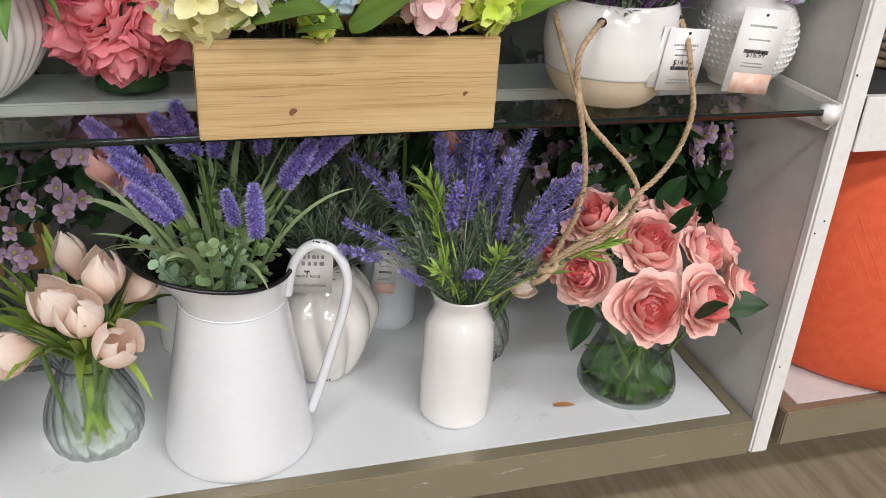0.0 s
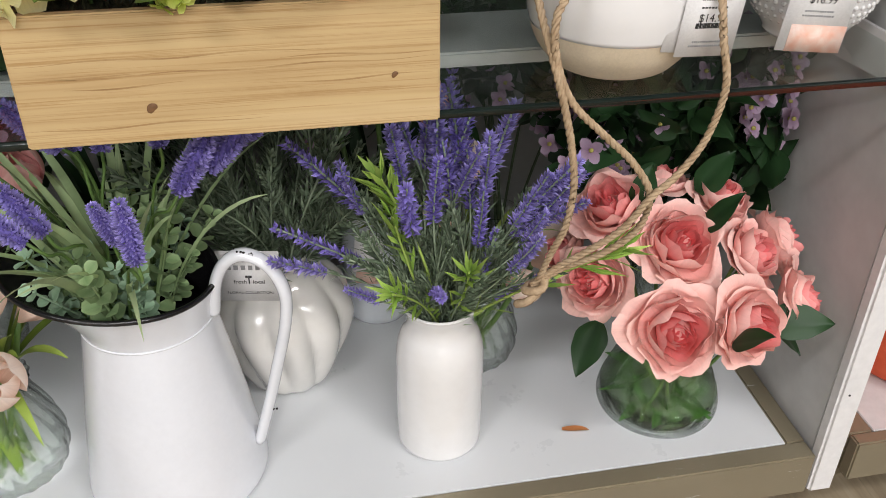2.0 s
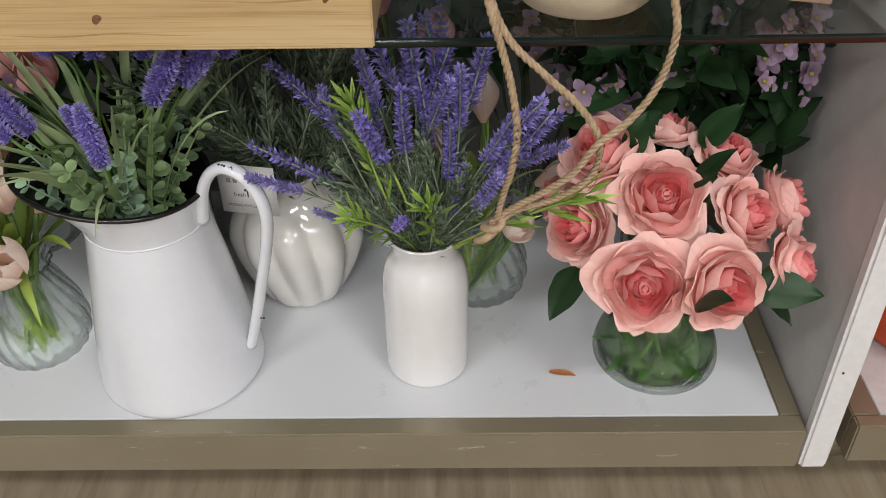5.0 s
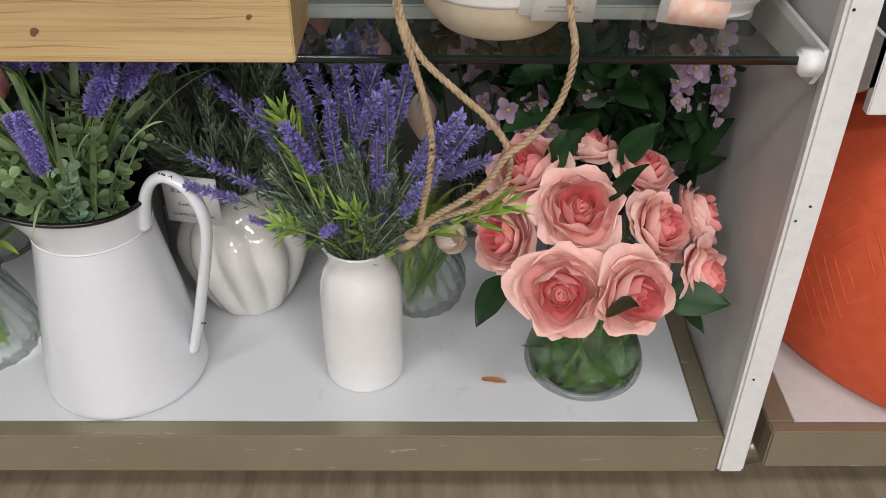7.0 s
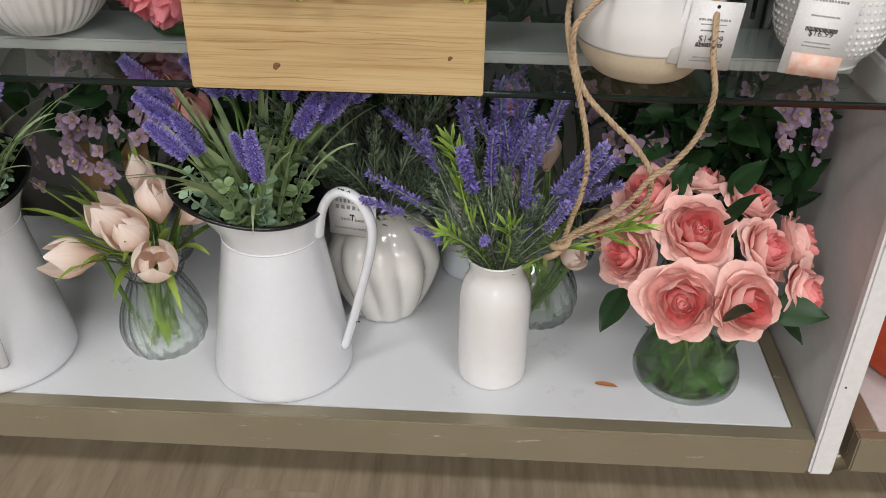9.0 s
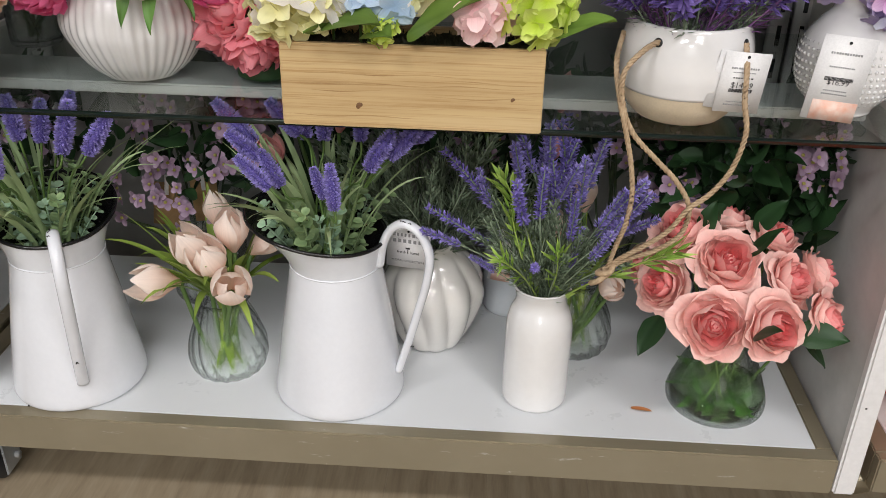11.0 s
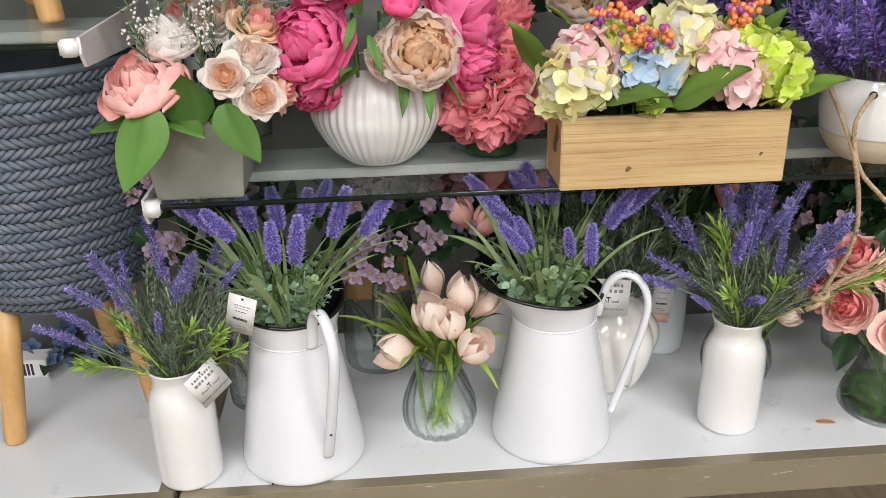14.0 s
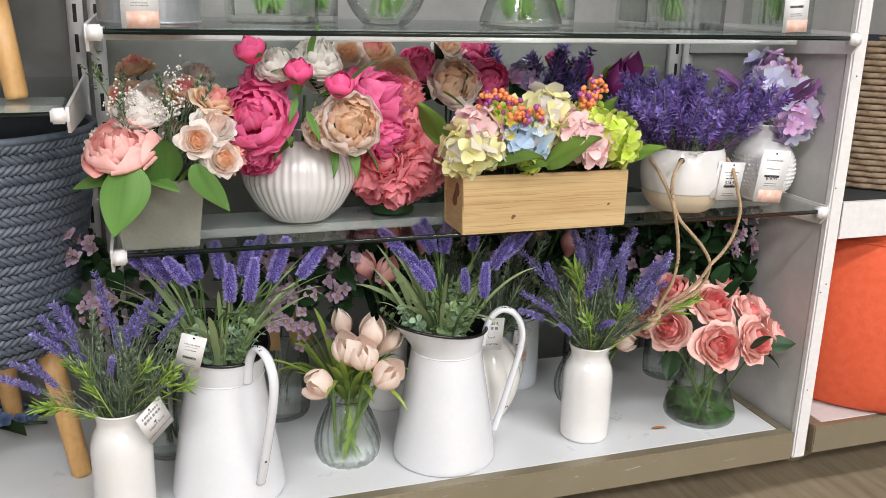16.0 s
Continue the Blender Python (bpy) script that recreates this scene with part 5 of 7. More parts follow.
def tulip_pot(loc, r, h, mat, label, rows, seed):
    g = random.Random(seed)
    t = straight_pot("tulip_pot", loc, r, h, mat, label)
    for x, y, z, dx, dy, dz, s in rows:
        p = Vector((x, y, z)) - Vector(loc)
        d = Vector((dx, dy, dz)).normalized()
        part("tulip", TULIPS_PINK[g.randrange(2)], None, t, at=aim(p - d * s * 0.6, d, s, g.uniform(0, 6)))
        stem_between(t, (g.uniform(-0.02, 0.02), g.uniform(-0.02, 0.02), h - 0.03), p - d * s * 0.6, 0.003)
    for k in range(18):
        a = g.uniform(0, 6.3)
        out = Vector((math.cos(a), math.sin(a), 0))
        L, reach = g.uniform(0.14, 0.24), g.uniform(0.1, 0.45)
        base = Vector((0, 0, h - 0.02)) + out * 0.015
        pts = [base + out * (L * reach * q ** 1.5) + Vector((0, 0, L * (q - 0.5 * reach * q ** 3))) for q in [i / 9 for i in range(10)]]
        bm = bm_new()
        ribbon(bm, pts, g.uniform(0.012, 0.02), 0, 0.4, up=(g.uniform(-0.4, 0.4), -0.6, 1))
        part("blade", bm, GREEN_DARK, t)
    return t


tulip_pot((0.488, 0.318, DZ), 0.043, 0.15, WHITE_GLAZE, "white ceramic pot of pink silk tulips", [(0.415, 0.17, 0.495, -0.3, -0.3, 0.9, 0.034), (0.445, 0.16, 0.485, 0.1, -0.4, 0.9, 0.036), (0.465, 0.22, 0.535, 0.1, -0.2, 1, 0.036), (0.53, 0.22, 0.52, 0.2, 0, 1, 0.034)], 41)
blue_pot = tulip_pot((0.772, 0.335, DZ), 0.042, 0.155, BLUE_GLAZE, "pale blue ceramic pot of pink silk tulips with a tag", [(0.82, 0.23, 0.49, 0.1, -0.2, 1, 0.036), (0.765, 0.25, 0.53, -0.1, 0, 1, 0.034), (0.72, 0.26, 0.52, -0.2, 0, 1, 0.034), (0.83, 0.28, 0.54, 0.2, 0, 1, 0.034)], 42)
tag_card(blue_pot, pose(-0.012, -0.048, 0.140, 3, 6, -6), 0.034, 0.07, PRICE_LINES_STICKER, "white price card with a floral sticker", True)


# ---- mauve blossom branches at the back ----
def blossom_branch(loc, centre, radii, n, label, seed, vase_r=0.045, vase_h=0.14, leafy=2.5):
    g = random.Random(seed)
    t = thing("blossom_vase", loc, label, "flower vase", "mauve blossom branches")
    o = Vector(loc)
    vessel("glass_vase", ((vase_r * 0.9, 0), (vase_r, 0.01), (vase_r, vase_h * 0.5), (vase_r * 0.9, vase_h * 0.85), (vase_r, vase_h)), 40, GLASS_VASE, t, thick=0.003)
    c = Vector(centre) - o
    bm = bm_new()
    tips = []
    hubs = [Vector((g.uniform(-0.85, 0.85), g.uniform(-0.9, 0.6), g.uniform(-0.85, 0.85))) for _ in range(max(4, n // 8))]
    for i in range(n):
        q = hubs[i % len(hubs)] + Vector((g.gauss(0, 0.16), g.gauss(0, 0.18), g.gauss(0, 0.17)))
        p = c + Vector((q.x * radii[0], q.y * radii[1], q.z * radii[2]))
        p.y = min(p.y, BACK - 0.02 - loc[1])
        p.x = min(p.x, 1.18 - loc[0])
        p.z = min(p.z, 0.585 - loc[2])
        tips.append(p)
        blossom(bm, p, Vector((q.x * 0.7 + g.uniform(-0.3, 0.3), -0.9 + g.uniform(-0.3, 0.3), 0.35 + q.z * 0.4)).normalized(), g.uniform(0.010, 0.0145), g, 0)
        bmesh.ops.create_icosphere(bm, subdivisions=1, radius=0.0026, matrix=Matrix.Translation(p + Vector((0, -0.002, 0.001))))
        for f in bm.faces[-20:]:
            f.material_index = 1
    ob = part("blossoms", bm, (MAUVE, STAMEN), t, "mauve four-petalled blossoms")
    tagged(ob, kind="stuff")
    for k in range(9):
        p = tips[g.randrange(len(tips))]
        stem_between(t, (g.uniform(-0.015, 0.015), g.uniform(-0.015, 0.015), 0.02), p, 0.0018, STEM_DARK, 0.02, "twig")
    # dense leaves, their near-black green carrying shade under the shelf
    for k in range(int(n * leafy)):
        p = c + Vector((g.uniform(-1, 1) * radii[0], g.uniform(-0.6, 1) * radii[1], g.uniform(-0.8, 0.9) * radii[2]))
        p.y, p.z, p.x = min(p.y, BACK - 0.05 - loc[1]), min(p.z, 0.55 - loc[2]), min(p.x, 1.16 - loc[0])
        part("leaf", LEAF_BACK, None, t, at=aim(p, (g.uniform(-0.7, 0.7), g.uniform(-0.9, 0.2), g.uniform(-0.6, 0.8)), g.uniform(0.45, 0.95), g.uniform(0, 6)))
    return t


blossom_branch((1.10, 0.30, DZ), (1.09, 0.215, 0.47), (0.125, 0.10, 0.115), 130, "mauve silk blossom branches in glass behind the roses", 51)
blossom_branch((0.285, 0.345, DZ), (0.325, 0.265, 0.475), (0.125, 0.09, 0.105), 115, "mauve silk blossom branches in a wide glass vase", 52, 0.06, 0.17, 1.0)
blossom_branch((0.085, 0.24, DZ), (0.05, 0.235, 0.475), (0.10, 0.09, 0.10), 60, "mauve silk blossom branches in a glass cylinder", 53, 0.042, 0.16, 1.3)
blossom_branch((0.62, 0.365, DZ), (0.62, 0.33, 0.50), (0.14, 0.06, 0.08), 60, "mauve silk blossom branches behind the pitcher", 54, 0.03, 0.10)

blossom_branch((0.935, 0.385, DZ), (0.93, 0.36, 0.48), (0.13, 0.07, 0.10), 60, "mauve silk blossom branches behind the lavender bottle", 55, 0.03, 0.10)

# kraft tags that hang on the wide glass vase
for kx, ky, kz, kr in ((0.262, 0.262, 0.395, 4), (0.312, 0.272, 0.40, -6)):
    kt = thing("kraft_tag", (kx, ky, kz), "brown kraft tag with a hole leaning on glass", "tag")
    bm = bm_new()
    box(bm, -0.02, 0.02, -0.0008, 0.0008, -0.065, 0, 0.0004)
    part("card", bm, KRAFT, kt, at=pose(0, 0, 0, -8, kr, 0))
    bm = bm_new()
    box(bm, -0.003, 0.003, -0.0022, -0.001, -0.018, 0.012)
    part("string", bm, CARD, kt, "white string loop", at=pose(0, 0, 0, -8, kr, 0))

# fallen petal
bm = bm_new()
ribbon(bm, [Vector((x, 0.004 * math.sin(x * 90), 0.0012 + 0.0016 * math.sin((x + 0.015) * 80))) for x in [-0.014 + 0.0035 * i for i in range(9)]], 0.008, 0, 0.3)
fp = single("fallen_petal", bm, FALLEN, (0.953, 0.075, DZ + 0.0005), "dry orange petal lying on the white base", "petal")
fp.rotation_euler.z = radians(-30)


# ---- first glass shelf: grey pot of peonies ----
def grey_pot():
    loc = (0.088, 0.052, S1)
    t = thing("peony_pot", loc, "grey-green square wooden pot with salmon peonies and roses", "flower pot")
    bm = bm_new()
    rows = []
    for w, z in ((0.049, 0.0), (0.050, 0.002), (0.0595, 0.093), (0.0595, 0.095), (0.055, 0.095), (0.052, 0.08)):
        rows.append([bm.verts.new((sx * w, sy * w, z)) for sx, sy in ((-1, -1), (1, -1), (1, 1), (-1, 1))])
    for a, b in zip(rows, rows[1:]):
        for i in range(4):
            bm.faces.new((a[i], a[(i + 1) % 4], b[(i + 1) % 4], b[i]))
    bm.faces.new(rows[0][::-1])
    part("pot", bm, POT_GREY, t, smooth=False)
    bm = bm_new()
    lathe(bm, ((0.001, 0.08), (0.02, 0.084), (0.045, 0.083), (0.05, 0.078)), 20)
    part("moss", bm, MOSS, t)
    heads(t, loc, [("peony", PEONY_SALMONS[0], (0.050, -0.008, 0.722), (-0.2, -0.45, 0.85), 0.055), ("rose", ROSES_PEACH[0], (0.139, -0.028, 0.750), (0.1, -0.9, 0.35), 0.028), ("rose", ROSES_PEACH[1], (0.168, -0.012, 0.722), (0.4, -0.8, 0.3), 0.030),
                   ("rose", ROSES_CREAM[0], (0.160, 0.01, 0.755), (0.3, -0.6, 0.7), 0.038), ("rose", ROSES_CREAM[0], (0.155, -0.005, 0.725), (0.5, -0.6, 0.2), 0.03), ("rose", ROSES_SALMON[0], (0.165, 0.04, 0.785), (0.3, -0.4, 0.8), 0.036), ("peony", PEONIES_CREAM[0], (0.075, 0.03, 0.765), (-0.2, -0.3, 0.9), 0.045), ("rose", ROSES_CREAM[0], (0.03, 0.03, 0.735), (-0.8, -0.3, 0.4), 0.036), ("rose", ROSES_SALMON[0], (0.18, 0.03, 0.72), (0.9, -0.3, 0.1), 0.034)])
    for x, y, z, dx, dy, dz, s, sp in ((0.052, -0.05, 0.728, -0.12, -0.30, -0.95, 1.35, 3.14), (0.138, -0.045, 0.725, 0.30, -0.30, -0.9, 1.05, 3.14), (0.095, -0.02, 0.69, -0.02, -0.25, 0.9, 1.15, 0.3), (0.07, -0.02, 0.70, 0.7, -0.6, 0.1, 0.8, 0), (0.035, 0.0, 0.715, -0.7, -0.5, -0.55, 0.9, 3), (0.12, 0.0, 0.69, 0.3, -0.3, 0.8, 0.9, 0.4)):
        leaf_at(t, loc, LEAF_BIG, (x, y, z), (dx, dy, dz), s, sp)
    g = random.Random(5)
    for k, (x, y, z) in enumerate(((0.045, 0.0, 0.80), (0.065, -0.005, 0.80), (0.09, -0.005, 0.785), (0.115, -0.01, 0.80), (0.118, 0.01, 0.83), (0.02, 0.05, 0.83))):
        bm = bm_new()
        p = Vector((x, y, z)) - Vector(loc)
        for i in range(44):
            q = p + Vector((g.gauss(0, 0.007), g.gauss(0, 0.006), g.gauss(0, 0.010)))
            if k == 5:
                dart(bm, q, Vector((g.uniform(-1, 1), g.uniform(-1, 0), g.uniform(0, 1))), Vector((0, 0, 1)), 0.009, 0.005)
            else:
                bmesh.ops.create_icosphere(bm, subdivisions=1, radius=g.uniform(0.0012, 0.0022), matrix=Matrix.Translation(q))
        part("filler_sprig", bm, CREAM if k < 5 else EUCA_DARK, t, "tiny cream buds" if k < 5 else "")
        stem_between(t, (0, 0, 0.08), p, 0.001)
    for k in range(8):
        a = g.uniform(0, 6.3)
        part("leafy_sprig", LEAFY[k % 3], None, t, at=aim((0.02 * math.cos(a), 0.02 * math.sin(a), 0.08), (math.cos(a) * 0.4, math.sin(a) * 0.4, 1), 0.9, a))
    return t


grey_pot()


# ---- round ribbed vase of hot pink peonies ----
def round_vase():
    loc = (0.300, 0.140, S1)
    t = thing("peony_vase", loc, "round white ribbed ceramic vase of hot pink peonies", "flower vase")
    vessel("vase_body", ((0.043, 0), (0.047, 0.003), (0.066, 0.022), (0.083, 0.052), (0.0865, 0.072), (0.081, 0.098), (0.068, 0.118), (0.060, 0.127)), 240, WHITE_GLAZE, t, lambda a, z: 1 + 0.011 * math.cos(44 * a) * min(1, z / 0.01))
    heads(t, loc, [("peony", PEONIES_HOT[0], (0.228, 0.055, 0.762), (-0.3, -0.80, 0.5), 0.061), ("peony", PEONIES_PEACH[0], (0.352, 0.038, 0.758), (0.15, -0.9, 0.35), 0.052), ("peony", PEONIES_PEACH[1], (0.322, 0.05, 0.752), (-0.2, -0.9, 0.1), 0.035), ("peony", PEONIES_HOT[1], (0.395, 0.10, 0.775), (0.6, -0.4, 0.5), 0.062),
                   ("peony", PEONIES_HOT[0], (0.255, 0.10, 0.80), (-0.4, -0.3, 0.8), 0.05), ("peony", PEONIES_CREAM[0], (0.315, 0.08, 0.835), (0.1, -0.5, 0.8), 0.043), ("peony", PEONIES_CREAM[0], (0.26, 0.06, 0.83), (-0.1, -0.5, 0.8), 0.036), ("peony", PEONIES_HOT[1], (0.23, 0.07, 0.725), (-0.3, -0.8, -0.3), 0.045),
                   ("peony_bud", BUDS[0], (0.279, 0.014, 0.822), (0.05, -0.35, 0.9), 0.031), ("peony_bud", BUDS[1], (0.332, -0.008, 0.806), (0.0, -0.4, 0.9), 0.031), ("peony_bud", BUDS[0], (0.225, 0.035, 0.848), (-0.35, -0.2, 0.9), 0.033), ("peony", PEONIES_HOT[0], (0.41, 0.10, 0.735), (0.6, -0.6, 0.1), 0.05)])
    for x, y, z, dx, dy, dz, s in ((0.27, 0.04, 0.745, -0.1, -0.8, 0.1, 0.9), (0.295, 0.03, 0.78, 0.3, -0.5, -0.75, 0.8), (0.335, 0.04, 0.735, -0.05, -0.5, -0.85, 0.9), (0.362, 0.04, 0.735, 0.0, -0.55, -0.8, 1.0), (0.285, 0.05, 0.80, -0.1, -0.4, 0.85, 1.0), (0.30, 0.05, 0.85, 0.1, -0.1, 0.6, 0.9),
                                    (0.245, 0.03, 0.835, 0.6, -0.4, 0.3, 0.7), (0.28, 0.03, 0.80, -0.3, -0.5, -0.7, 0.7), (0.31, 0.03, 0.80, 0.7, -0.4, 0.5, 0.7), (0.355, 0.02, 0.825, 0.4, -0.3, 0.5, 0.7), (0.33, 0.02, 0.785, -0.05, -0.4, -0.85, 0.7), (0.385, 0.06, 0.725, 0.5, -0.3, -0.7, 0.7), (0.28, 0.06, 0.74, -0.6, -0.6, -0.3, 0.9)):
        leaf_at(t, loc, LEAF_SLIM, (x, y, z), (dx, dy, dz), s, rng.uniform(-0.5, 0.5))
    for k in range(9):
        a = k * 0.7
        stem_between(t, (0.03 * math.cos(a), 0.03 * math.sin(a), 0.02), (0.05 * math.cos(a), -0.05 + 0.04 * math.sin(a), 0.19), 0.0025)
    return t


round_vase()


# ---- coral rose ball ----
def rose_ball():
    c = Vector((0.452, 0.150, 0.683))
    loc = (c.x, c.y, S1)
    t = thing("rose_ball", loc, "dense ball of coral silk roses resting on glass", "flower ball")
    g = random.Random(61)
    bm = bm_new()
    bmesh.ops.create_icosphere(bm, subdivisions=3, radius=0.062, matrix=Matrix.Translation((0, 0, 0.083)))
    part("core", bm, GREEN_DARK, t)
    bm = bm_new()
    lathe(bm, ((0.035, 0.0), (0.036, 0.004), (0.03, 0.03)), 24)
    part("foot", bm, GREEN_DARK, t)
    n = 16
    for i in range(n):
        z = 1 - 1.75 * (i + 0.5) / n
        a = i * 2.39996
        r = math.sqrt(max(0, 1 - z * z))
        d = Vector((r * math.cos(a), r * math.sin(a), z))
        part("coral_rose", PEONIES_CORAL[i % 2], None, t, at=aim(Vector((0, 0, 0.083)) + d * 0.040, d, 0.052 * g.uniform(0.9, 1.1), g.uniform(0, 6)))
    m = Vector((0.01, 0.04, 0.165))
    for i in range(7):
        a = i * 0.9
        d = Vector((math.cos(a) * 0.7, math.sin(a) * 0.7 - 0.3, 0.6))
        part("coral_rose", PEONIES_CORAL[i % 2], None, t, at=aim(m + d * 0.015, d, 0.045, g.uniform(0, 6)))
    return t


rose_ball()


# ---- wooden planter ----
def planter():
    loc = (0.6465, 0.017, S1)
    t = thing("planter_box", loc, "pale pine planter box of mixed pastel silk flowers", "planter")
    w, d, h, th = 0.1355, 0.0435, 0.088, 0.008
    for nm, dims in (("front_board", (-w, w, -d, -d + th)), ("back_board", (-w, w, d - th, d)), ("end_board", (-w + 0.0005, -w + th, -d + th, d - th)), ("end_board", (w - th, w - 0.0005, -d + th, d - th))):
        bm = bm_new()
        box(bm, *dims, 0, h, 0.0012)
        part(nm, bm, PINE, t, smooth=False)
    bm = bm_new()
    box(bm, -w + th, w - th, -d + th, d - th, 0.002, 0.008)
    part("bottom_board", bm, PINE, t, smooth=False)
    for kx, kz, kr in ((-0.0545, 0.024, 0.0034), (0.1045, 0.036, 0.0022)):
        bm = bm_new()
        lathe(bm, ((0.0002, 0.0006), (kr * 0.6, 0.0005), (kr, 0.0001)), 14, lambda a, z: 1 + 0.2 * math.sin(2 * a) + 0.1 * math.sin(3 * a + 1))
        part("knot", bm, PINE_DARK, t, "dark wood knot", at=pose(kx, -d - 0.0001, kz, 90, 0, 0))
    bm = bm_new()
    lathe(bm, ((0.0002, 0.0006), (0.008, 0.0005), (0.014, 0.0001)), 18, lambda a, z: 1 + 0.5 * math.cos(2 * a) + 0.1 * math.sin(5 * a))
    part("knot", bm, PINE_DARK, t, "dark wood knot", at=pose(-w + 0.0002, -0.012, 0.055, 90, 0, -90) @ pose(0, 0, 0, 0, 0, 60))
    for x0, x1, z0, rise in ((-0.134, 0.060, 0.0570, 0.001), (-0.110, 0.134, 0.0465, 0.001), (-0.134, -0.060, 0.0480, -0.001), (-0.106, -0.030, 0.0390, 0.001), (0.020, 0.130, 0.0350, 0.001), (0.030, 0.134, 0.0530, -0.002), (-0.134, 0.02, 0.0120, 0.0005)):
        bm = bm_new()
        run = [x0 + (x1 - x0) * i / 24 for i in range(25)]
        mid = [z0 + rise * (x - x0) / (x1 - x0) + 0.0009 * math.sin(x * 70 + z0 * 900) for x in run]
        up = [bm.verts.new((x, -d - 0.00015, z + 0.0006 * math.sin(math.pi * i / 24) + 0.00005)) for i, (x, z) in enumerate(zip(run, mid))]
        lo = [bm.verts.new((x, -d - 0.00015, z - 0.0005 * math.sin(math.pi * i / 24) - 0.00005)) for i, (x, z) in enumerate(zip(run, mid))]
        for i in range(24):
            bm.faces.new((lo[i], lo[i + 1], up[i + 1], up[i]))
        part("grain_streak", bm, PINE_STREAK, t, "darker growth ring")
    bm = bm_new()
    g = random.Random(66)
    nx, ny = 44, 14
    grid = [[bm.verts.new((-w + th + (2 * w - 2 * th) * i / nx, -d + th + (2 * d - 2 * th) * j / ny, 0.078 + g.uniform(-0.004, 0.006))) for i in range(nx + 1)] for j in range(ny + 1)]
    for j in range(ny):
        for i in range(nx):
            bm.faces.new((grid[j][i], grid[j][i + 1], grid[j + 1][i + 1], grid[j + 1][i]))
    for k in range(900):
        p = Vector((g.uniform(-w + th, w - th), g.uniform(-d + th, d - th), 0.079))
        dart(bm, p, Vector((g.uniform(-1, 1), g.uniform(-1, 1), 0.9)), Vector((0, 0, 1)), 0.008, 0.0022)
    tagged(part("moss", bm, MOSS, t, "dark dried moss"), kind="stuff")
    heads(t, loc, [("hydrangea", HYD_YELLOW, (0.515, -0.012, 0.722), (-0.5, -0.7, 0.4), 0.036), ("hydrangea", HYD_YELLOW, (0.545, -0.015, 0.728), (0, -0.8, 0.5), 0.028), ("hydrangea", HYD_PINK, (0.545, 0.01, 0.752), (-0.1, -0.5, 0.85), 0.034), ("hydrangea", HYD_BLUE, (0.612, -0.005, 0.735), (0, -0.85, 0.5), 0.032),
                   ("hydrangea", HYD_YELLOW, (0.655, 0.025, 0.765), (0, -0.4, 0.9), 0.042), ("hydrangea", HYD_YELLOW, (0.635, 0.0, 0.745), (0, -0.6, 0.8), 0.025), ("hydrangea", HYD_PINK, (0.715, -0.022, 0.728), (0.1, -0.9, 0.3), 0.030), ("hydrangea", HYD_PINK, (0.695, 0.01, 0.75), (0, -0.5, 0.8), 0.03), ("hydrangea", HYD_LIME, (0.765, -0.008, 0.735), (0.3, -0.8, 0.4), 0.038), ("hydrangea", HYD_LIME, (0.785, 0.015, 0.722), (0.7, -0.5, 0.2), 0.03),
                   ("hydrangea", HYD_LIME, (0.615, -0.025, 0.705), (0, -0.8, 0.3), 0.016), ("hydrangea", HYD_LIME, (0.58, 0.03, 0.765), (0, -0.3, 0.9), 0.025), ("hydrangea", HYD_LIME, (0.73, 0.03, 0.765), (0, -0.3, 0.9), 0.028)])
    for x, y, z, dx, dy, dz, s, sp in ((0.50, 0.045, 0.725, -0.35, -0.15, 0.65, 1.25, 0.2), (0.560, -0.02, 0.708, 0.75, -0.6, 0.25, 1.15, 0.3), (0.60, -0.02, 0.70, 0.5, -0.75, 0.2, 0.8, 0.4), (0.642, -0.022, 0.700, 0.75, -0.4, 0.6, 1.4, 0.5), (0.79, 0.0, 0.70, 0.7, -0.3, 0.35, 1.0, 0.3), (0.545, 0.05, 0.77, -0.5, 0.1, 0.5, 0.8, 0), (0.76, 0.05, 0.75, 0.5, 0.1, 0.6, 0.9, 0), (0.56, -0.02, 0.70, -0.4, -0.7, 0.2, 0.6, 0.6)):
        leaf_at(t, loc, LEAF_LIME, (x, y, z), (dx, dy, dz), s, sp)
    for bx, by, bz, sx in ((0.560, 0.008, 0.800, 0.022), (0.590, 0.0, 0.790, 0.018), (0.620, -0.02, 0.778, 0.024), (0.600, -0.012, 0.775, 0.016), (0.728, 0.02, 0.800, 0.022), (0.742, 0.015, 0.812, 0.016), (0.72, 0.012, 0.787, 0.014)):
        for nm, mt, cnt in (("berry_sprig", BERRY, 15), ("plum_sprig", BERRY_PLUM, 5)):
            bm = bm_new()
            for k in range(cnt):
                bmesh.ops.create_icosphere(bm, subdivisions=2, radius=g.uniform(0.0036, 0.0046), matrix=Matrix.Translation(Vector((bx, by, bz)) - Vector(loc) + Vector((g.gauss(0, sx * 0.45), g.gauss(0, 0.007), g.gauss(0, 0.0065)))))
            tagged(part(nm, bm, mt, t, "orange berries" if mt == BERRY else "plum berries"), kind="stuff")
        stem_between(t, (bx - loc[0], by - loc[1] + 0.01, 0.08), (bx - loc[0], by - loc[1], bz - loc[2]), 0.0014)
    bm = bm_new()
    for k in range(26):
        p = Vector((g.uniform(-0.08, 0.10), g.uniform(-0.035, 0.0), g.uniform(0.125, 0.17)))
        blossom(bm, p, Vector((g.uniform(-0.3, 0.3), -0.9, 0.5)).normalized(), 0.008, g, 0, 5)
    tagged(part("blossom_spray", bm, YELLOW, t, "small yellow blossoms"), kind="stuff")
    return t


planter()


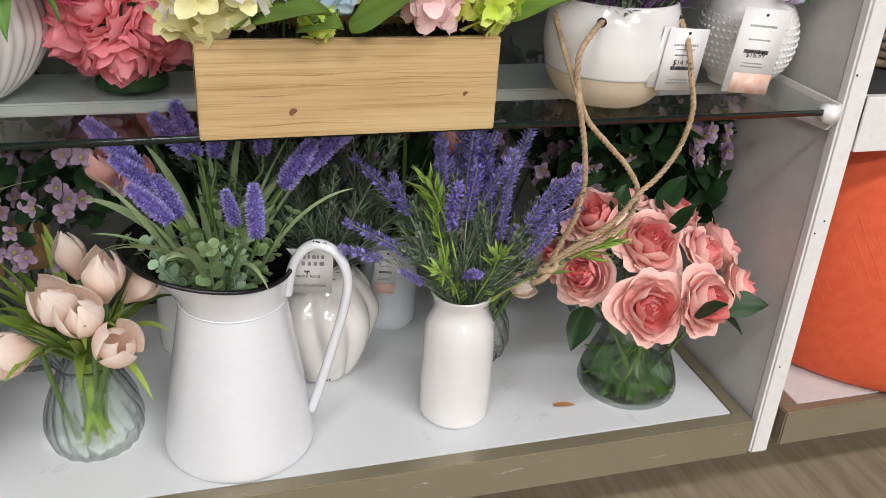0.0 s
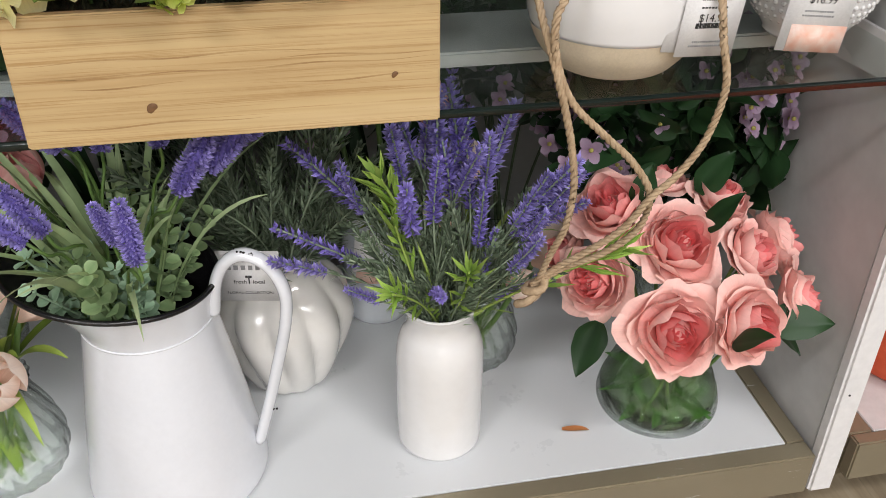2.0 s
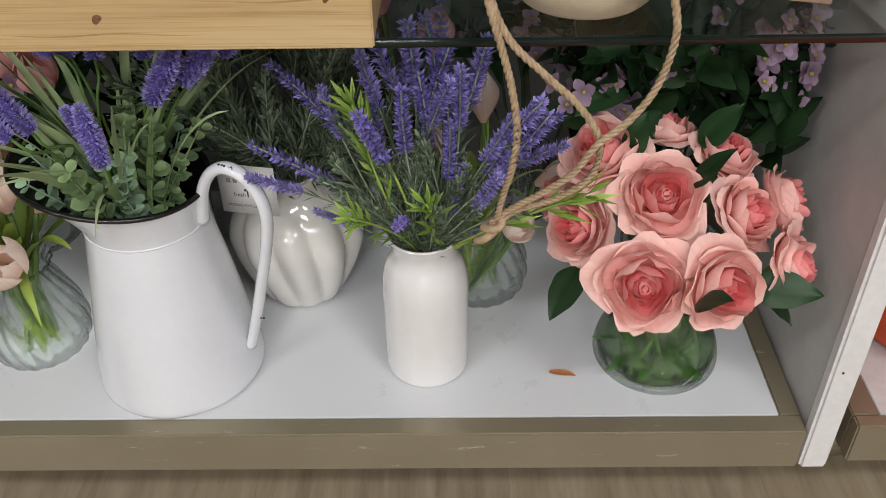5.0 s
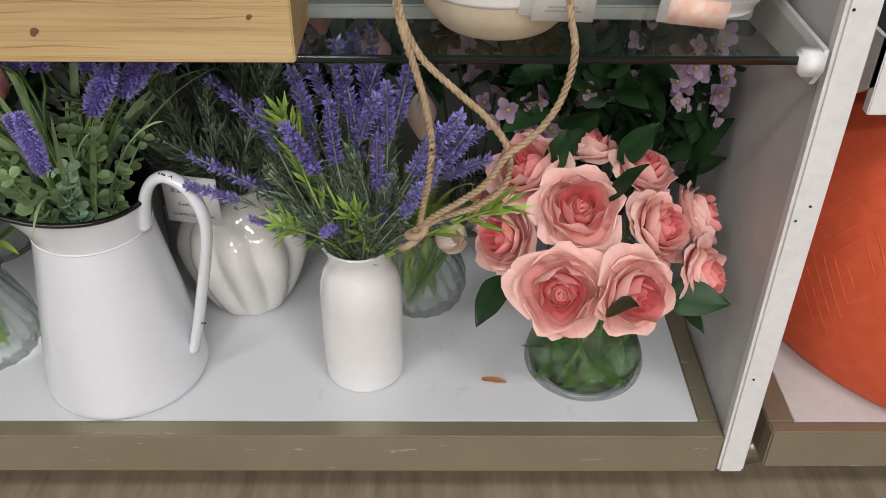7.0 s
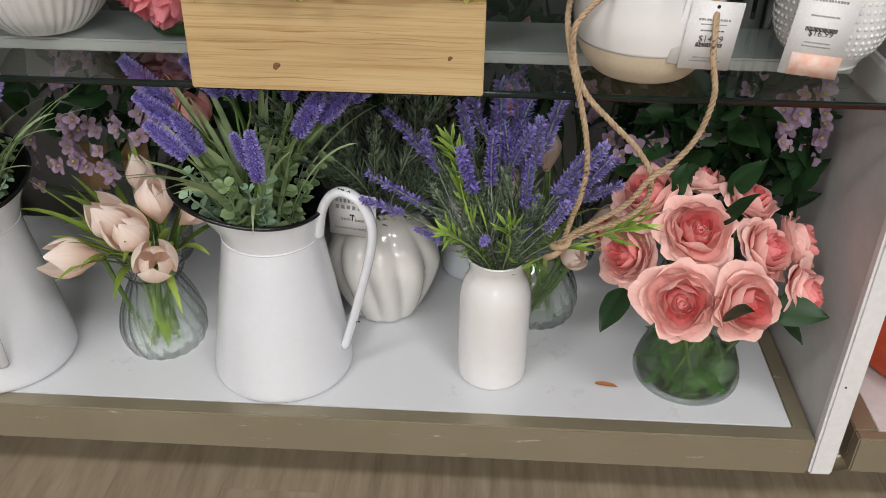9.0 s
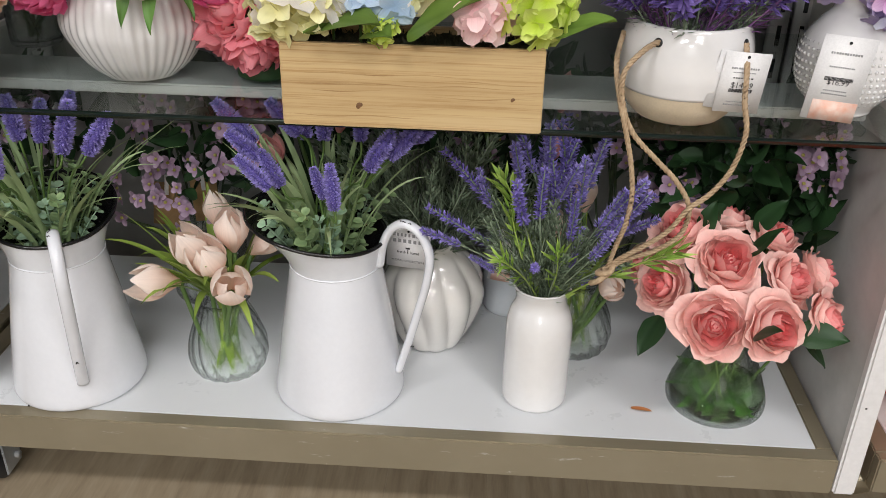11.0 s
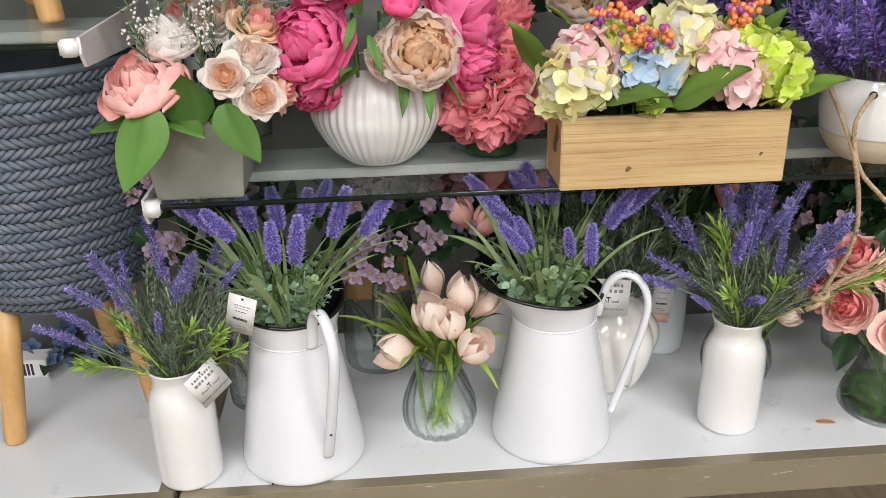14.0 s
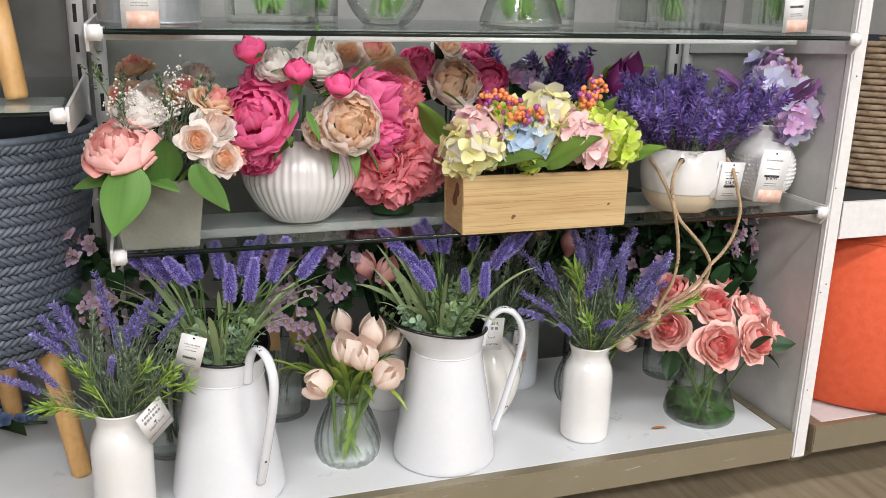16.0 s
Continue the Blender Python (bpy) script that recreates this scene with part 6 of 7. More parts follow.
# ---- hanging pot with rope ----
def rope_bm(pts, r=0.0029):
    """Three strands laid round each other."""
    bm = bm_new()
    path = curve_pts(pts, 14)
    for s in range(3):
        run, out = 0.0, []
        for i, p in enumerate(path):
            d = (path[min(i + 1, len(path) - 1)] - path[max(i - 1, 0)]).normalized()
            u = d.cross(Vector((0.2, 0.9, 0.1))).normalized()
            v = d.cross(u)
            if i:
                run += (p - path[i - 1]).length
            a = run * 330 + s * 2.094
            out.append(p + (u * math.cos(a) + v * math.sin(a)) * r * 0.52)
        tube(bm, out, r * 0.6, 6)
    return bm


def hanging_pot():
    loc = (0.938, 0.062, S1)
    t = thing("hanging_pot", loc, "white and tan ceramic hanging pot with rope and purple bush", "flower pot")
    o = Vector(loc)
    prof = smooth_profile(((0.044, 0), (0.050, 0.004), (0.061, 0.018), (0.0675, 0.034)), 4)
    bm = bm_new()
    lathe(bm, prof, 64)
    part("clay_foot", bm, STONE_TAN, t, "bare tan clay lower part")
    bm = bm_new()
    up = smooth_profile(((0.0677, 0.034), (0.072, 0.058), (0.070, 0.085), (0.064, 0.106)), 5)
    lathe(bm, up + [(0.062, 0.1075)] + [(r - 0.004, z) for r, z in reversed(up)], 64)
    part("glazed_wall", bm, WHITE_GLAZE, t, "white glazed upper part")
    for hx, hy, hz in ((-0.041, -0.055, 0.092), (0.050, -0.046, 0.092)):
        bm = bm_new()
        lathe(bm, ((0.0002, 0.001), (0.0042, 0.0008), (0.005, 0)), 14)
        part("hole", bm, SLOT_BLACK, t, at=aim((hx, hy, hz), (hx, hy, 0.01)))
    ropes = ([(-0.070, -0.007, 0.090), (-0.082, -0.062, 0.072), (-0.078, -0.092, 0.040), (-0.068, -0.096, 0.005), (-0.059, -0.094, -0.030), (-0.054, -0.092, -0.065), (-0.056, -0.087, -0.100), (-0.061, -0.072, -0.135), (-0.066, -0.057, -0.175)],
             [(-0.041, -0.056, 0.093), (-0.058, -0.074, 0.088), (-0.077, -0.090, 0.070), (-0.076, -0.094, 0.040), (-0.062, -0.094, 0.008), (-0.035, -0.094, -0.020), (-0.009, -0.092, -0.046), (0.008, -0.092, -0.075), (0.006, -0.084, -0.110), (-0.016, -0.074, -0.137), (-0.046, -0.062, -0.157), (-0.068, -0.057, -0.175)],
             [(0.050, -0.048, 0.092), (0.048, -0.072, 0.075), (0.046, -0.092, 0.045), (0.052, -0.096, 0.012), (0.044, -0.096, -0.028), (0.026, -0.096, -0.057), (0.006, -0.098, -0.074), (-0.010, -0.090, -0.105), (-0.032, -0.077, -0.132), (-0.053, -0.064, -0.155), (-0.070, -0.057, -0.175)])
    for rp in ropes:
        part("rope", rope_bm(rp), ROPE, t, "twisted jute rope")
    bm = bm_new()
    tube(bm, curve_pts(((-0.058, -0.054, -0.166), (-0.064, -0.068, -0.172), (-0.076, -0.060, -0.178), (-0.068, -0.048, -0.180), (-0.060, -0.060, -0.172), (-0.074, -0.066, -0.184), (-0.082, -0.056, -0.194)), 5), 0.0037, 8)
    part("rope_knot", bm, ROPE, t, "knotted jute rope end")
    g = random.Random(71)
    for k in range(62):
        a, q = g.uniform(0, 6.3), math.sqrt(g.random())
        d = Vector((math.cos(a) * q * 0.9, math.sin(a) * q * 0.9, 1.0))
        part("violet_sprig", BUSHY[g.randrange(3)], None, t, at=aim((0.045 * q * math.cos(a), 0.045 * q * math.sin(a), 0.085), d, g.uniform(0.75, 1.05), g.uniform(0, 6)))
    tag_card(t, pose(0.987 - o.x, -0.008 - o.y, 0.689 - o.z, 3, 4, 6), 0.048, 0.064, PRICE_LINES, "white price card", price="$14.99")
    tag_card(t, pose(0.982 - o.x, -0.003 - o.y, 0.688 - o.z, 4, 9, 12), 0.048, 0.062, (), "blank white card behind the price card")
    return t


BUSHY = [lavender_mesh("violet_sprig", 120 + i, LAV_BUSH, (SAGE, PURPLE_LEAF)[i % 2], 0.145, 0.6, 0.03, 13, 0.014, 0.013, 0.026, 20) for i in range(3)]
hanging_pot()


def hobnail_vase():
    loc = (1.126, 0.096, S1)
    t = thing("hobnail_vase", loc, "white hobnail ceramic vase of lilac hydrangeas with a card", "flower vase")
    prof = ((0.032, 0), (0.035, 0.003), (0.037, 0.008), (0.050, 0.028), (0.0555, 0.055), (0.051, 0.082), (0.038, 0.102), (0.029, 0.113), (0.027, 0.125), (0.031, 0.134))
    vessel("vase_body", prof, 64, WHITE_GLAZE, t)
    bm = bm_new()
    for j in range(13):
        ph = -0.95 + 1.75 * j / 12
        z, r = 0.055 + 0.046 * math.sin(ph * 1.15), 0.0553 * math.cos(ph * 0.86)
        n = max(10, int(2 * math.pi * r / 0.0072))
        for i in range(n):
            a = 2 * math.pi * (i + 0.5 * (j % 2)) / n
            bmesh.ops.create_icosphere(bm, subdivisions=1, radius=0.0026, matrix=Matrix.Translation((r * 0.995 * math.cos(a), r * 0.995 * math.sin(a), z)))
    tagged(part("hobnail_relief", bm, WHITE_GLAZE, t, "raised round dots"), kind="stuff")
    heads(t, loc, [("hydrangea", HYD_LILAC, (1.160, 0.075, 0.765), (0.1, -0.85, 0.4), 0.050), ("hydrangea", HYD_LILAC, (1.115, 0.09, 0.815), (-0.1, -0.6, 0.7), 0.046), ("hydrangea", HYD_LILAC, (1.09, 0.10, 0.76), (-0.6, -0.6, 0.4), 0.035), ("hydrangea", HYD_PINK, (1.15, 0.1, 0.815), (0.2, -0.6, 0.7), 0.03), ("hydrangea", HYD_LILAC, (1.145, 0.06, 0.742), (0.1, -0.9, 0.1), 0.036)])
    g = random.Random(72)
    for k in range(26):
        a = g.uniform(0, 6.3)
        bm = bm_new()
        base = Vector((0.02 * math.cos(a), 0.02 * math.sin(a), 0.14))
        out = Vector((math.cos(a), math.sin(a), 0))
        L = g.uniform(0.07, 0.13)
        lim = 0.055 if out.x > 0 else 0.12
        pts = [base + out * min(L * 0.8 * q ** 1.3, lim) + Vector((0, 0, L * (q - 0.25 * q ** 3))) for q in [i / 8 for i in range(9)]]
        ribbon(bm, pts, 0.013, 0, 0.3, up=(-out.y, out.x, 0.2))
        part("blade", bm, PURPLE_LEAF, t, "purple narrow leaf")
    leaf_at(t, loc, LEAF_BIG, (1.16, 0.10, 0.73), (0.4, -0.6, -0.4), 0.7, 0)
    for k in range(5):
        stem_between(t, (0, 0, 0.05), (g.uniform(-0.02, 0.03), g.uniform(-0.03, 0), 0.19), 0.0022)
    tag_card(t, pose(1.098 - loc[0], 0.027 - loc[1], 0.700 - loc[2], 2, 5, -3), 0.055, 0.092, PRICE_LINES_STICKER, "white price card with a floral sticker", True, price="$16.99")
    return t


hobnail_vase()


# ---- back row on the first shelf ----
def back_bouquet(loc, label, rows, leaves=10, seed=1, vase=True):
    g = random.Random(seed)
    t = thing("bouquet_vase", loc, label, "flower vase", "bouquets at the back of the shelf")
    vessel("glass_vase", ((0.03, 0), (0.034, 0.01), (0.034, 0.08), (0.037, 0.10)), 32, GLASS_VASE, t, thick=0.003)
    heads(t, loc, rows)
    for name, me, p, way, s in rows:
        stem_between(t, (g.uniform(-0.01, 0.01), g.uniform(-0.01, 0.01), 0.01), Vector(p) - Vector(loc), 0.0022, STEM_DARK)
    # back leaves in the green that also holds some shade
    for k in range(leaves):
        nm, me, p, way, s = rows[g.randrange(len(rows))]
        q = Vector(p) - Vector(loc) + Vector((g.uniform(-0.03, 0.03), g.uniform(-0.02, 0.03), g.uniform(-0.05, -0.01)))
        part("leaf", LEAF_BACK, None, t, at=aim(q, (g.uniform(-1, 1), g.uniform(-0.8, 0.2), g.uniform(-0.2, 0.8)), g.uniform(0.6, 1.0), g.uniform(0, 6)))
    return t


back_bouquet((0.115, 0.25, S1), "cream and peach silk roses in a glass vase", [("rose", ROSES_SALMON[0], (0.055, 0.22, 0.775), (-0.5, -0.6, 0.5), 0.036), ("rose", ROSES_SALMON[0], (0.07, 0.26, 0.81), (-0.2, -0.3, 0.9), 0.036), ("rose", ROSES_CREAM[0], (0.095, 0.19, 0.77), (0, -0.7, 0.6), 0.045), ("rose", ROSES_SALMON[0], (0.135, 0.19, 0.785), (0.1, -0.6, 0.7), 0.034), ("rose", ROSES_PEACH[0], (0.165, 0.19, 0.765), (0.3, -0.7, 0.5), 0.038), ("rose", ROSES_CREAM[0], (0.16, 0.24, 0.80), (0.2, -0.4, 0.8), 0.035), ("rose", ROSES_SALMON[0], (0.20, 0.21, 0.74), (0.6, -0.6, 0.2), 0.036), ("rose", ROSES_PEACH[1], (0.13, 0.2, 0.73), (0.2, -0.8, 0), 0.04), ("rose", ROSES_PEACH[0], (0.185, 0.22, 0.70), (0.3, -0.8, 0), 0.04)], 14, 81)
back_bouquet((0.44, 0.30, S1), "peach and hot pink silk roses in a glass vase", [("rose", ROSES_PEACH[0], (0.40, 0.26, 0.83), (0, -0.7, 0.6), 0.042), ("rose", ROSES_SALMON[0], (0.475, 0.235, 0.79), (-0.1, -0.8, 0.5), 0.052), ("peony", PEONIES_HOT[0], (0.53, 0.27, 0.815), (0, -0.7, 0.6), 0.042), ("rose", ROSES_SALMON[0], (0.45, 0.28, 0.84), (-0.1, -0.6, 0.7), 0.042), ("rose", ROSES_PEACH[1], (0.37, 0.28, 0.80), (-0.5, -0.5, 0.5), 0.04)], 14, 82)
back_bouquet((0.60, 0.30, S1), "cream and pink silk peonies in a glass vase", [("peony", PEONIES_PEACH[0], (0.58, 0.235, 0.79), (0, -0.85, 0.4), 0.052), ("rose", ROSES_PEACH[0], (0.585, 0.28, 0.84), (0, -0.6, 0.8), 0.036), ("peony", PEONIES_HOT[1], (0.645, 0.26, 0.79), (0.1, -0.8, 0.4), 0.05), ("peony", PEONIES_HOT[1], (0.63, 0.30, 0.84), (0.1, -0.5, 0.8), 0.042)], 14, 83)
lilac_vase = back_bouquet((0.745, 0.30, S1), "lilac and violet silk flowers in a glass vase", [("hydrangea", HYD_LILAC, (0.72, 0.25, 0.80), (0, -0.8, 0.5), 0.030), ("hydrangea", HYD_LILAC, (0.725, 0.26, 0.76), (0, -0.8, 0.2), 0.026), ("peony", PEONIES_HOT[1], (0.785, 0.27, 0.825), (0.1, -0.7, 0.6), 0.022), ("tulip", TULIP_PURPLE, (0.895, 0.24, 0.765), (0.05, -0.2, 1), 0.042), ("tulip", TULIP_PURPLE, (0.925, 0.25, 0.785), (0.15, -0.2, 1), 0.04), ("tulip", TULIP_PURPLE, (0.85, 0.28, 0.785), (-0.05, -0.2, 1), 0.034)], 22, 84)
g84 = random.Random(84)
for k in range(20):
    part("violet_sprig", BUSHY[k % 3], None, lilac_vase, at=aim((g84.uniform(-0.06, 0.10), g84.uniform(-0.05, 0.0), 0.10), (g84.uniform(-0.4, 0.4), -0.2, 1), g84.uniform(0.8, 1.1), k))
for k in range(12):
    a = g84.uniform(-0.6, 0.6)
    bm = bm_new()
    ribbon(bm, [Vector((0.15 + 0.12 * a * q + 0.05 * q * q, -0.03 * q, 0.14 + 0.13 * q - 0.05 * q ** 3)) for q in [i / 8 for i in range(9)]], 0.007, 0, 0.3, up=(0, -1, 0.2))
    part("blade", bm, TULIP_LEAF, lilac_vase)


# ---- upper shelf: tin pot and clear vases ----
def tin_pot():
    loc = (0.092, 0.072, S2)
    t = thing("tin_pot", loc, "grey-blue galvanised tin pot with a floral price card", "pot")
    vessel("pot", ((0.060, 0), (0.064, 0.002), (0.0655, 0.02), (0.068, 0.08), (0.070, 0.13)), 96, TIN, t, lambda a, z: 1 + 0.006 * math.cos(30 * a))
    bm = bm_new()
    tube(bm, [(0.066 * math.cos(i * 0.1309), 0.066 * math.sin(i * 0.1309), 0.006) for i in range(48)], 0.0018, 6, closed=True)
    part("base_ring", bm, TIN, t)
    tag_card(t, pose(-0.012, -0.0715, 0.086, 2, 0, 2), 0.046, 0.086, PRICE_LINES_STICKER, "white price card with a floral sticker", True)


def clear_vase(loc, profile, label, seed, square=None, tone=GREEN_MID, pebbles=False):
    g = random.Random(seed)
    t = thing("clear_vase", loc, label, "vase", "clear glass vases")
    if square:
        hw, hd, h = square
        bm = bm_new()
        rows = []
        for s, z in ((1, 0), (1, h), (0.94, h), (0.92, 0.012)):
            rows.append([bm.verts.new((sx * hw * s, sy * hd * s, z)) for sx, sy in ((-1, -1), (1, -1), (1, 1), (-1, 1))])
        for a, b in zip(rows, rows[1:]):
            for i in range(4):
                bm.faces.new((a[i], a[(i + 1) % 4], b[(i + 1) % 4], b[i]))
        bm.faces.new(rows[0][::-1]), bm.faces.new(rows[-1])
        part("glass_wall", bm, GLASS_VASE, t, "thick clear glass", False).visible_shadow = False
    else:
        vessel("glass_wall", profile, 56, GLASS_VASE, t, thick=0.004)
    for k in range(5):
        stem_between(t, (g.uniform(-0.02, 0.02), g.uniform(-0.02, 0.02), 0.014), (g.uniform(-0.02, 0.02), g.uniform(-0.02, 0.02), 0.14), 0.003)
    for k in range(5):
        leaf_at(t, (0, 0, 0), LEAF_SLIM, (g.uniform(-0.02, 0.02), g.uniform(-0.02, 0.02), 0.02), (g.uniform(-0.3, 0.3), g.uniform(-0.3, 0.3), 1), g.uniform(0.7, 1.2), g.uniform(0, 6))
    return t


tin_pot()
clear_vase((0.272, 0.21, S2), None, "square clear glass vase holding green stems", 201, (0.064, 0.055, 0.13))
clear_vase((0.442, 0.165, S2), ((0.030, 0), (0.036, 0.004), (0.056, 0.03), (0.066, 0.07), (0.05, 0.11), (0.04, 0.13)), "round clear glass vase holding green stems", 202)
clear_vase((0.645, 0.105, S2), ((0.058, 0), (0.064, 0.006), (0.062, 0.02), (0.048, 0.06), (0.038, 0.10), (0.045, 0.13)), "flared clear glass vase holding green stems", 203)
clear_vase((0.955, 0.175, S2), None, "wide rectangular clear glass vase holding stems", 204, (0.078, 0.05, 0.12))
sq2 = clear_vase((1.118, 0.10, S2), None, "square clear glass vase with a floral price card", 205, (0.042, 0.042, 0.14))
tag_card(sq2, pose(0.0, -0.048, 0.085, 2, -3, -4), 0.046, 0.083, PRICE_LINES_STICKER, "white price card with a floral sticker", True)
clear_vase((0.36, 0.32, S2), ((0.035, 0), (0.04, 0.01), (0.04, 0.13)), "clear glass cylinder at the back", 206)
clear_vase((0.80, 0.32, S2), ((0.035, 0), (0.04, 0.01), (0.04, 0.13)), "clear glass cylinder at the back", 207)


# ---- blue woven basket on wooden legs ----
def strand_mesh(name, mat, lean, length, width):
    """One padded strand of a herringbone, lying on the xz plane and facing -y."""
    bm = bm_new()
    c, s = math.cos(lean), math.sin(lean)

    def at(u, v, y):
        x, z = u * length / 2, v * width / 2
        return (x * c - z * s, y, x * s + z * c)

    ring = [bm.verts.new(at(u, v, 0.0015)) for u, v in ((-1, -0.3), (-0.6, -1), (0.6, -1), (1, -0.3), (1, 0.3), (0.6, 1), (-0.6, 1), (-1, 0.3))]
    top = [bm.verts.new(at(u, v, -0.0042)) for u, v in ((-0.62, 0), (-0.3, -0.45), (0.3, -0.45), (0.62, 0), (0.3, 0.45), (-0.3, 0.45))]
    m = (0, 1, 2, 3, 3, 4, 5, 0)
    for i in range(8):
        j = (i + 1) % 8
        a, b = m[i], m[j]
        bm.faces.new((ring[i], ring[j], top[b], top[a]) if a != b else (ring[i], ring[j], top[a]))
    bm.faces.new(top)
    return mesh_of(name, bm, mat)


BPROF = ((0.05, 0.372), (0.095, 0.377), (0.118, 0.392), (0.131, 0.42), (0.152, 0.50), (0.170, 0.60), (0.186, 0.70), (0.190, 0.735))


def basket_radius(z):
    for (r0, z0), (r1, z1) in zip(BPROF, BPROF[1:]):
        if z <= z1:
            return r0 + (r1 - r0) * (z - z0) / (z1 - z0)
    return BPROF[-1][0]


def blue_basket():
    loc = (-0.186, 0.262, DZ)
    t = thing("basket_planter", loc, "slate-blue herringbone woven basket on three beech legs", "basket")
    bm = bm_new()
    prof = smooth_profile([(r, z - DZ) for r, z in BPROF], 3)
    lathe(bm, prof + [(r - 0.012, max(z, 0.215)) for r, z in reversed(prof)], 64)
    part("core", bm, WEAVE_DARK, t, "near-black core that darkens the gaps between strands")
    bm = bm_new()
    tube(bm, [(0.188 * math.cos(i * 0.1309), 0.188 * math.sin(i * 0.1309), 0.735 - DZ) for i in range(48)], 0.006, 8, closed=True)
    part("rim", bm, WEAVE, t, "rolled woven rim")
    right = strand_mesh("strand", WEAVE, 0.58, 0.0275, 0.0088)
    left = strand_mesh("strand", WEAVE, -0.58, 0.0275, 0.0088)
    rows = 24
    single_rows = range(14, 20)
    rest = bm_new()
    for j in range(rows):
        zc = 0.386 + j * 0.01475
        r = basket_radius(zc)
        n = int(2 * math.pi * r / 0.0112)
        slope = math.atan2(basket_radius(zc + 0.01) - basket_radius(zc - 0.01), 0.02)
        for i in range(n):
            a = 2 * math.pi * (i + 0.5 * (j % 2)) / n - math.pi / 2
            if math.sin(a) > 0.75:
                continue
            m = Matrix.Translation((r * math.cos(a), r * math.sin(a), zc - DZ)) @ Matrix.Rotation(a + math.pi / 2, 4, "Z") @ Matrix.Rotation(slope, 4, "X")
            me = right if j % 2 else left
            if j in single_rows and -1.9 < a < -0.5:
                part("strand", me, None, t, at=m)
            else:
                vs = [rest.verts.new(m @ v.co) for v in me.vertices]
                for p in me.polygons:
                    rest.faces.new([vs[k] for k in p.vertices])
    tagged(part("weave", rest, WEAVE, t, "slate-blue padded herringbone strands"), kind="stuff")
    for fx, fy, tx, ty in ((-0.267, 0.156, -0.245, 0.185), (-0.056, 0.194, -0.095, 0.225), (-0.18, 0.41, -0.183, 0.36)):
        bm = bm_new()
        a, b = Vector((fx - loc[0], fy - loc[1], 0.0)), Vector((tx - loc[0], ty - loc[1], 0.235))
        tube(bm, [a.lerp(b, q) for q in (0, 0.015, 0.03, 0.3, 0.6, 1)], 0.0165, 18, taper=lambda q: 0.80 if q == 0 else 0.90 + 0.22 * q)
        part("leg", bm, BEECH, t, "tapered beech leg")
    return t


blue_basket()


# ---- a second legged basket on the shelf above ----
def upper_basket():
    loc = (-0.165, 0.20, SL)
    t = thing("legged_basket", loc, "tan woven basket on beech legs on a glass shelf", "basket")
    bm = bm_new()
    lathe(bm, smooth_profile(((0.07, 0.145), (0.11, 0.15), (0.13, 0.18), (0.15, 0.30)), 4), 48)
    part("woven_body", bm, TAN_WEAVE, t)
    bm = bm_new()
    for j in range(12):
        z = 0.15 + 0.0125 * j
        tube(bm, [((0.112 + 0.003 * j) * math.cos(i * 0.1309), (0.112 + 0.003 * j) * math.sin(i * 0.1309), z) for i in range(48)], 0.0062, 6, closed=True)
    tagged(part("coils", bm, TAN_WEAVE, t, "coiled tan fibre"), kind="stuff")
    for fx, fy in ((0.079, -0.072), (-0.06, -0.03), (0.0, 0.11)):
        bm = bm_new()
        a, b = Vector((fx, fy, 0)), Vector((fx * 0.72, fy * 0.72, 0.16))
        tube(bm, [a.lerp(b, q) for q in (0, 0.02, 0.04, 0.4, 1)], 0.0155, 16, taper=lambda q: 0.78 if q == 0 else 0.86 + 0.25 * q)
        part("leg", bm, BEECH, t, "tapered beech leg")


upper_basket()


# ---- things lying on the neighbouring base ----
def blue_spray():
    loc = (-0.215, 0.40, DZ)
    t = thing("flower_spray", loc, "dark blue silk flower spray lying on the white base", "flowers")
    g = random.Random(91)
    bm = bm_new()
    for k in range(26):
        p = Vector((g.uniform(-0.12, 0.07), g.uniform(-0.05, 0.05), g.uniform(0.008, 0.035)))
        blossom(bm, p, Vector((g.uniform(-0.5, 0.5), -0.6, 0.7)).normalized(), g.uniform(0.012, 0.02), g, 0, 5)
    tagged(part("blossoms", bm, BLUE_DUSK, t, "dusky blue petals"), kind="stuff")
    for k in range(9):
        part("leaf", LEAF_BACK, None, t, at=aim((g.uniform(-0.12, 0.06), g.uniform(-0.05, 0.04), 0.014), (g.uniform(-1, 1), g.uniform(-0.7, 0.2), 0.15), 0.9, 0))
    stem_between(t, (-0.12, 0.02, 0.006), (0.09, -0.02, 0.012), 0.003, STEM_DARK)


BLUE_DUSK = petal_mat("dusky_blue_petal", (0.05, 0.08, 0.17), (0.16, 0.23, 0.38), 0.2)
blue_spray()

bm = bm_new()
box(bm, -0.028, 0.028, -0.02, 0.02, 0, 0.034, 0.0015)
carton = single("carton", bm, CARD, (-0.305, 0.36, DZ), "small white carton with a dark printed side", "box", smooth=False)
bm = bm_new()
for k in range(5):
    box(bm, -0.024 + k * 0.0065, -0.020 + k * 0.0065, -0.0206, -0.0201, 0.006, 0.028)
part("print", bm, INK, carton, "dark printed bars", False)


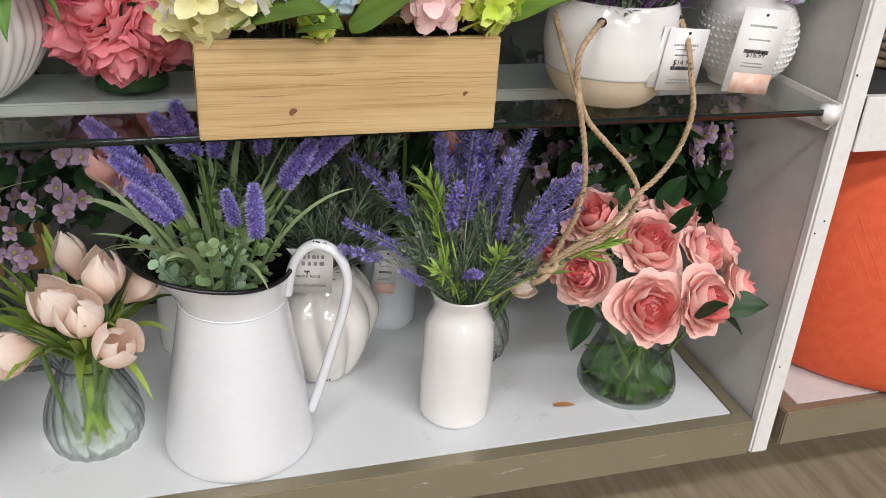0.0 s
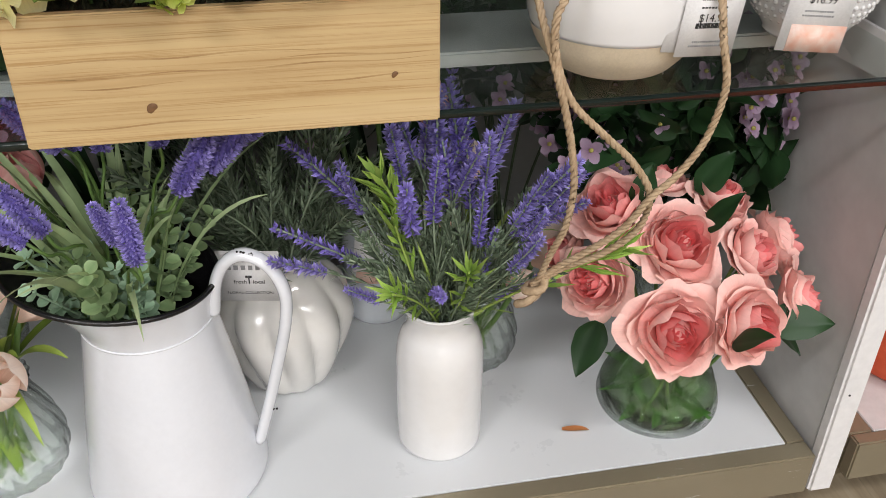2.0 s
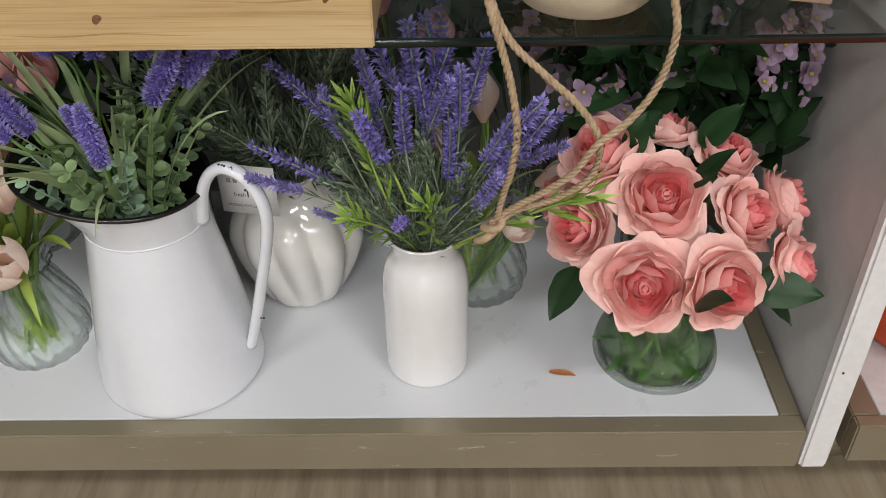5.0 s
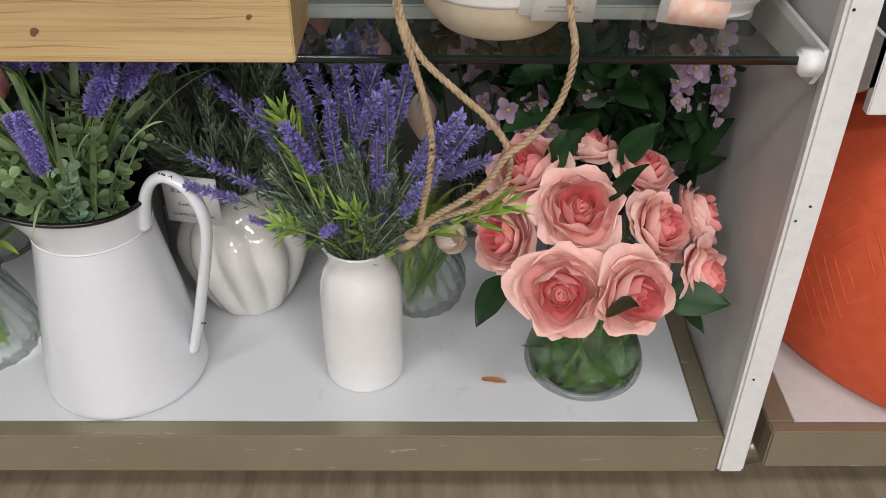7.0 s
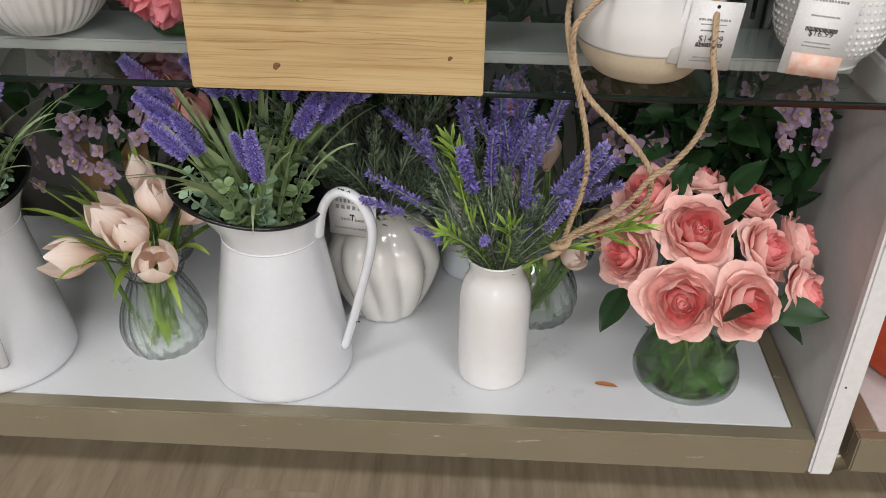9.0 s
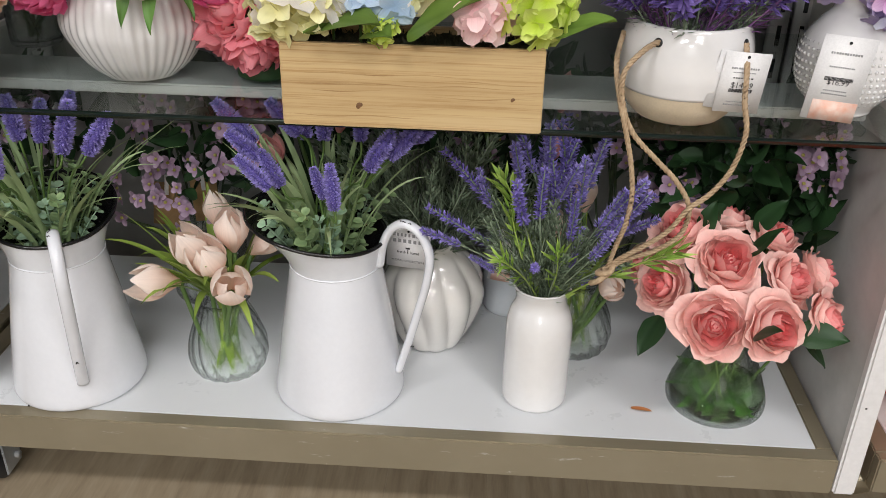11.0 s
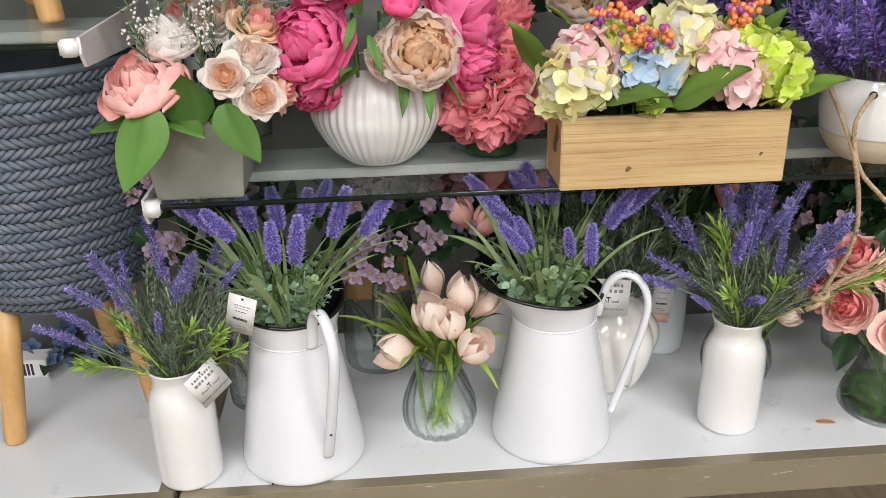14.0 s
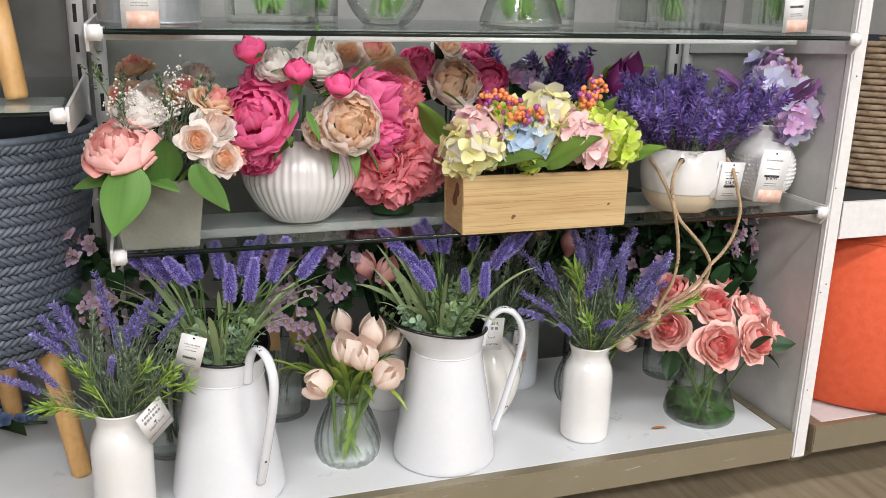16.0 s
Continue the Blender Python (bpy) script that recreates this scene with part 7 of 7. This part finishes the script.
# ---- orange pouf and woven basket beyond the side panel ----
def pouf():
    loc = (1.540, 0.224, DZ)
    t = thing("pouf", loc, "round orange fabric pouf with stitched diamond pattern", "pouf")
    prof = smooth_profile(((0.242, 0.0), (0.262, 0.014), (0.278, 0.07), (0.284, 0.17), (0.270, 0.27), (0.245, 0.335), (0.238, 0.345), (0.225, 0.362), (0.12, 0.385), (0.002, 0.39)), 5)
    bm = bm_new()
    lathe(bm, prof, 96)
    part("cushion", bm, POUF_ORANGE, t)

    def rad(z):
        for (r0, z0), (r1, z1) in zip(prof, prof[1:]):
            if z <= z1 and z1 > z0:
                return r0 + (r1 - r0) * (z - z0) / (z1 - z0)
        return 0.2

    bm = bm_new()
    for i in range(10):
        for k in range(1, 7):
            h = 0.0235 * k
            loop = []
            for q in range(24):
                s = q / 6
                side = int(s)
                f = s - side
                u, v = ((1 - f, f), (-f, 1 - f), (f - 1, -f), (f, f - 1))[side]
                z = min(max(0.175 + v * h, 0.012), 0.335)
                a = 2 * math.pi * i / 10 + u * h / 0.27 * 0.64
                r = rad(z) - 0.0007
                loop.append((r * math.cos(a), r * math.sin(a), z))
            tube(bm, loop, 0.0011, 5, closed=True)
    tagged(part("stitching", bm, POUF_LIGHT, t, "raised diamond stitching"), kind="stuff")
    bm = bm_new()
    tube(bm, [(rad(0.338) * math.cos(i * 0.1), rad(0.338) * math.sin(i * 0.1), 0.338) for i in range(63)], 0.003, 6, closed=True)
    part("piping", bm, POUF_ORANGE, t, "stitched top seam")


pouf()


def tan_basket():
    loc = (1.47, 0.22, SR)
    t = thing("woven_basket", loc, "tan and brown woven basket on a white metal shelf", "basket")
    bm = bm_new()
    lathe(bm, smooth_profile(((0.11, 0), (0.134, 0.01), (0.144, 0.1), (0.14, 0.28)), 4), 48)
    # near-black wall darkens the gaps of the tan weave
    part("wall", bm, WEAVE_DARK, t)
    bm = bm_new()
    g = random.Random(9)
    for j in range(24):
        z = 0.008 + 0.0115 * j
        r = 0.146 + 0.009 * math.sin(math.pi * min(z / 0.2, 1))
        tube(bm, [((r + 0.003 * math.sin(i * 1.57 + j * 1.57)) * math.cos(i * 0.0654), (r + 0.003 * math.sin(i * 1.57 + j * 1.57)) * math.sin(i * 0.0654), z) for i in range(96)], 0.0062, 5, closed=True)
    tagged(part("weave", bm, TAN_WEAVE, t, "woven tan fibre"), kind="stuff")


tan_basket()


# ---- floor planks near the shelves ----
bm = bm_new()
box(bm, 0.0001, 0.1499, 0.0001, 1.2199, -0.0035, 0.0)
plank = mesh_of("plank", bm, FLOORING, False)
for i in range(-14, 24):
    for j in range(3):
        part("plank", plank, None, floor, at=pose(i * 0.15, -2.6 + j * 1.22 + (i * 0.47) % 1.22, 0))
